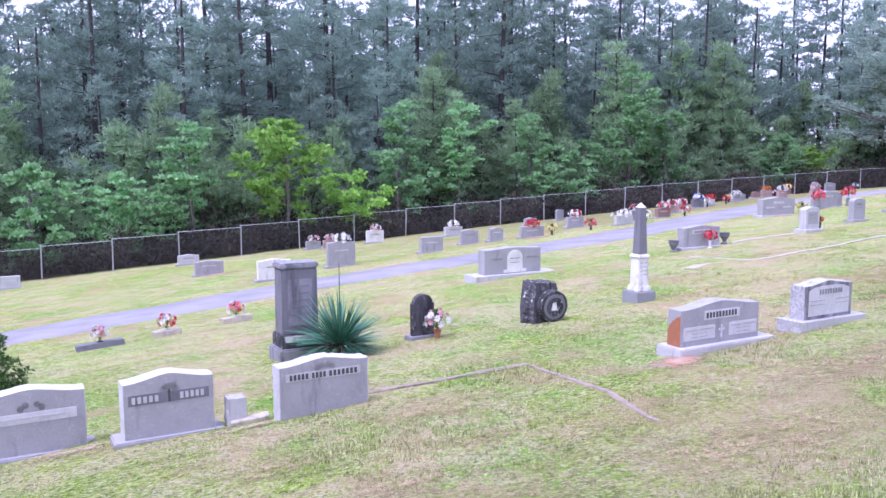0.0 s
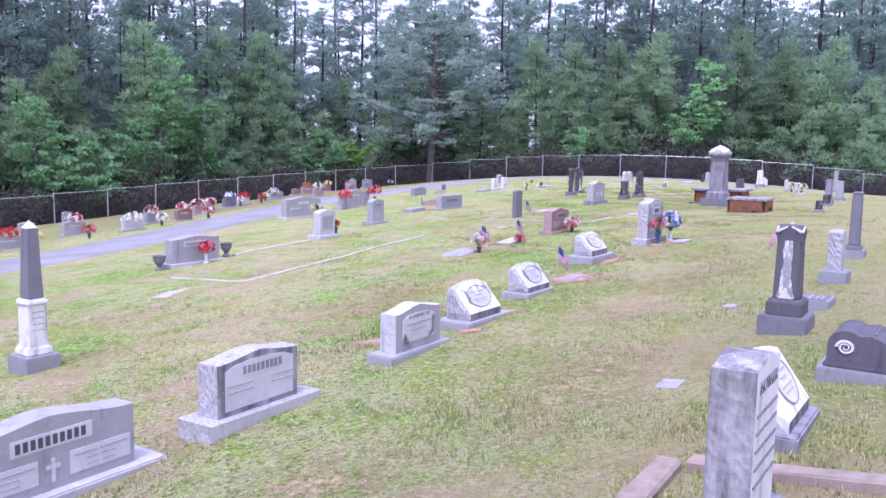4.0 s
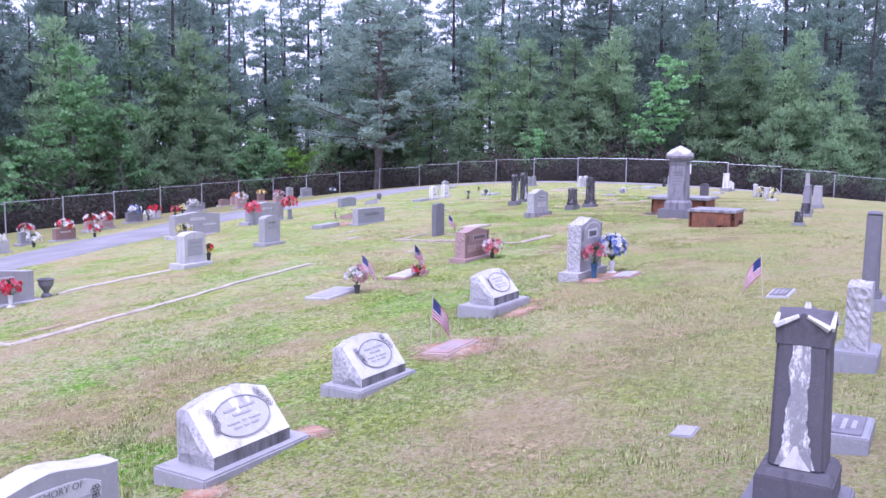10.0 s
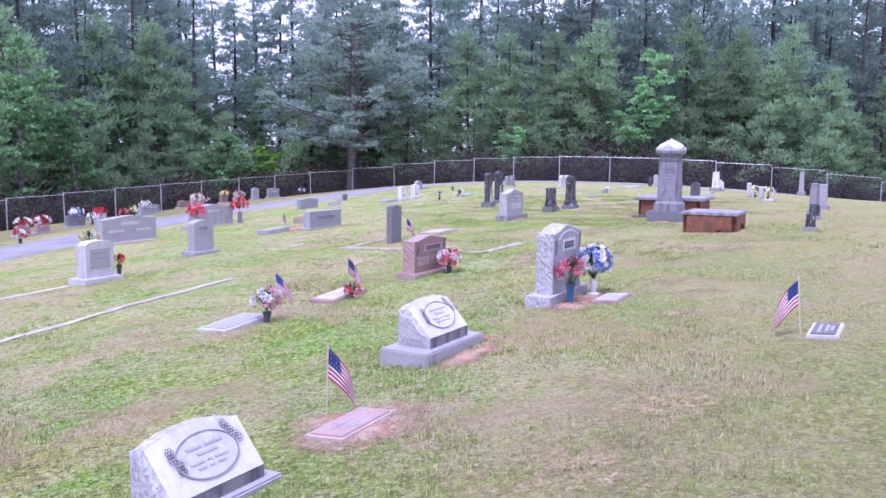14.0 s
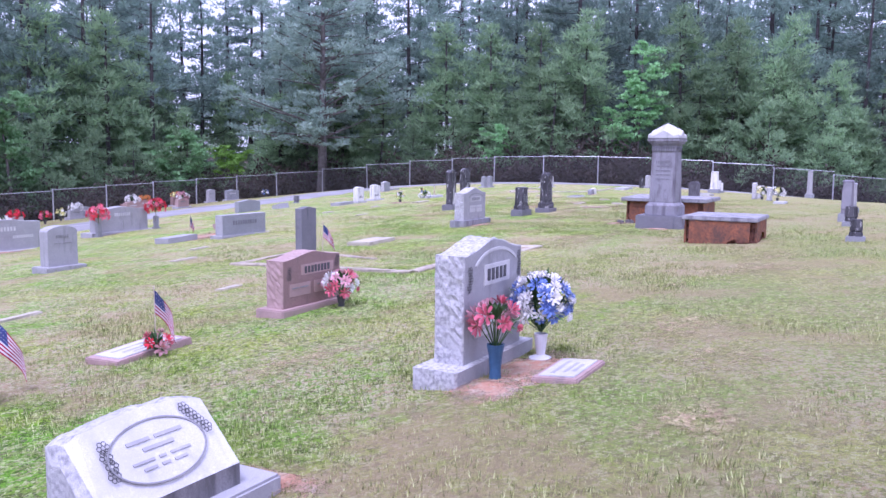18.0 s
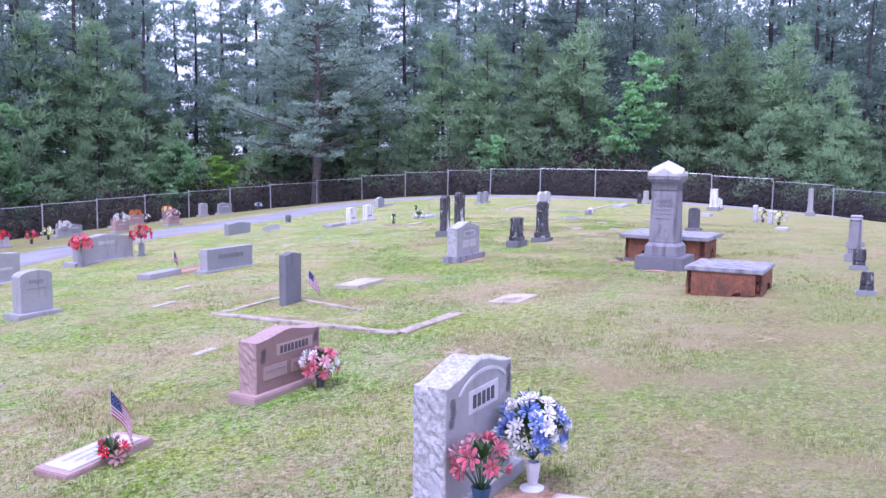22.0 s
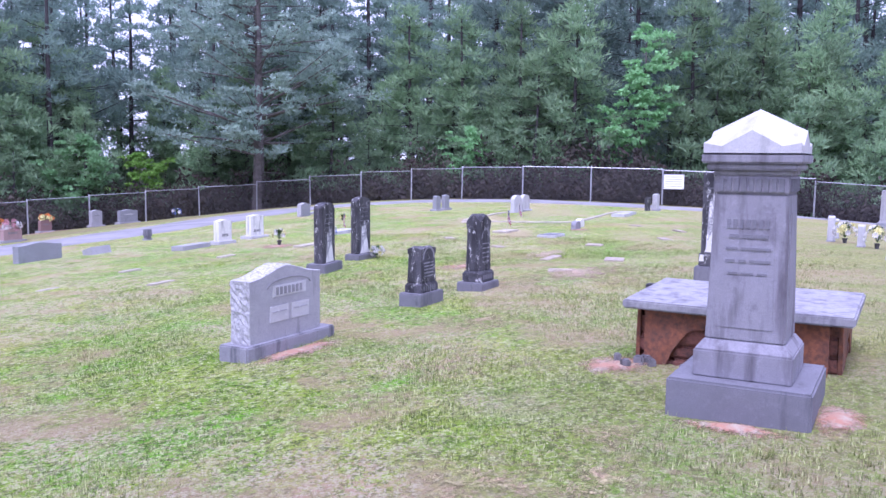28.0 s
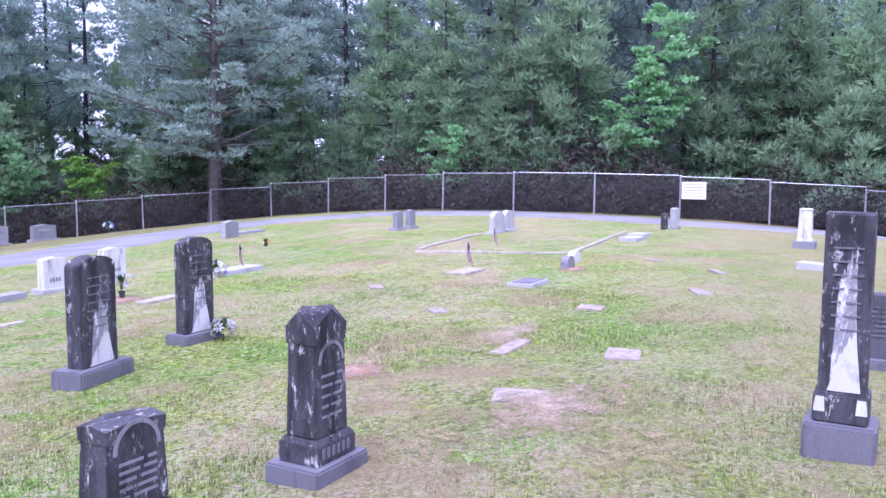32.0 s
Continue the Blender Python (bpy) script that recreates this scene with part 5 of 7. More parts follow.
def gable_pedestal(name, x0, x1, y0, y1, base_h, plinth_h, die_w, h, material, label, turn=0.0, top=0.28, base_mat="slate_grey", scar=None, shards=False, lines=False):
    """An old marble pedestal stone: stepped base, tapering die and a four-gabled cap; front to -x."""
    root = thing(name, (x0 + x1) / 2, (y0 + y1) / 2, None, turn)
    w, d = x1 - x0, y1 - y0
    block("base", root, -w / 2, w / 2, -d / 2, d / 2, -0.12, base_h, base_mat, 0.012)
    bm = bmesh.new()
    slab(bm, -w * 0.37, w * 0.37, -d * 0.37, d * 0.37, base_h - 0.002, base_h + plinth_h * 0.8, 0.006)
    slab(bm, -w * 0.36, w * 0.36, -d * 0.36, d * 0.36, base_h + plinth_h * 0.78, base_h + plinth_h, 0.004, 0.12)
    part("plinth", bm, material, root)
    z0 = base_h + plinth_h - 0.002
    z1 = h - top * 0.55
    bm = bmesh.new()
    slab(bm, -die_w / 2, die_w / 2, -die_w / 2, die_w / 2, z0, z1, 0.012, 0.1)
    die = part("die", bm, material, root)
    # cap: gable on each side
    bm = bmesh.new()
    c = die_w * 0.47
    t = bm.verts.new((0, 0, h + top * 0.04))
    for k in range(4):
        a = k * math.pi / 2
        r = Matrix.Rotation(a, 4, "Z")
        l, rr, ap, mid = [bm.verts.new(r @ Vector(v)) for v in ((-c, -c, z1 - 0.05), (c, -c, z1 - 0.05), (0, -c * 1.04, h), (0, -c * 1.0, z1 - 0.06))]
        corner = bm.verts.new(r @ Vector((c * 1.02, -c * 1.02, z1 + top * 0.18)))
        corner2 = bm.verts.new(r @ Vector((-c * 1.02, -c * 1.02, z1 + top * 0.18)))
        bm.faces.new((l, rr, corner, ap, corner2))
        bm.faces.new((ap, corner, t))
        bm.faces.new((corner2, ap, t))
    bmesh.ops.recalc_face_normals(bm, faces=bm.faces[:])
    part("gabled_cap", bm, material, root)
    # arched recess frame on the front
    f = -die_w / 2
    m = pose(0, 0, 0, 0, 0, -90)
    ring("arch_moulding", root, 0, z0 + (z1 - z0) * 0.72, die_w * 0.34, die_w * 0.36, 0.02, f + 0.024, "marble_grey", m, arc=(0, 180))
    if scar:
        # the black crust has flaked off in a ragged streak that widens at the foot
        bm = bmesh.new()
        n, last = 56, None
        for k in range(n + 1):
            t = k / n
            wide = die_w * (0.2 * (1 - t) ** 5 + 0.17 + 0.04 * noise.noise((t * 6, 1, 2)))
            mid_y = die_w * (0.02 + 0.06 * noise.noise((t * 4, 5, 2)))
            fx = f + die_w * 0.05 * t - 0.003
            cur = [bm.verts.new((fx, mid_y + s * wide * (1 + 0.16 * noise.noise((t * 24, s * 3, 7))), z0 + 0.012 + (z1 - z0 - 0.03) * t)) for s in (-1, 1)]
            if last:
                bm.faces.new((last[0], cur[0], cur[1], last[1]))
            last = cur
        part("bare_marble_patch", bm, "marble_flaked", die, "white marble where the dark crust has flaked")
        bm = bmesh.new()
        foot = [bm.verts.new((f - 0.005, y, z0 + z)) for y, z in ((-0.062, 0.006), (0.064, 0.006), (0.05, 0.03), (0.03, 0.055), (0.012, 0.1), (-0.004, 0.108), (-0.014, 0.07), (-0.04, 0.035))]
        bm.faces.new(foot)
        part("bare_marble_patch", bm, "marble_white", die)
    if shards:
        # white broken arrises along the four gables
        rng = random.Random(8)
        e = die_w * 0.47
        for k in range(4):
            turn_m = Matrix.Rotation(k * math.pi / 2, 4, "Z")
            for side in (-1, 1):
                a, b = Vector((side * e * 1.02, -e * 1.02, z1 + top * 0.16)), Vector((0, -e * 1.04, h - 0.004))
                p, q = a.lerp(b, rng.uniform(0.0, 0.15)), a.lerp(b, rng.uniform(0.6, 0.98))
                bm = bmesh.new()
                tube(bm, turn_m @ p, turn_m @ q, rng.uniform(0.012, 0.02), 5, rng.uniform(0.006, 0.01))
                part("broken_edge", bm, "marble_white", root, "bare white broken edge of the cap")
        bm = bmesh.new()
        tube(bm, (0, 0, h - top * 0.3), (0.01, 0, h + 0.03), 0.035, 5, 0.008)
        part("broken_edge", bm, "marble_flaked", root)
    if lines:
        # pale worn writing on the broad face and a cut name on the plinth
        for k in range(5):
            words(root, -die_w * 0.3, die_w * 0.3, z0 + (z1 - z0) * (0.2 + 0.1 * k), 0.03, -die_w * 0.492, "marble_grey", gaps=(0.3 + 0.1 * k,))
        words(root, -w * 0.28, w * 0.28, base_h + plinth_h * 0.45, 0.06, -d * 0.372, "slate_grey", gaps=())
        ring("arch_moulding", root, 0, z0 + (z1 - z0) * 0.72, die_w * 0.38, die_w * 0.4, 0.02, -die_w * 0.485, "marble_grey", arc=(0, 180))
    for k in range(0 if scar or lines else 5):
        words(root, -die_w * 0.28, die_w * 0.28, z0 + (z1 - z0) * (0.3 + 0.09 * k), 0.018, f + 0.016, "marble_grey", m, (0.3 + 0.1 * k,))
    return tagged(root, label, "monument", "old monuments")


gable_pedestal("marble_monument", 12.2, 12.66, 3.2, 3.62, 0.16, 0.15, 0.225, 0.98, "marble_slate", "dark weathered marble pedestal with a broken gabled top", top=0.16, scar=True, shards=True)
flat_marker(13.45, 13.93, 3.2, 3.52, "granite_dark", 0.09, (4, 3), "low grey slant marker beside a dark pedestal", "slate_grey")
g = headstone(15.2, 15.66, 3.28, 3.58, 0.13, 0.28, 0.62, "round", "granite_rough", 0.04, 0.16, 0.02, "granite_dark", 24, "small rock-faced granite headstone on a dark base")


def scroll_stone():
    """A dark marker with a rolled scroll top and a sloping tablet."""
    root = thing("scroll_marker", 11.0, 2.5)
    root.scale = (1.0, 1.0, 0.84)
    block("base", root, -0.3, 0.34, -0.55, 0.38, -0.12, 0.07, "granite_dark", 0.012)
    block("plinth", root, -0.26, 0.3, -0.5, 0.34, 0.068, 0.11, "marble_slate", 0.01)
    bm = bmesh.new()
    prof = [(0.32, 0.11), (0.32, 0.25)]
    prof += [(0.2 + 0.12 * math.cos(a), 0.27 + 0.12 * math.sin(a)) for a in [k * math.pi / 8 for k in range(0, 7)]]
    prof += [(0.04, 0.37), (-0.06, 0.32), (-0.18, 0.24), (-0.34, 0.18), (-0.47, 0.155), (-0.48, 0.11)]
    rows = [[bm.verts.new((x, y, z)) for y, z in prof] for x in (-0.24, -0.2, 0.24, 0.28)]
    for a, b in zip(rows, rows[1:]):
        for k in range(len(prof)):
            bm.faces.new((a[k], b[k], b[(k + 1) % len(prof)], a[(k + 1) % len(prof)]))
    bm.faces.new(rows[0])
    bm.faces.new(rows[-1][::-1])
    bmesh.ops.recalc_face_normals(bm, faces=bm.faces[:])
    part("tablet", bm, "marble_slate", root)
    # volute: a white spiral on the end
    bm = bmesh.new()
    last = None
    for k in range(60):
        a, r = k * 0.24, 0.07 * (1 - k / 66)
        p = [(-0.245 - 0.006, 0.2 + q * math.cos(a), 0.25 + q * math.sin(a)) for q in (r, r * 0.7)]
        cur = [bm.verts.new(v) for v in p] + [bm.verts.new((v[0] + 0.012, v[1], v[2])) for v in p]
        if last:
            bm.faces.new((last[0], cur[0], cur[1], last[1]))
            bm.faces.new((last[0], last[2], cur[2], cur[0]))
            bm.faces.new((last[1], cur[1], cur[3], last[3]))
        last = cur
    part("volute", bm, "marble_white", root, "white carved spiral")
    for k in range(7):
        y0 = 0.02 - 0.07 * k
        z0 = (0.365, 0.32, 0.275, 0.235, 0.205, 0.185, 0.168)[k]
        words(root, -0.17, 0.2, 0, 0.016, 0, "slate_grey", pose(0, y0, z0 + 0.01, -62, 0, 0), (0.3 + 0.05 * k,))
    return tagged(root, "dark stone marker with a rolled scroll top", "headstone", "old monuments")


scroll_stone()


def shaft(x, y, w, h, material, label, base_w=0.3, base_h=0.12, square=True, cap=True, name="column_monument"):
    root = thing(name, x, y)
    block("base", root, -base_w / 2, base_w / 2, -base_w / 2, base_w / 2, -0.12, base_h, "granite_dark", 0.012)
    block("plinth", root, -base_w * 0.36, base_w * 0.36, -base_w * 0.36, base_w * 0.36, base_h - 0.002, base_h + 0.07, material, 0.01, 0.1)
    block("shaft", root, -w / 2, w / 2, -w / 2, w / 2, base_h + 0.068, h - 0.03, material, 0.01, 0.12)
    if cap:
        block("cap", root, -w * 0.52, w * 0.52, -w * 0.52, w * 0.52, h - 0.032, h, material, 0.012, 0.25)
    return tagged(root, label, "monument", "old monuments")


shaft(17.78, 3.52, 0.15, 0.96, "slate_grey", "slim dark square column on a stepped base")
shaft(19.35, 3.05, 0.17, 0.95, "marble_dark", "slim dark weathered column on a block base", 0.34)
flat_marker(18.28, 18.82, 4.33, 4.57, "granite_pale", 0.035, panel="bronze", label="flat pale grave marker with a dark plaque beside a small flag")
grave_flag(18.4, 4.62, 0.4, 115, 6, 3)
flat_marker(10.28, 10.54, 3.74, 3.92, "granite", 0.006, label="small flat pale footstone in the grass")
flat_marker(13.54, 13.74, 4.14, 4.28, "granite", 0.006, label="small flat grey footstone in the grass")

# ---- flags and flat markers along the row ----
flat_marker(15.14, 15.76, 6.74, 7.06, "concrete_pink", 0.025, panel="granite_rose", label="flat pinkish marker in a patch of red clay")
soil("bare_clay", 15.45, 6.87, 0.5, 0.3, seed=41)
grave_flag(15.58, 7.2, 0.42, -50, 3, 1, 0.78)
flat_marker(17.75, 18.5, 10.2, 10.62, "granite_pale", 0.05, (2, -2), "flat pale granite marker with a grey panel in the grass", panel="granite")
bouquet(18.33, 10.12, ("rose", "white", "white", "rose", "yellow"), 0.14, 0.26, 16, "vase_dark", 0.05, 0.12, seed=5, size=0.06, label="cream and pink flowers beside a flat marker")
grave_flag(18.6, 10.2, 0.46, -55, -6, 2, 0.8)
flat_marker(19.45, 20.2, 10.05, 10.42, "granite_rose", 0.055, (3, -2), "flat pinkish marker with a pale panel tilted in the grass", panel="granite_pale")
bouquet(19.78, 10.0, ("rose", "red", "pink"), 0.1, 0.1, 9, None, seed=6, size=0.055, label="small dark pink flowers on a flat marker")
grave_flag(19.95, 10.2, 0.46, -70, 9, 4, 0.82)
for k, (x, y, rx, ry) in enumerate(((6.35, 6.45, 0.34, 0.17), (11.3, 7.3, 0.3, 0.2), (13.0, 6.6, 0.14, 0.12), (17.3, 7.06, 0.5, 0.1), (17.95, 7.4, 0.12, 0.3), (11.92, 6.46, 0.16, 0.1), (30.1, 8.3, 0.26, 0.08), (29.72, 8.8, 0.08, 0.2), (30.6, 12.6, 0.5, 0.1))):
    soil("bare_clay", x, y, rx, ry, seed=60 + k)

# ---- left plots ----
g = headstone(2.44, 3.40, 7.72, 7.96, 0.0, 0.94, 0.58, "serp", "granite", 0.06, 0.2, 0.01, "granite", 31, "grey granite headstone with dark carved name band", side="granite_pale", set_back=0.0)
block("name_band", g, -0.4, 0.38, -0.004, 0.006, 0.37, 0.45, "granite_pale", 0.002)
words(g, -0.36, 0.36, 0.41, 0.055, -0.006, "letter", gaps=(0.3, 0.55))
rosettes(g, [(-0.08, 0.48), (-0.03, 0.5), (0.03, 0.5), (0.08, 0.48)], 0.032, -0.006, None, "letter_soft")
g = headstone(0.98, 2.0, 8.0, 8.34, 0.06, 0.84, 0.66, "serp", "granite", 0.07, 0.22, 0.008, "granite", 32, "grey granite headstone with a tree carved in a dark band", side="granite_pale")
block("name_band", g, -0.37, 0.37, g["front"] - 0.005, g["front"] + 0.005, 0.38, 0.48, "slate_grey", 0.002)
words(g, -0.34, -0.08, 0.43, 0.06, g["front"] - 0.008, "granite_pale", gaps=())
words(g, 0.1, 0.34, 0.43, 0.06, g["front"] - 0.008, "granite_pale", gaps=())
block("carved_tree_trunk", g, -0.012, 0.012, g["front"] - 0.008, g["front"] + 0.002, 0.38, 0.5, "letter", 0.002)
rosettes(g, [(-0.06, 0.5), (0, 0.53), (0.06, 0.5), (-0.03, 0.53), (0.04, 0.53)], 0.035, g["front"] - 0.006, None, "letter_soft")
g = headstone(-0.25, 0.9, 8.5, 8.86, 0.06, 0.96, 0.68, "serp", "granite", 0.06, 0.22, 0.008, "granite", 33, "grey granite headstone with a pale panel and carved bird shapes", side="granite_pale")
block("name_panel", g, -0.4, 0.4, g["front"] - 0.005, g["front"] + 0.005, 0.36, 0.46, "granite_panel", 0.002)
words(g, -0.3, 0.3, 0.41, 0.045, g["front"] - 0.008, "granite_pale", gaps=(0.5,))
rosettes(g, [(-0.08, 0.5), (-0.04, 0.53), (0.06, 0.53), (0.1, 0.5)], 0.03, g["front"] - 0.004)
root = thing("small_footstone", 2.12, 8.0)
bm = bmesh.new()
extrude(bm, [(-0.09, -0.1), (-0.09, 0.26), (0.09, 0.26), (0.09, -0.1)], 0, 0.16, 0.02, 4)
ob = part("block", bm, "granite_pale", root)
ob.data.materials.append(MATS["granite_rough"])
tagged(root, "small rock-faced block beside a headstone", "footstone", "headstones")
kerb([(3.45, 8.1), (5.42, 7.84)], 0.06, 0.028, "kerb_worn", "thin pale concrete plot border beside a headstone")
kerb([(5.42, 7.8), (5.0, 5.9), (4.56, 4.8)], 0.06, 0.014, "kerb_worn", "thin brownish concrete plot border half sunk in grass")
kerb([(2.05, 8.02), (2.42, 7.98)], 0.12, 0.06, "concrete", "short concrete strip between two headstones")
soil("pale_earth", 2.2, 7.75, 0.7, 0.16, "pale_sand", 71)
soil("pale_earth", 0.6, 8.3, 0.9, 0.2, "pale_sand", 72)


def log_stone():
    """A black tree-stump memorial with a sawn disc leaning on it."""
    root = thing("stump_memorial", 7.5, 10.3)
    bm = bmesh.new()
    extrude(bm, [(-0.24, -0.1), (-0.25, 0.2), (-0.2, 0.6), (0.17, 0.58), (0.24, 0.2), (0.24, -0.1)], 0.05, 0.42, 0.03, 9)
    ob = part("stump", bm, "marble_dark", root)
    ob.data.materials.append(MATS["marble_dark"])
    for k, (r, y, mat) in enumerate(((0.25, 0.0, "marble_dark"), (0.2, -0.012, "slate_grey"), (0.15, -0.02, "marble_dark"))):
        bm = bmesh.new()
        tube(bm, (0.06, 0.1, 0.24), (0.06, -0.06 + y, 0.23), r, 24, r * 0.97)
        part("disc_ring", bm, mat, root)
    block("carving", root, -0.01, 0.1, -0.088, -0.075, 0.18, 0.3, "marble_white", 0.003, 0.5)
    return tagged(root, "black carved tree-stump memorial with a round disc", "monument", "old monuments")


log_stone()
g = headstone(5.5, 5.98, 10.95, 11.2, 0.04, 0.36, 0.66, "shoulder", "marble_dark", 0.14, 0.1, 0.0, "marble_grey", 35, "small dark arched marble headstone with flowers before it")
bouquet(5.85, 10.8, ("white", "rose", "white"), 0.17, 0.26, 18, "terracotta", 0.06, 0.12, seed=8, size=0.055, label="pale pink flowers in a clay pot before a headstone")
soil("pale_earth", 6.6, 11.6, 0.7, 0.25, "pale_sand", 73)
soil("pale_earth", 9.0, 12.9, 0.7, 0.2, "pale_sand", 74)
soil("pale_earth", 10.6, 13.4, 0.5, 0.2, "pale_sand", 75)


def tall_block():
    root = thing("family_monument", 3.95, 11.55)
    block("base", root, -0.34, 0.34, -0.28, 0.28, -0.15, 0.17, "marble_grey", 0.02)
    block("plinth", root, -0.3, 0.3, -0.22, 0.22, 0.168, 0.36, "marble_dark", 0.015)
    block("die", root, -0.27, 0.27, -0.17, 0.17, 0.358, 1.3, "slate_grey", 0.015, 0.03)
    block("cap", root, -0.285, 0.285, -0.185, 0.185, 1.298, 1.38, "marble_grey", 0.02)
    block("panel", root, -0.18, 0.18, -0.177, -0.165, 0.48, 1.15, "monument_grey", 0.004)
    block("bare_marble_patch", root, -0.25, 0.2, -0.226, -0.21, 0.26, 0.35, "marble_white", 0.006)
    for k in range(5):
        words(root, -0.13, 0.13, 1.05 - 0.1 * k, 0.025, -0.18, "slate_grey", gaps=(0.5,))
    return tagged(root, "tall dark block monument on a stepped base", "monument", "old monuments")


tall_block()


def yucca(x, y, r, h, seed=5):
    rng = random.Random(seed)
    root = thing("yucca_plant", x, y)
    bm = bmesh.new()
    for k in range(330):
        a, t = rng.uniform(0, 2 * math.pi), math.acos(rng.uniform(-0.05, 1.0))
        d = Vector((math.cos(a) * math.sin(t), math.sin(a) * math.sin(t), math.cos(t)))
        ln = r * rng.uniform(0.75, 1.1) * (0.9 + 0.2 * d.z)
        side = d.cross(Vector((0, 0, 1.001))).normalized() * rng.uniform(0.014, 0.022)
        o = Vector((0, 0, 0.12)) + d * 0.05
        sag = Vector((0, 0, -0.12 * ln * math.sin(t)))
        p1, p2 = o + d * ln * 0.45, o + d * ln + sag
        up = side.cross(d).normalized() * 0.006
        v = [bm.verts.new(q) for q in (o - side * 0.6, o + side * 0.6, p1 + side, p1 - side, p2, p1 + up)]
        bm.faces.new((v[0], v[1], v[2], v[5], v[3]))
        bm.faces.new((v[3], v[5], v[4]))
        bm.faces.new((v[5], v[2], v[4]))
    part("leaf_rosette", bm, "yucca_leaf", root)
    # dead leaves hang in a dark skirt round the foot
    bm = bmesh.new()
    for k in range(90):
        a, ln = rng.uniform(0, 2 * math.pi), r * rng.uniform(0.35, 0.7)
        d = Vector((math.cos(a), math.sin(a), 0))
        side = Vector((-d.y, d.x, 0)) * rng.uniform(0.008, 0.014)
        o, e = d * 0.04 + Vector((0, 0, 0.2)), d * ln + Vector((0, 0, rng.uniform(0.0, 0.08)))
        mid = (o + e) / 2 + Vector((0, 0, rng.uniform(0.03, 0.1)))
        v = [bm.verts.new(q) for q in (o - side, o + side, mid + side, mid - side, e)]
        bm.faces.new((v[0], v[1], v[2], v[3]))
        bm.faces.new((v[3], v[2], v[4]))
    part("dead_leaf_skirt", bm, "dead_leaf", root, "dry brown leaves hanging at the foot")
    bm = bmesh.new()
    tube(bm, (0, 0, 0), (0.02, 0.03, h), 0.012, 6, 0.005)
    part("flower_stalk", bm, "stem", root)
    return tagged(root, "spiky blue-green yucca with one thin stalk", "plant")


yucca(4.35, 10.9, 0.8, 1.3)


def evergreen(x, y, r, h, seed=3):
    rng = np.random.default_rng(seed)
    root = thing("evergreen_shrub", x, y)
    bm = bmesh.new()
    spots = []
    for k in range(90):
        a, t = rng.uniform(0, 6.283), rng.random()
        rr = r * math.sin(math.pi * min(0.95, 0.25 + 0.7 * t)) * rng.uniform(0.4, 1)
        e = (rr * math.cos(a), rr * math.sin(a), h * t)
        tube(bm, (0, 0, h * t * 0.4), e, 0.008, 3, 0.003)
        spots.append(e)
    part("branches", bm, "bark", root)
    c, rt, u = scatter_clumps(rng, spots, 0.13, 34, 0.045, 0.014)
    quads(c, rt, u, "foliage", "shrub_leaf", root)
    return tagged(root, "rounded dark green evergreen shrub", "shrub")


evergreen(-0.15, 13.4, 0.75, 0.95)
for k, (x, y, w, cols) in enumerate(((1.9, 17.0, 0.85, ("white", "rose")), (3.15, 17.05, 0.5, ("red", "white", "pink")), (4.6, 17.3, 0.6, ("pink", "red", "white")))):
    flat_marker(x - w / 2, x + w / 2, y - 0.2, y + 0.2, "slate_grey" if k == 0 else "concrete", 0.1, label="low flat marker with a vase of flowers")
    bouquet(x, y, cols, 0.15, 0.27, 14, "vase_white" if k else "vase_dark", 0.05, 0.12, seed=10 + k, size=0.065, label="red and white flowers on a flat marker" if k else "cream flowers on a flat marker")


def obelisk():
    root = thing("obelisk", 9.45, 10.5)
    root.scale = (0.74, 0.74, 1.0)
    block("base", root, -0.26, 0.26, -0.26, 0.26, -0.15, 0.19, "granite_dark", 0.012)
    block("lower_plinth", root, -0.2, 0.2, -0.2, 0.2, 0.188, 0.29, "marble_white", 0.02, 0.12)
    block("die", root, -0.145, 0.145, -0.145, 0.145, 0.288, 0.74, "marble_white", 0.01, 0.06)
    block("cornice", root, -0.17, 0.17, -0.17, 0.17, 0.738, 0.8, "marble_white", 0.018, 0.1)
    block("shaft", root, -0.115, 0.115, -0.115, 0.115, 0.798, 1.56, "slate_grey", 0.006, 0.28)
    bm = bmesh.new()
    v = [bm.verts.new(p) for p in ((-0.084, -0.084, 1.558), (0.084, -0.084, 1.558), (0.084, 0.084, 1.558), (-0.084, 0.084, 1.558))]
    t = bm.verts.new((0, 0, 1.64))
    for k in range(4):
        bm.faces.new((v[k], v[(k + 1) % 4], t))
    part("pyramid_tip", bm, "marble_white", root)
    for k in range(5):
        words(root, -0.09, 0.09, 0.66 - 0.065 * k, 0.018, -0.139, "letter_soft", gaps=(0.4,))
    return tagged(root, "slim dark obelisk on a white marble die", "monument", "old monuments")


obelisk()
g = headstone(10.0, 12.3, 16.6, 17.15, 0.14, 1.6, 0.76, "serp", "granite", 0.04, 0.28, 0.0, "granite_pale", 36, "very wide grey granite family stone with a white arched panel", off=-0.05)
upright("name_panel", g, "round", 0.44, 0.7, 0.22, g["front"] - 0.01, g["front"] + 0.005, "marble_white", 0.2)
block("panel_step", g, -0.32, 0.32, g["front"] - 0.02, g["front"] + 0.005, 0.16, 0.24, "marble_white", 0.006)
words(g, -0.14, 0.14, 0.5, 0.04, g["front"] - 0.012)
words(g, -0.12, 0.12, 0.4, 0.03, g["front"] - 0.012)
words(g, -0.66, -0.34, 0.5, 0.05, g["front"] - 0.003, gaps=())
words(g, 0.34, 0.66, 0.5, 0.05, g["front"] - 0.003, gaps=())


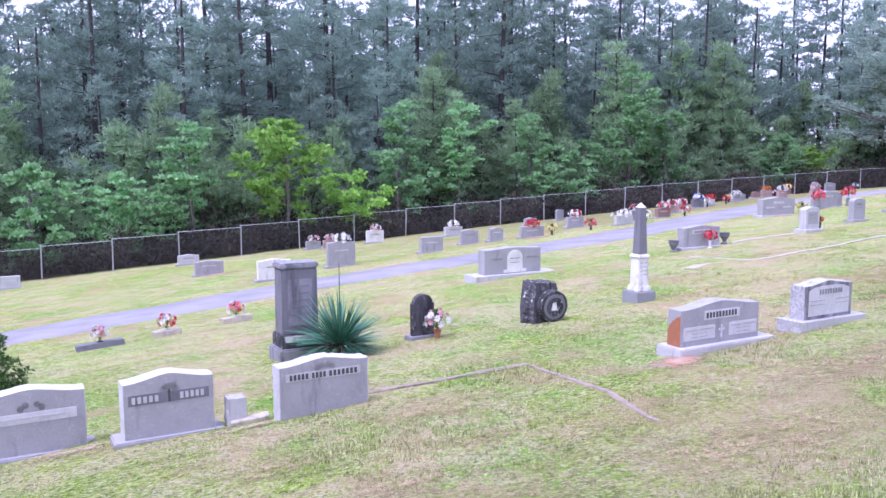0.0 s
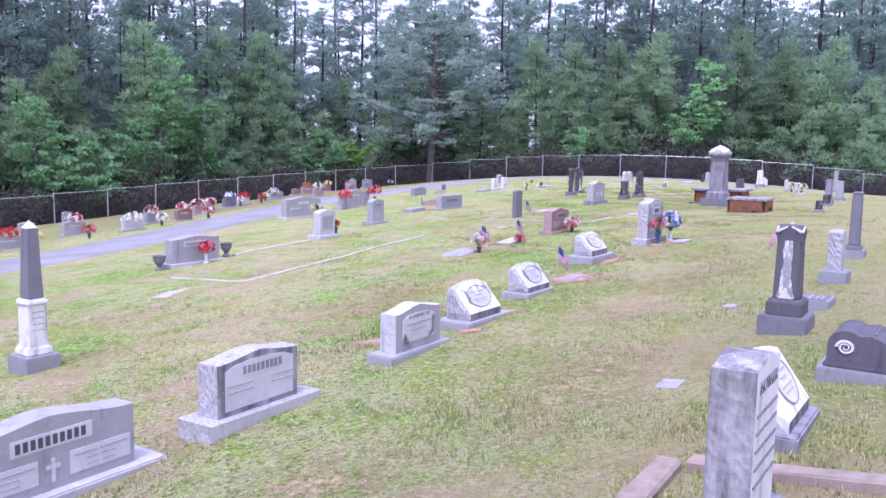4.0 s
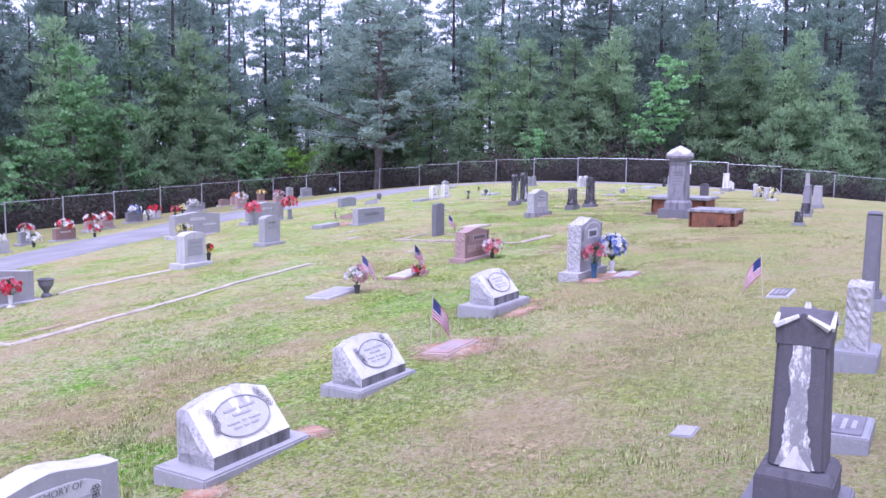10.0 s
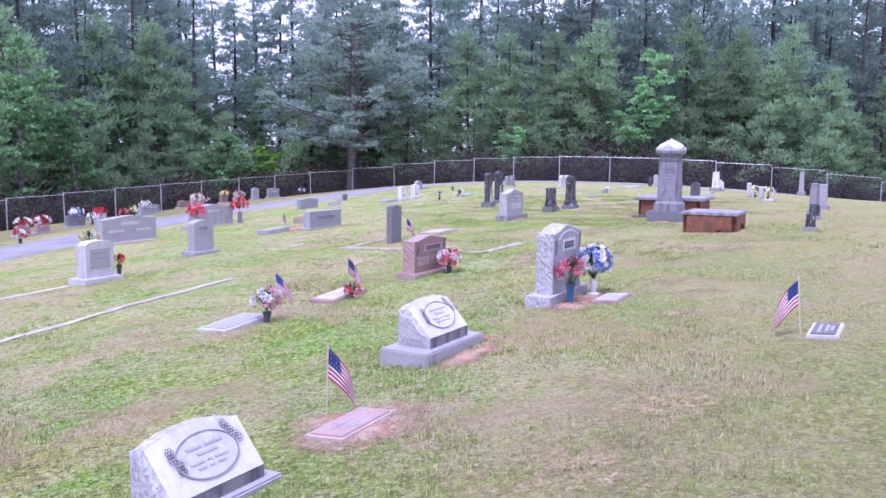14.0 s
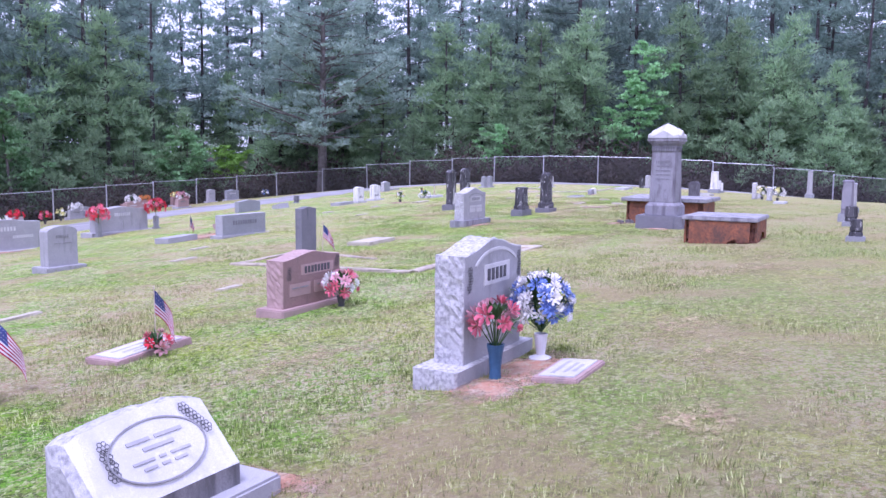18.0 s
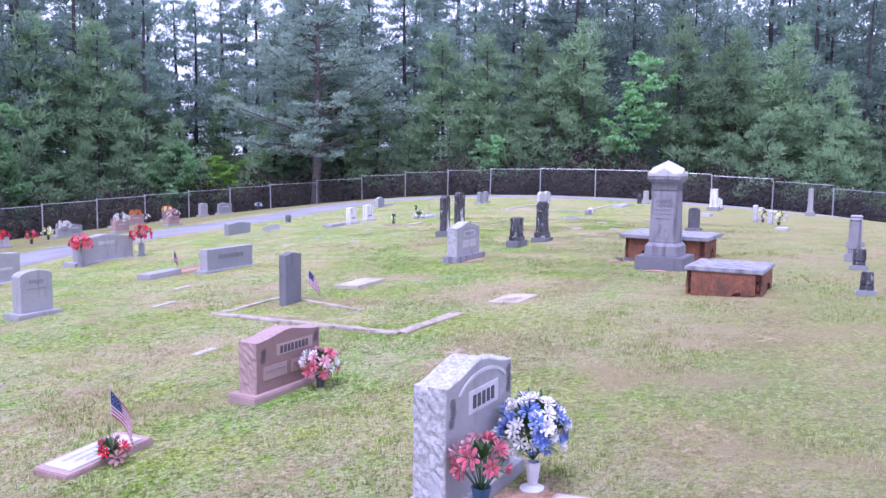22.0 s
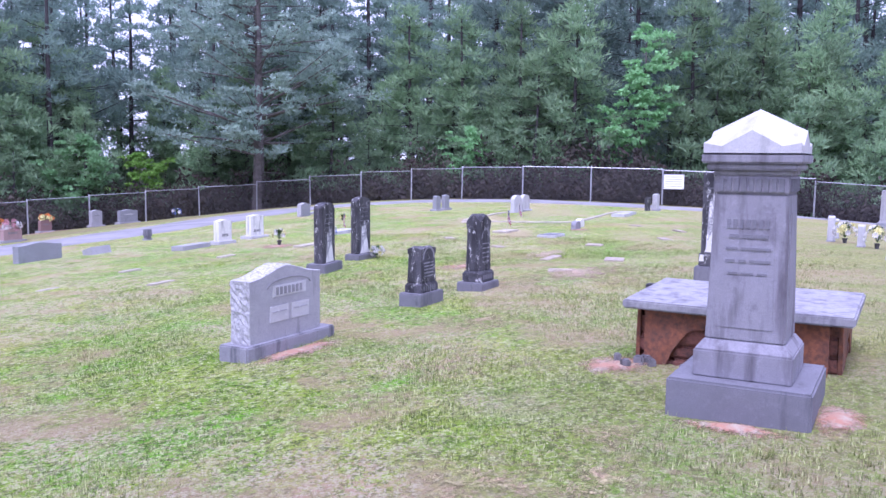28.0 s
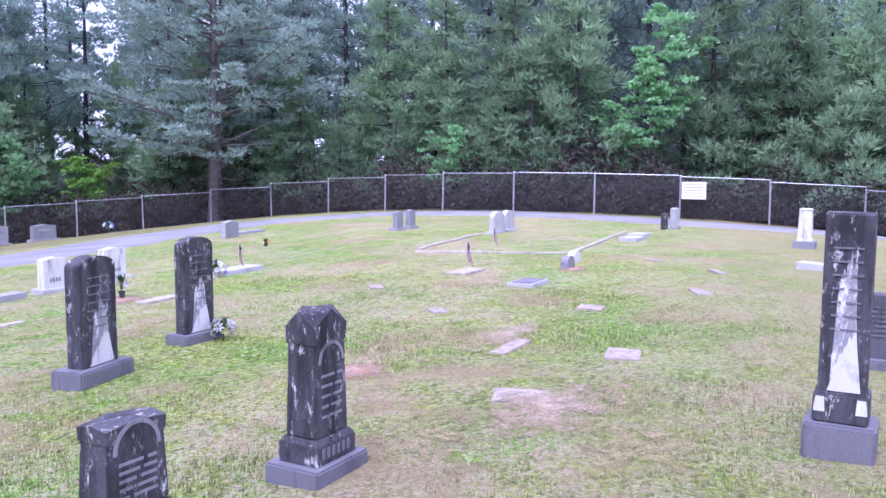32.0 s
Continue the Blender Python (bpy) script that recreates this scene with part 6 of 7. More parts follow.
def urn(x, y, s=1.0):
    root = thing("stone_urn", x, y)
    bm = bmesh.new()
    prof = [(0.09, -0.02), (0.09, 0.03), (0.04, 0.07), (0.06, 0.11), (0.12, 0.2), (0.13, 0.28), (0.15, 0.31), (0.12, 0.31), (0.09, 0.22)]
    rings = [[bm.verts.new((s * q * math.cos(a * math.pi / 8), s * q * math.sin(a * math.pi / 8), s * z)) for a in range(16)] for q, z in prof]
    for a, b in zip(rings, rings[1:]):
        for k in range(16):
            bm.faces.new((a[k], a[(k + 1) % 16], b[(k + 1) % 16], b[k]))
    part("bowl", bm, "slate_grey", root)
    return tagged(root, "dark footed stone urn beside a headstone", "urn", "urns")


g = headstone(16.0, 17.55, 16.2, 16.62, 0.08, 1.3, 0.64, "serp", "granite", 0.06, 0.24, 0.0, "granite_pale", 37, "wide grey granite headstone between two dark urns")
block("name_panel", g, -0.35, 0.3, g["front"] - 0.005, g["front"] + 0.004, 0.42, 0.53, "granite_panel", 0.002)
words(g, -0.3, 0.25, 0.475, 0.06, g["front"] - 0.007, gaps=())
urn(15.83, 16.35), urn(17.72, 16.4)
bouquet(16.85, 16.08, ("red", "pink", "red"), 0.15, 0.32, 14, "vase_white", 0.04, 0.2, seed=20, size=0.07, label="red flowers in a pale vase before a wide headstone")
g = headstone(20.5, 21.3, 16.0, 16.45, 0.09, 0.58, 0.72, "dome", "granite_pale", 0.07, 0.24, 0.0, "granite_pale", 38, "small pale granite headstone with a framed panel")
block("name_panel", g, -0.2, 0.2, g["front"] - 0.006, g["front"] + 0.004, 0.24, 0.58, "granite", 0.004)
words(g, -0.14, 0.14, 0.5, 0.035, g["front"] - 0.008)
words(g, -0.12, 0.12, 0.42, 0.025, g["front"] - 0.008)
bouquet(21.2, 16.75, ("yellow", "yellow", "white"), 0.15, 0.72, 14, None, seed=21, size=0.07, label="pale yellow flowers behind a small headstone")
bouquet(21.45, 16.3, ("red", "orange"), 0.09, 0.3, 8, "vase_dark", 0.05, 0.2, seed=22, size=0.05, label="small red flowers in a dark vase")
g = headstone(23.85, 24.6, 16.9, 17.3, 0.07, 0.56, 0.72, "round", "granite", 0.09, 0.2, 0.0, "granite", 39, "grey granite headstone with a rounded top")
words(g, -0.12, 0.12, 0.55, 0.05, g["front"] - 0.003, gaps=())
words(g, -0.16, 0.16, 0.44, 0.025, g["front"] - 0.003)
g = headstone(25.5, 27.5, 21.85, 22.3, 0.08, 1.75, 0.74, "serp", "granite", 0.07, 0.26, 0.0, "granite_pale", 40, "wide grey granite headstone near the drive")
words(g, -0.3, 0.3, 0.54, 0.09, g["front"] - 0.003, "granite_panel", gaps=())
words(g, -0.7, -0.2, 0.36, 0.06, g["front"] - 0.003, "granite_panel", gaps=())
words(g, 0.2, 0.7, 0.36, 0.06, g["front"] - 0.003, "granite_panel", gaps=())
g = headstone(29.1, 31.1, 22.4, 22.85, 0.08, 1.6, 0.7, "serp", "granite", 0.08, 0.26, 0.0, "granite", 41, "wide grey granite headstone with red flowers at both ends")
words(g, -0.25, 0.25, 0.5, 0.08, g["front"] - 0.003, "granite_panel", gaps=())
for x in (29.2, 31.0):
    shaft(x, 22.3, 0.12, 0.36, "granite_dark", "short dark vase block holding flowers", 0.16, 0.04, cap=False, name="vase_block")
    bouquet(x, 22.3, ("red", "red", "pink"), 0.24, 0.2, 20, None, seed=int(x), size=0.09, z=ground_z(x, 22.3) + 0.34, label="big bunch of red flowers on a vase block")
g = headstone(28.25, 29.8, 17.4, 17.72, 0.05, 1.35, 0.47, "flat", "granite_dark", 0.0, 0.2, 0.006, "granite", 42, "low wide grey headstone in bare clay", side="granite")
words(g, -0.35, 0.4, 0.3, 0.09, g["front"] - 0.003, "slate_grey", gaps=())
flat_marker(27.4, 28.2, 18.0, 18.4, "granite", 0.12, label="low grey marker with a small flag beside it")
grave_flag(28.1, 18.15, 0.45, 10, 3, 6, 0.9)
soil("bare_clay", 28.9, 18.3, 1.0, 0.4, seed=43)
soil("bare_clay", 26.3, 21.6, 0.5, 0.2, seed=44)
flat_marker(30.3, 30.9, 19.2, 19.6, "granite_rose", 0.16, (-10, 0), "small pinkish slant marker")
soil("bare_clay", 21.6, 15.9, 0.6, 0.12, "pale_sand", 45)
soil("bare_clay", 23.2, 16.7, 0.5, 0.16, "pale_sand", 46)

# kerbs of the middle plots
kerb([(14.75, 12.75), (21.1, 13.25)], 0.085, 0.03, "concrete", "long pale concrete plot kerb across the lawn")
kerb([(14.75, 12.75), (15.05, 15.1)], 0.1, 0.015, "concrete", "sunken pale concrete plot kerb")
kerb([(17.9, 16.35), (20.4, 16.3)], 0.11, 0.03, "concrete", "pale concrete plot kerb leading to a headstone")
flat_marker(13.2, 14.1, 13.2, 13.5, "concrete", 0.015, label="flat pale slab sunk in the grass", rz=25)
soil("pale_earth", 15.6, 13.3, 0.9, 0.25, "pale_sand", 47)
kerb([(24.75, 13.85), (24.4, 12.3), (24.12, 10.3), (25.36, 10.2)], 0.13, 0.035, "concrete_old", "broken pale beige kerb round an old plot")
kerb([(26.1, 13.6), (25.4, 11.7)], 0.09, 0.02, "concrete_old", "broken pale beige kerb beside an old plot")
kerb([(24.8, 13.8), (26.1, 13.7)], 0.1, 0.025, "concrete_old", "broken pale beige kerb behind an old plot")
soil("pale_earth", 24.7, 12.6, 0.35, 1.0, "pale_sand", 48)
soil("pale_earth", 23.4, 9.2, 0.55, 0.2, "pale_sand", 49)
g = headstone(25.45, 25.85, 13.1, 13.28, 0.0, 0.37, 0.78, "serp", "slate_grey", 0.03, 0.12, 0.0, "slate_grey", 43, "plain dark slate headstone inside a kerbed plot", set_back=0.0)
grave_flag(25.92, 13.05, 0.42, -60, 4, 7, 0.8)
flat_marker(27.0, 27.8, 12.88, 13.35, "concrete", 0.06, label="flat pale slab on the lawn")
flat_marker(26.22, 26.95, 9.74, 10.2, "concrete", 0.02, label="flat pale slab sunk in the grass")
soil("pale_earth", 26.55, 9.95, 0.75, 0.45, "pale_sand", 50)
for k, (x, y, w) in enumerate(((25.0, 15.3, 0.5), (26.5, 16.4, 0.4), (22.6, 12.0, 0.35), (36.6, 19.2, 0.4), (34.6, 19.5, 0.4), (33.5, 17.6, 0.45), (32.7, 19.0, 0.35))):
    flat_marker(x, x + w, y, y + 0.13, "concrete", 0.02, label="small pale footstone flush with the grass")

# ---- the tall monument and the two table tombs ----
def great_monument():
    root = thing("great_monument", 30.24, 8.8)
    root.scale = (0.84, 0.84, 0.975)
    block("base", root, -0.485, 0.485, -0.485, 0.485, -0.15, 0.23, "slate_grey", 0.014)
    bm = bmesh.new()
    slab(bm, -0.335, 0.335, -0.335, 0.335, 0.228, 0.4, 0.01)
    slab(bm, -0.33, 0.33, -0.33, 0.33, 0.398, 0.46, 0.006, 0.17)
    part("plinth", bm, "monument_grey", root)
    block("die", root, -0.272, 0.272, -0.272, 0.272, 0.458, 1.36, "monument_grey", 0.012, 0.1)
    for k in range(4):
        m = pose(0, 0, 0, 0, 0, 90 * k)
        ob = block("die_panel", root, -0.19, 0.19, -0.259, -0.235, 0.53, 1.24, "monument_grey", 0.006, 0.09)
        ob.matrix_basis = m @ pose(0, -0.03, 0, -1.5, 0, 0)
        for j in range(9):
            x = -0.2 + 0.05 * j
            d = block("frieze_tooth", root, x - 0.016, x + 0.016, -0.262, -0.24, 1.37, 1.45, "slate_grey", 0.003)
            d.matrix_basis = m
    block("frieze", root, -0.25, 0.25, -0.25, 0.25, 1.358, 1.47, "monument_grey", 0.008)
    bm = bmesh.new()
    slab(bm, -0.26, 0.26, -0.26, 0.26, 1.468, 1.5, 0.006)
    slab(bm, -0.3, 0.3, -0.3, 0.3, 1.498, 1.54, 0.01)
    slab(bm, -0.33, 0.33, -0.33, 0.33, 1.538, 1.6, 0.01)
    part("cornice", bm, "monument_grey", root)
    # four-gabled cap with a pyramid over it
    bm = bmesh.new()
    c = 0.32
    apex = bm.verts.new((0, 0, 1.87))
    for k in range(4):
        r = Matrix.Rotation(k * math.pi / 2, 4, "Z")
        p = {n: bm.verts.new(r @ Vector(v)) for n, v in dict(l=(-c, -c, 1.59), r=(c, -c, 1.59), le=(-c, -c, 1.66), re=(c, -c, 1.66), li=(-c * 0.62, -c, 1.64), ri=(c * 0.62, -c, 1.64), g=(0, -c, 1.735)).items()}
        bm.faces.new((p["l"], p["r"], p["re"], p["ri"], p["g"], p["li"], p["le"]))
        bm.faces.new((p["g"], p["ri"], apex))
        bm.faces.new((p["li"], p["g"], apex))
        bm.faces.new((p["ri"], p["re"], apex))
        bm.faces.new((p["le"], p["li"], apex))
    bmesh.ops.remove_doubles(bm, verts=bm.verts[:], dist=0.0005)
    bmesh.ops.recalc_face_normals(bm, faces=bm.faces[:])
    part("gabled_cap", bm, "granite_pale", root)
    m = pose(0, 0, 0, -1.5, 0, 0)
    m = pose(0, 0, 0, 0, 0, -90) @ pose(0, -0.03, 0, -1.5, 0, 0)
    for k, (w, s, gaps) in enumerate(((0.3, 0.045, ()), (0.26, 0.04, (0.3,)), (0.3, 0.028, (0.3,)), (0.3, 0.03, (0.25, 0.5)), (0.26, 0.024, (0.3, 0.7)))):
        words(root, -w / 2, w / 2, 1.17 - 0.075 * k, s * 1.15, -0.262, "slate_grey", m, gaps)
    return tagged(root, "tall grey granite monument with a gabled pyramid cap", "monument", "old monuments")


great_monument()


def rubble_wall(root, x0, y0, x1, y1, z0, z1, thick, seed, hole):
    """A crumbling wall: dark rubble core of single stones under a broken skin of orange render."""
    rng = random.Random(seed)
    d = Vector((x1 - x0, y1 - y0, 0)).normalized()
    m = pose(x0, y0, 0, 0, 0, math.degrees(math.atan2(d.y, d.x)))
    ln = math.hypot(x1 - x0, y1 - y0)
    z = z0
    while z < z1 - 0.02:
        top = min(z1, z + rng.uniform(0.09, 0.17))
        x = rng.uniform(-0.1, 0.0)
        while x < ln:
            w = rng.uniform(0.14, 0.36)
            l, r = max(0.0, x), min(ln, x + w)
            if r - l > 0.04:
                push = rng.uniform(-0.02, 0.012)
                bm = bmesh.new()
                slab(bm, l, r - 0.004, -thick / 2 + push, thick / 2 + push, z, top - 0.003, 0.02)
                for v in bm.verts:
                    v.co += 0.012 * noise.noise_vector(v.co * 9 + Vector((seed, 0, 0)))
                ob = part("stone", bm, "rust_masonry", root)
                ob.matrix_basis = m
            x += w
        z = top
    # render skin on the outer face, broken away round the hole and along the foot
    if hole:
        u0, u1, v1 = hole
        low = []
        for k in range(25):
            u = k / 24
            inside = max(0.0, 1 - abs((u - (u0 + u1) / 2) / ((u1 - u0) / 2)) ** 3)
            low.append((ln * u, z0 + (z1 - z0) * (0.12 + inside * (v1 - 0.12) + 0.16 * noise.noise((u * 7, seed, 1)) + 0.06 * noise.noise((u * 23, seed, 2)))))
        bm = bmesh.new()
        rows = [[bm.verts.new((x, y, z)) for y, z in ((-thick / 2 - 0.026, zl), (-thick / 2 - 0.026, (zl + z1) / 2), (-thick / 2 - 0.02, z1 - 0.003), (-thick / 2 + 0.004, z1 - 0.003), (-thick / 2 + 0.004, zl))] for x, zl in low]
        for p, q in zip(rows, rows[1:]):
            for k in range(5):
                bm.faces.new((p[k], q[k], q[(k + 1) % 5], p[(k + 1) % 5]))
        bm.faces.new(rows[0][::-1])
        bm.faces.new(rows[-1])
        bmesh.ops.recalc_face_normals(bm, faces=bm.faces[:])
        part("render_skin", bm, "rust_render", root, "orange stained lime render, broken away below").matrix_basis = m


def table_tomb(x0, x1, y0, y1, h, top_mat, label, seed, broken=False, over=0.1):
    root = thing("table_tomb", (x0 + x1) / 2, (y0 + y1) / 2)
    w, d = (x1 - x0) / 2 - over, (y1 - y0) / 2 - over
    rubble_wall(root, -w, d, -w, -d, -0.1, h, 0.12, seed, (0.12, 0.72, 0.78) if broken else (0.55, 1.1, 0.4))
    rubble_wall(root, w, -d, w, d, -0.1, h, 0.12, seed + 1, ())
    rubble_wall(root, -w, -d, w, -d, -0.1, h, 0.12, seed + 2, (0.3, 0.9, 0.6))
    rubble_wall(root, w, d, -w, d, -0.1, h, 0.12, seed + 3, (0.1, 0.6, 0.7))
    block("earth_fill", root, -w + 0.07, w - 0.07, -d + 0.07, d - 0.07, -0.1, h * 0.8, "rust_masonry", 0.01)
    W, D = (x1 - x0) / 2, (y1 - y0) / 2
    if broken:
        block("top_slab", root, -W, W, -D, D * 0.05, h, h + 0.07, top_mat, 0.012)
        b = block("top_slab", root, -W, W - 0.04, D * 0.06, D, h, h + 0.065, top_mat, 0.012)
        b.matrix_basis = pose(0, 0, 0.0, 0.6, -0.8, 0)
        rng = random.Random(seed)
        for k in range(7):
            s = rng.uniform(0.02, 0.045)
            q = block("loose_stone", root, -s, s, -s * 0.8, s * 0.8, -0.05, s, "stained_foot", s * 0.3)
            q.matrix_basis = pose(-w - rng.uniform(0.05, 0.3), d - rng.uniform(-0.25, 0.35), 0, 0, 0, rng.uniform(0, 90))
        for k, (x, y, z) in enumerate(((0.1, -0.1, 0.0), (0.24, -0.02, 0.0), (0.2, -0.2, 0.0), (0.14, -0.06, 0.13), (0.18, -0.13, 0.13), (0.15, -0.1, 0.25))):
            q = block("loose_stone", root, -0.09, 0.09, -0.08, 0.08, -0.05, 0.11, "rust_masonry", 0.03, 0.1)
            q.matrix_basis = pose(W + x - 0.02, D + y, z, 0, 0, 31 * k)
    else:
        block("top_slab", root, -W, W, -D, D, h, h + 0.06, top_mat, 0.012)
    return tagged(root, label, "tomb", "table tombs")


table_tomb(31.05, 32.35, 8.26, 9.86, 0.4, "slab_pale", "broken grey slab on crumbling red stone tomb walls", 81, True, 0.16)
piece = thing("slab_piece", 33.72, 10.05)
corner = block("broken_slab", piece, -0.2, 0.2, -0.14, 0.14, 0, 0.06, "slab_pale", 0.01, 0.06)
corner.matrix_basis = pose(0, 0, 0.05, 3, -17, -12)
block("prop_stone", piece, 0.04, 0.18, -0.1, 0.06, -0.06, 0.07, "rust_masonry", 0.02, 0.1)
tagged(piece, "broken corner of a grey slab propped on a stone", "stone slab", "table tombs")
table_tomb(27.38, 28.42, 6.8, 7.82, 0.31, "slab_pale", "pale grey slab on a rust-red stone box tomb", 91)
soil("bare_clay", 30.95, 9.85, 0.28, 0.24, seed=95)

g = headstone(30.08, 31.3, 12.72, 13.04, 0.13, 0.98, 0.77, "serp", "granite", 0.1, 0.21, 0.016, "marble_grey", 51, "grey granite headstone with rock-faced ends and a name band", off=-0.03)
block("name_panel", g, -0.22, 0.24, g["front"] - 0.006, g["front"] + 0.004, 0.5, 0.6, "granite_pale", 0.002)
words(g, -0.18, 0.2, 0.55, 0.065, g["front"] - 0.008, "letter_soft", gaps=())
ring("carved_arch", g, 0.01, 0.58, 0.3, 0.08, 0.012, g["front"] - 0.002, "letter_soft", arc=(0, 180))
for l in (-0.26, 0.03):
    block("name_panel", g, l, l + 0.25, g["front"] - 0.006, g["front"] + 0.004, 0.28, 0.42, "granite_pale", 0.002)
    words(g, l + 0.03, l + 0.22, 0.37, 0.025, g["front"] - 0.008, "granite")


def old_tablet(x0, x1, y0, y1, h, material, label, base_h=0.14, w=0.4, t=0.13, kind="round", scar=True, rise=0.09, rz=0.0, plinth=0.0, front_x=False):
    """A dark weathered marble tablet in a block base."""
    cx, cy = (x0 + x1) / 2, (y0 + y1) / 2
    root = thing("marble_tablet", cx, cy, None, rz + (-90 if front_x else 0))
    a, b = ((y1 - y0) / 2, (x1 - x0) / 2) if front_x else ((x1 - x0) / 2, (y1 - y0) / 2)
    block("base", root, -a, a, -b, b, -0.12, base_h, "slate_grey", 0.014)
    z = base_h
    if plinth:
        block("plinth", root, -a * 0.76, a * 0.76, -b * 0.76, b * 0.76, z - 0.002, z + plinth, material, 0.012)
        for s in (-1, 1):
            block("bare_marble_patch", root, s * a * 0.56 - a * 0.17, s * a * 0.56 + a * 0.17, -b * 0.76 - 0.003, -b * 0.7, z + plinth * 0.35, z + plinth * 0.9, "marble_white", 0.004, 0.2)
        z += plinth
    bm = bmesh.new()
    extrude(bm, outline(kind, w, h, z - 0.01, rise), -t / 2, t / 2, 0.0, 3)
    part("tablet", bm, material, root)
    if scar:
        # white stone laid bare at the foot, and a paler rain-washed streak above it
        def washed(name, x0, x1, low, high, depth, skew, material, text, n=36):
            bm = bmesh.new()
            pairs = []
            for k in range(n + 1):
                f = k / n
                rough = 0.22 * noise.noise((f * 3.1, h * 9, 2 + depth)) + 0.1 * noise.noise((f * 11, h * 5, 7)) + 0.06 * noise.noise((f * 29, h, 3))
                up = low + (high - low) * max(0.04, min(1.0, 4.5 * f, 4.5 * (1 - f)) * (0.8 + skew * (f - 0.5) + rough))
                pairs.append([bm.verts.new((w * (x0 + (x1 - x0) * f), -t / 2 - 0.001 * depth, z + h * q)) for q in (low, up)])
            for a, b in zip(pairs, pairs[1:]):
                bm.faces.new((a[0], b[0], b[1], a[1]))
            part(name, bm, material, root, text)
        washed("rain_streak", -0.26, 0.3, 0.02, 0.62, 2, 0.1, "marble_flaked", "grey rain-washed marble")
        washed("bare_marble_patch", -0.3, 0.38, 0.008, 0.24, 3, 0.9, "marble_white", "white patch where the black crust has gone")
    for k in range(7):
        words(root, -w * 0.3, w * 0.3, z + (h - z) * (0.36 + 0.075 * k), 0.02, -t / 2 - 0.004, "slate_grey", gaps=(0.25 + 0.08 * k,))
    return tagged(root, label, "headstone", "old monuments")


old_tablet(35.0, 35.66, 15.7, 16.02, 1.06, "marble_dark", "tall black-stained marble tablet on a block base", 0.14, 0.44, 0.15, "round", True, 0.09, rz=12)
old_tablet(36.58, 37.12, 16.08, 16.38, 1.07, "marble_dark", "tall black-stained marble tablet with white flowers at its foot", 0.1, 0.4, 0.13, "round", True, 0.09)
bouquet(36.98, 15.98, ("white", "white", "yellow"), 0.11, 0.12, 10, None, seed=30, size=0.055, label="small white flowers at the foot of a tablet")
g = gable_pedestal("marble_monument", 32.84, 33.36, 12.56, 13.08, 0.15, 0.11, 0.34, 0.66, "marble_dark", "dark weathered marble pedestal with a worn square top", top=0.05, lines=True)
g.scale = (1, 0.56, 1)
g = gable_pedestal("marble_monument", 34.1, 34.58, 12.46, 12.98, 0.1, 0.14, 0.3, 0.94, "marble_dark", "dark marble pedestal stone with a carved gabled top", top=0.24, lines=True)
g.scale = (1, 0.7, 1)
old_tablet(35.72, 36.05, 9.98, 10.36, 1.38, "marble_dark", "very tall black-stained marble tablet on a high base", 0.2, 0.25, 0.2, "flat", True, 0.0, plinth=0.17, front_x=True)
old_tablet(38.15, 38.5, 9.92, 10.3, 0.6, "marble_slate", "plain dark grey tablet on a block base", 0.08, 0.27, 0.16, "dome", False, 0.05, front_x=True)
flat_marker(34.4, 34.5, 10.51, 10.6, "marble_dark", 0.14, label="small grey footstone standing in the grass")

# ---- stones past the monument ----
g = headstone(38.65, 39.2, 21.2, 21.5, 0.07, 0.4, 0.54, "serp", "marble_white", 0.03, 0.16, 0.0, "granite_pale", 52, "small white headstone on a pale base")
words(g, -0.1, 0.1, 0.2, 0.06, g["front"] - 0.003, gaps=())
g = headstone(39.85, 40.5, 21.35, 21.7, 0.06, 0.44, 0.55, "serp", "marble_white", 0.03, 0.16, 0.0, "granite_pale", 53, "small white headstone on a pale wide base")
words(g, -0.12, 0.12, 0.18, 0.06, g["front"] - 0.003, gaps=())
flat_marker(37.6, 38.4, 21.2, 21.55, "granite", 0.09, label="low flat grey marker before a white headstone")
flat_marker(38.4, 39.1, 18.7, 18.95, "concrete", 0.03, label="flat pale slab in the grass")
bouquet(38.75, 19.6, ("white", "yellow", "white"), 0.12, 0.22, 10, "vase_dark", 0.05, 0.1, seed=31, size=0.05, label="cream flowers standing in a clay patch")
soil("bare_clay", 38.6, 19.4, 0.45, 0.22, seed=51)
flat_marker(41.0, 41.9, 19.75, 20.2, "granite_pale", 0.07, label="flat pale slab with white flowers and a flag")
bouquet(40.85, 19.9, ("white", "blue", "white"), 0.2, 0.1, 14, None, seed=32, size=0.06, label="white flowers heaped on a flat slab")
grave_flag(41.3, 19.8, 0.46, 20, 3, 9, 0.8)
headstone(35.4, 36.5, 23.5, 23.8, 0.0, 1.0, 0.4, "serp", "granite_dark", 0.05, 0.18, 0.0, "granite", 54, "low grey headstone beside the drive", set_back=0.0)
flat_marker(36.8, 37.3, 23.0, 23.3, "granite", 0.14, (-14, 0), "small grey slant marker near the drive")
block_root = shaft(39.85, 24.75, 0.17, 0.3, "slate_grey", "small dark post marker near the drive", 0.2, 0.03, cap=False, name="post_marker")
headstone(47.1, 47.75, 25.7, 26.0, 0.0, 0.5, 0.46, "serp", "granite_dark", 0.05, 0.16, 0.008, "granite", 55, "small grey headstone by the curve of the drive", set_back=0.0)
flat_marker(48.2, 49.3, 26.2, 26.6, "granite", 0.07, label="flat grey slab by the drive")
bouquet(45.2, 22.6, ("yellow", "orange"), 0.07, 0.12, 6, "vase_dark", 0.05, 0.1, seed=33, size=0.04, label="tiny yellow flowers on the lawn")
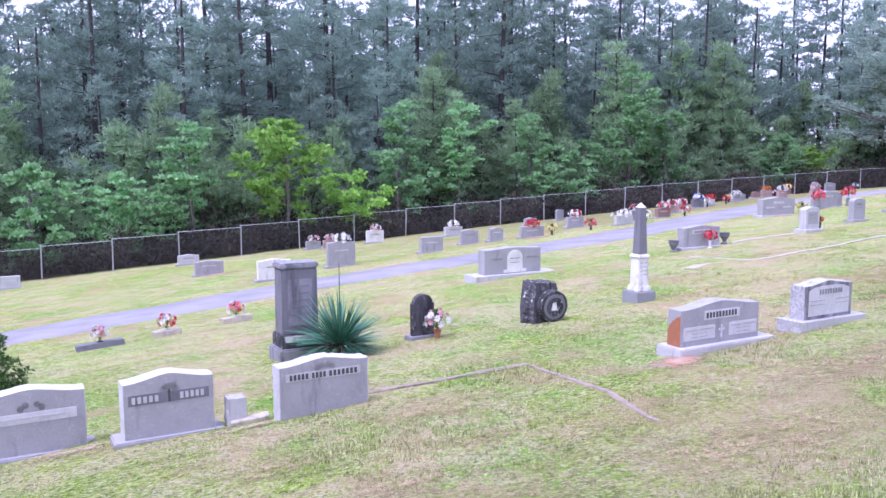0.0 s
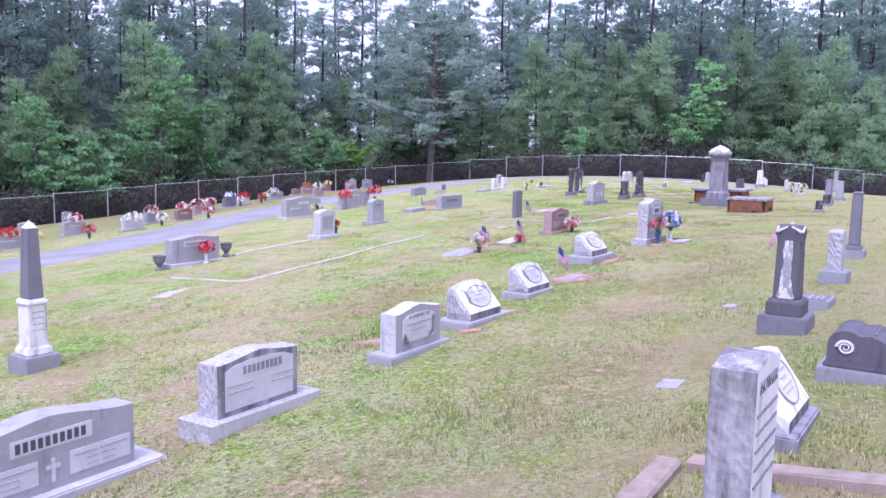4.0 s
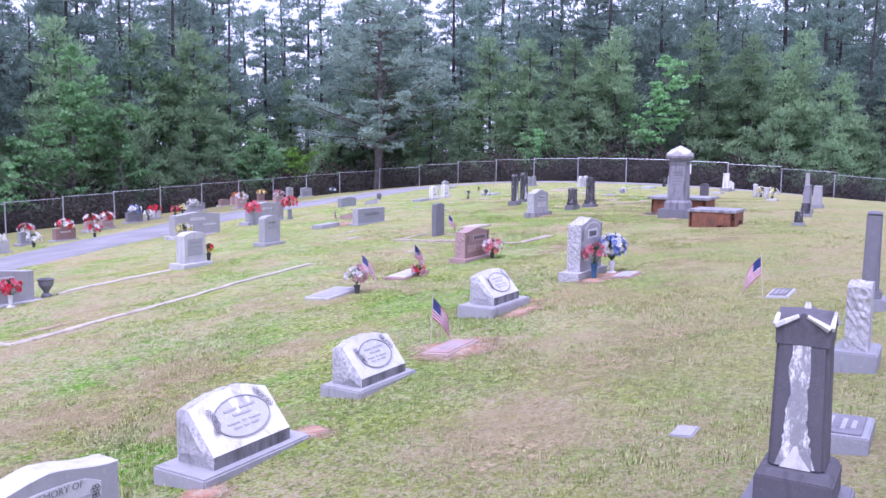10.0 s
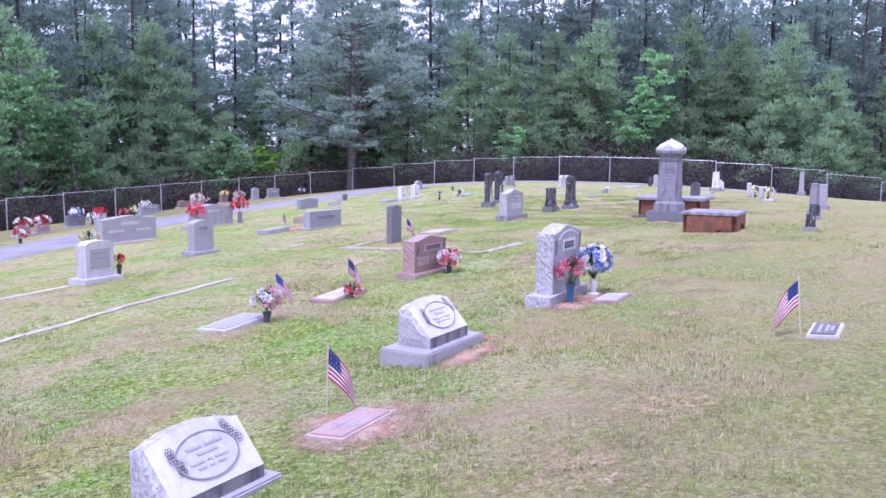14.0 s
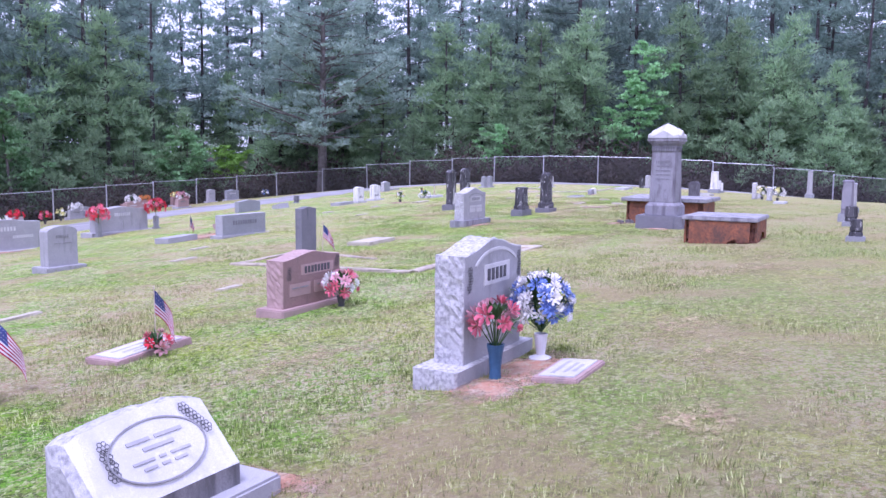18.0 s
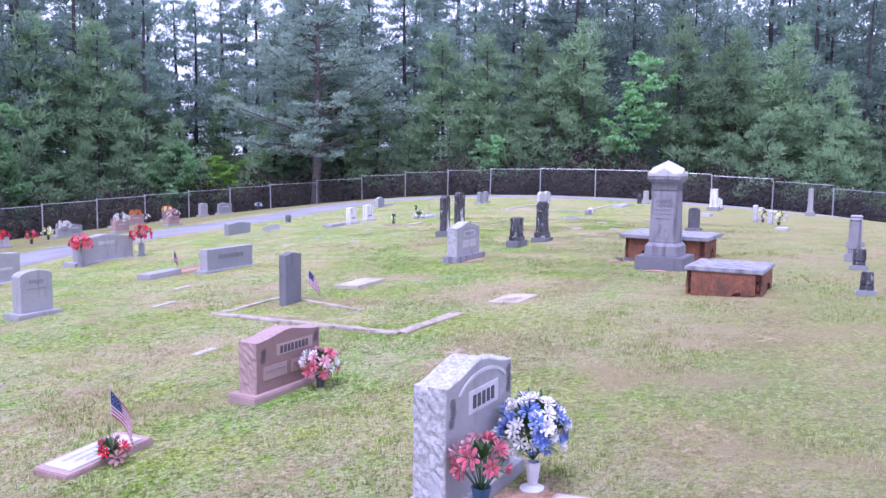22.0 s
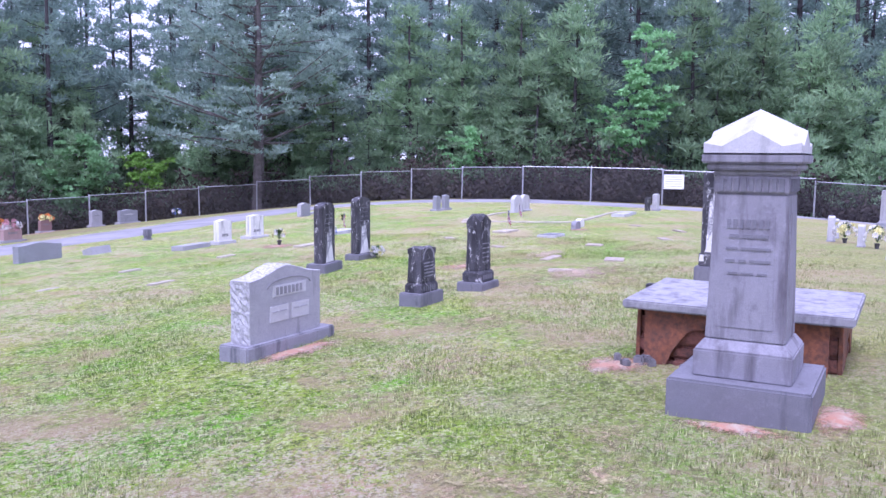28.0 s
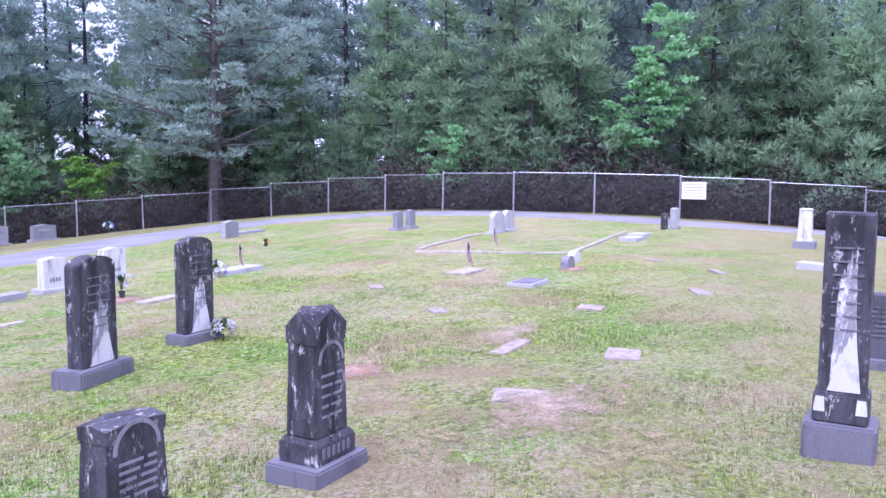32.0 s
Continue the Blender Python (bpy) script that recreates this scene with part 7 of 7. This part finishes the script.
for x, y in ((49.8, 22.0), (50.6, 22.1)):
    headstone(x - 0.25, x + 0.25, y - 0.1, y + 0.15, 0.07, 0.3, 0.52, "serp", "granite_dark", 0.03, 0.14, 0.0, "granite", int(x * 3), "small grey headstone near the far drive")
for x in (49.85, 50.5):
    headstone(x - 0.4, x + 0.4, 19.0, 19.25, 0.06, 0.56, 0.55, "round", "granite_pale", 0.16, 0.14, 0.0, "granite_pale", int(x * 7), "pale round-topped headstone, one of a pair")
headstone(54.3, 54.8, 15.75, 16.0, 0.06, 0.36, 0.6, "serp", "granite_pale", 0.03, 0.16, 0.008, "granite", 57, "pale grey upright headstone near the fence")
headstone(53.6, 54.0, 15.9, 16.1, 0.0, 0.3, 0.46, "flat", "marble_dark", 0.0, 0.12, 0.0, "granite", 58, "small dark headstone near the fence", set_back=0.0)
for x, y in ((49.0, 15.3), (50.2, 15.5)):
    flat_marker(x, x + 0.7, y, y + 0.4, "granite_pale", 0.09, label="flat pale slab on the far lawn")
shaft(50.3, 12.0, 0.28, 0.86, "marble_white", "pale stepped marble pedestal", 0.44, 0.16)
shaft(51.6, 12.1, 0.2, 0.5, "marble_white", "small pale marble post", 0.28, 0.08)
shaft(52.6, 12.2, 0.18, 0.42, "marble_white", "small pale marble post", 0.26, 0.08)
flat_marker(45.6, 46.3, 11.2, 11.6, "granite_pale", 0.08, (3, 2), "flat pale slab on the lawn")
flat_marker(41.35, 41.95, 14.45, 14.85, "granite_pale", 0.05, panel="slate_grey", label="flat pale marker with a dark plaque")
headstone(43.5, 43.95, 14.8, 14.95, 0.0, 0.34, 0.2, "round", "marble_grey", 0.12, 0.12, 0.0, "granite", 59, "small sunken round-topped footstone", set_back=0.0)
headstone(44.3, 44.8, 15.0, 15.15, 0.0, 0.34, 0.2, "round", "marble_white", 0.12, 0.12, 0.0, "granite", 60, "small white sunken footstone", set_back=0.0)
soil("bare_clay", 43.6, 14.7, 0.4, 0.15, seed=52)
grave_flag(42.1, 15.9, 0.48, 0, 3, 10, 0.8)
flat_marker(42.2, 42.9, 15.95, 16.3, "concrete", 0.03, label="flat pale marker beside a flag")
grave_flag(45.9, 17.3, 0.4, 0, 3, 11, 0.8)
kerb([(44.9, 18.5), (45.8, 15.6), (51.7, 16.4)], 0.09, 0.04, "concrete", "thin pale kerb round a far plot")
kerb([(45.4, 18.7), (49.4, 19.3)], 0.09, 0.04, "concrete", "thin pale kerb beside a far plot")
for k, (x, y, w, d, m) in enumerate(((37.4, 13.0, 0.6, 0.16, "concrete_old"), (39.9, 13.0, 0.3, 0.3, "concrete_old"), (37.6, 11.9, 0.4, 0.3, "concrete_old"), (36.0, 12.1, 0.35, 0.4, "concrete_old"), (41.6, 12.2, 0.5, 0.2, "concrete_old"), (44.0, 12.5, 0.5, 0.15, "concrete_old"), (40.4, 16.4, 0.3, 0.2, "concrete_old"), (39.0, 14.6, 0.3, 0.2, "concrete_old"), (45.2, 13.8, 0.4, 0.2, "concrete_old"))):
    flat_marker(x, x + w, y, y + d, m, 0.025, (2, -1), "flat weathered slab nearly sunk in the grass", rz=7 * k)
soil("pale_earth", 38.2, 13.4, 1.3, 0.5, "pale_sand", 53)
soil("pale_earth", 36.2, 12.0, 1.2, 0.6, "pale_sand", 54)
soil("bare_clay", 36.3, 13.9, 0.35, 0.25, seed=55)

# ---- right-hand edge of the plots ----
shaft(28.0, 5.62, 0.16, 0.32, "marble_dark", "small dark broken pillar", 0.24, 0.06, cap=False)
shaft(30.75, 5.85, 0.2, 0.36, "marble_dark", "small dark block pillar", 0.26, 0.08, cap=False)
shaft(32.05, 6.0, 0.2, 0.74, "monument_grey", "grey square pillar on a dark base", 0.28, 0.14)
shaft(35.3, 6.15, 0.24, 0.64, "granite", "grey rounded pillar stone", 0.34, 0.1)
shaft(52.5, 8.7, 0.2, 1.1, "granite", "slim pale spire on a base near the fence", 0.34, 0.16)
for k, (x, y) in enumerate(((43.4, 9.3), (42.3, 8.7), (44.5, 9.3))):
    headstone(x - 0.2, x + 0.2, y, y + 0.15, 0.04, 0.28, 0.42 + 0.1 * (k == 0), "serp", "granite_pale", 0.03, 0.12, 0.0, "granite", 61 + k, "small pale headstone with white flowers")
    if k < 2:
        bouquet(x - 0.35, y - 0.2, ("white", "white", "yellow"), 0.2, 0.24, 16, "vase_dark", 0.05, 0.1, seed=40 + k, size=0.07, label="white flowers beside a small headstone")
flat_marker(39.6, 40.2, 8.0, 8.3, "granite_pale", 0.06, label="flat pale marker on the lawn")

# ---- stones between the drive and the far fence ----
ROWS = [
    (8.4, 39.6, 0.95, 0.5, "granite_pale", "serp", ()), (7.5, 31.8, 1.06, 0.58, "granite", "serp", ()), (8.1, 25.7, 1.06, 0.7, "marble_white", "serp", ()),
    (10.8, 26.8, 1.0, 0.9, "granite", "serp", ("white",)), (14.4, 39.4, 0.74, 0.45, "granite", "serp", ("white", "rose")), (14.7, 37.9, 0.68, 0.46, "granite_rose", "serp", ("white", "rose")),
    (17.0, 37.8, 0.9, 0.67, "marble_white", "serp", ("white", "rose")), (14.4, 27.0, 0.88, 0.59, "granite", "flat", ()), (16.7, 28.2, 0.77, 0.59, "granite", "serp", ()),
    (17.6, 27.7, 0.62, 0.55, "granite", "serp", ()), (19.6, 34.6, 0.93, 0.5, "granite_pale", "serp", ("white",)), (18.95, 27.2, 1.06, 0.46, "granite", "flat", ("orange", "red")),
    (24.6, 35.5, 0.7, 0.4, "granite", "serp", ()), (22.5, 29.1, 0.85, 0.52, "granite", "serp", ("red", "white")), (26.8, 36.0, 0.42, 0.6, "granite_dark", "round", ()),
    (23.3, 26.9, 0.85, 0.42, "granite_pale", "flat", ("white",)), (25.4, 28.6, 0.42, 0.48, "granite_dark", "serp", ("red", "white", "rose")), (26.2, 27.7, 0.75, 0.48, "granite_red", "serp", ("red", "white")),
    (29.1, 30.2, 0.5, 0.42, "granite_rose", "serp", ("red", "white")), (30.1, 30.6, 0.5, 0.4, "granite_rose", "serp", ("red", "rose", "white")), (32.3, 31.7, 0.75, 0.5, "slate_grey", "serp", ("white", "blue")),
    (34.0, 32.5, 0.6, 0.38, "granite_pale", "flat", ("red",)), (37.8, 34.2, 0.6, 0.4, "granite", "serp", ("white",)), (38.6, 34.6, 0.66, 0.45, "granite_dark", "serp", ()),
    (43.3, 37.6, 0.7, 0.42, "granite_red", "serp", ()), (44.6, 37.9, 0.9, 0.5, "granite_rose", "serp", ("orange",)), (48.6, 37.4, 0.5, 0.7, "granite", "serp", ()),
    (50.4, 37.6, 0.95, 0.6, "granite_dark", "serp", ()), (46.6, 37.9, 0.5, 0.5, "granite_red", "round", ("orange", "yellow")), (38.2, 31.4, 0.66, 0.5, "granite_rose", "serp", ("white",)),
    (40.6, 31.2, 0.6, 0.42, "granite_rose", "serp", ("white", "rose")), (1.0, 38.9, 0.8, 0.55, "granite_pale", "flat", ()),
]
for k, (x, y, w, h, mat, kind, cols) in enumerate(ROWS):
    tone = {"granite_pale": "pale grey", "granite": "grey", "marble_white": "white", "granite_rose": "pinkish", "granite_red": "red-brown", "granite_dark": "dark grey", "slate_grey": "dark slate"}[mat]
    g = headstone(x - w / 2 - 0.1, x + w / 2 + 0.1, y - 0.05, y + 0.27, 0.07, w, h, kind, mat, 0.05, 0.18, 0.0, "granite", 100 + k, tone + " headstone between the drive and the fence" + (" with flowers" if cols else ""))
    words(g, -w * 0.25, w * 0.25, h * 0.66, 0.05, g["front"] - 0.003, "granite_panel" if k % 2 else "letter_soft", gaps=())
    if cols:
        bouquet(x + 0.05, y + 0.12, cols, 0.26, 0.05, 16, None, z=ground_z(x, y) + h, seed=200 + k, size=0.085, squash=0.55, label="saddle of bright flowers on top of a headstone")
for x, y, rx, ry in ((7.8, 31.5, 0.9, 0.25), (46.5, 37.3, 2.2, 0.3), (18.5, 26.6, 0.8, 0.2), (44.6, 37.3, 1.0, 0.3)):
    soil("bare_clay", x, y, rx, ry, seed=int(x * 3))
for k, (x, y, cols) in enumerate(((21.3, 26.6, ("red", "pink")), (24.7, 27.2, ("white",)), (24.4, 28.8, ("white", "yellow")), (26.9, 27.2, ("white", "red")), (33.2, 32.0, ("white",)), (35.2, 32.6, ("red", "pink")), (19.7, 27.0, ("orange", "yellow")), (36.9, 34.0, ("white", "yellow")), (45.4, 38.2, ("white", "red")), (53.5, 38.0, ("white", "blue")))):
    bouquet(x, y, cols, 0.2, 0.28, 12, "vase_dark", 0.06, 0.14, seed=300 + k, size=0.08, label="bunch of flowers standing by the fence-side graves")

# ---- notice on the fence ----
sx, sy = 61.45, 16.97
sign = thing("notice_board", sx, sy, ground_z(sx, sy) + 0.72, -77)
block("board", sign, -0.42, 0.42, -0.012, 0.012, 0, 0.62, "sign_white", 0.004)
for k in range(5):
    words(sign, -0.33, 0.33, 0.52 - 0.1 * k, 0.03, -0.014, "letter_soft", gaps=(0.3 + 0.09 * k,))
for x in (-0.36, 0.36):
    for z in (0.05, 0.57):
        block("wire_tie", sign, x - 0.01, x + 0.01, -0.016, 0.03, z - 0.01, z + 0.01, "wire", 0)
tagged(sign, "white notice board wired to the chain-link fence", "sign")


# ---- worn places in the lawn ----
worn = random.Random(12)
for k, (x, y, rx, ry) in enumerate((
    (23.3, 8.4, 0.35, 0.2), (22.7, 8.95, 0.5, 0.35), (22.7, 8.2, 0.55, 0.3), (23.5, 6.9, 0.35, 0.16), (23.9, 8.9, 1.3, 0.9), (27.7, 9.3, 1.1, 0.6),
    (29.4, 9.45, 0.4, 0.25), (30.4, 11.1, 0.8, 0.5), (28.6, 9.2, 0.45, 0.2), (28.5, 9.8, 0.5, 0.25), (11.0, 4.6, 0.9, 0.55), (7.2, 5.2, 1.3, 0.55),
    (8.0, 4.95, 0.8, 0.5), (9.8, 4.5, 1.3, 0.7), (35.7, 12.2, 0.9, 0.5), (35.8, 11.2, 0.8, 0.5), (19.3, 5.85, 0.5, 0.3), (20.5, 5.85, 0.5, 0.3),
    (14.6, 5.3, 1.0, 0.6), (16.3, 5.1, 0.9, 0.5), (19.9, 8.6, 0.7, 0.3), (34.8, 12.4, 0.7, 0.4), (36.6, 11.7, 0.9, 0.5), (13.1, 5.1, 0.8, 0.4),
    (2.4, 4.3, 1.3, 0.8), (4.4, 5.0, 0.9, 0.5), (3.6, 6.8, 1.2, 0.5), (26.0, 6.4, 1.0, 0.4), (32.4, 11.7, 0.8, 0.3), (21.3, 6.5, 0.8, 0.4), (13.8, 8.6, 1.2, 0.6), (24.6, 6.4, 0.9, 0.4),
    (2.1, 6.1, 0.7, 0.4), (3.4, 5.5, 0.6, 0.3), (6.6, 5.0, 0.9, 0.5), (5.4, 3.8, 1.0, 0.5), (1.0, 8.1, 0.6, 0.2), (2.5, 5.0, 0.6, 0.3), (4.2, 4.0, 0.8, 0.4), (7.4, 4.5, 0.8, 0.4),
)):
    soil("worn_ground", x, y, rx * 1.7, ry * 1.9, "worn_ground", 400 + k, worn.uniform(-0.4, 0.4), 0.006)


# ---- grass ----
def lawn_grass():
    rng = np.random.default_rng(3)
    # tufts: dense beside the path, thinning away from it
    n = 105000
    px = -2.5 + 44.0 * rng.random(n)
    py = 2.4 + 0.285 * (px + 2) + rng.normal(0, 3.2, n)
    patch = np.array([noise.noise((x * 0.9, y * 0.9, 4)) + 0.7 * noise.noise((x * 3.1, y * 3.1, 8)) for x, y in zip(px, py)])
    keep = (py > -2) & (py < 19) & (patch + rng.normal(0, 0.4, n) > -0.25)
    px, py, patch = px[keep], py[keep], patch[keep]
    per = 9
    m = len(px) * per
    spread = np.repeat(rng.uniform(0.014, 0.05, len(px)), per)
    tall = np.repeat(np.clip(0.75 + 0.5 * patch, 0.4, 1.3), per)
    px = np.repeat(px, per) + rng.normal(0, 1, m) * spread
    py = np.repeat(py, per) + rng.normal(0, 1, m) * spread
    u, v = (np.clip(px, -5, 68) - 30) / 30, (np.clip(py, -4, 46) - 15) / 20
    a, b, c, d, e, f, g2, h, i, j = GROUND
    z = a + b * u + c * v + d * u * u + e * u * v + f * v * v + g2 * u**3 + h * u * u * v + i * u * v * v + j * v**3
    ang, ln = rng.uniform(0, 6.283, m), rng.uniform(0.02, 0.05, m) * tall
    lean = rng.uniform(0.15, 1.25, m)
    base = np.stack([px, py, z - 0.02], 1)
    side = np.stack([np.cos(ang), np.sin(ang), 0 * ang], 1) * 0.0042
    fwd = np.stack([-np.sin(ang), np.cos(ang), 0 * ang], 1)
    tip = base + fwd * (ln * np.sin(lean))[:, None] + np.array([0, 0, 1.0]) * (0.02 + ln * np.cos(lean))[:, None]
    verts = np.stack([base - side, base + side, tip], 1).reshape(-1, 3)
    me = bpy.data.meshes.new("mown_grass")
    me.vertices.add(3 * m)
    me.vertices.foreach_set("co", verts.ravel())
    me.loops.add(3 * m)
    me.loops.foreach_set("vertex_index", np.arange(3 * m))
    me.polygons.add(m)
    me.polygons.foreach_set("loop_start", np.arange(0, 3 * m, 3))
    me.update(calc_edges=True)
    me.materials.append(MATS["grass_blade"])
    return tagged(new("mown_grass", me), "short mown grass blades over the lawn", "grass", kind="stuff")


lawn_grass()
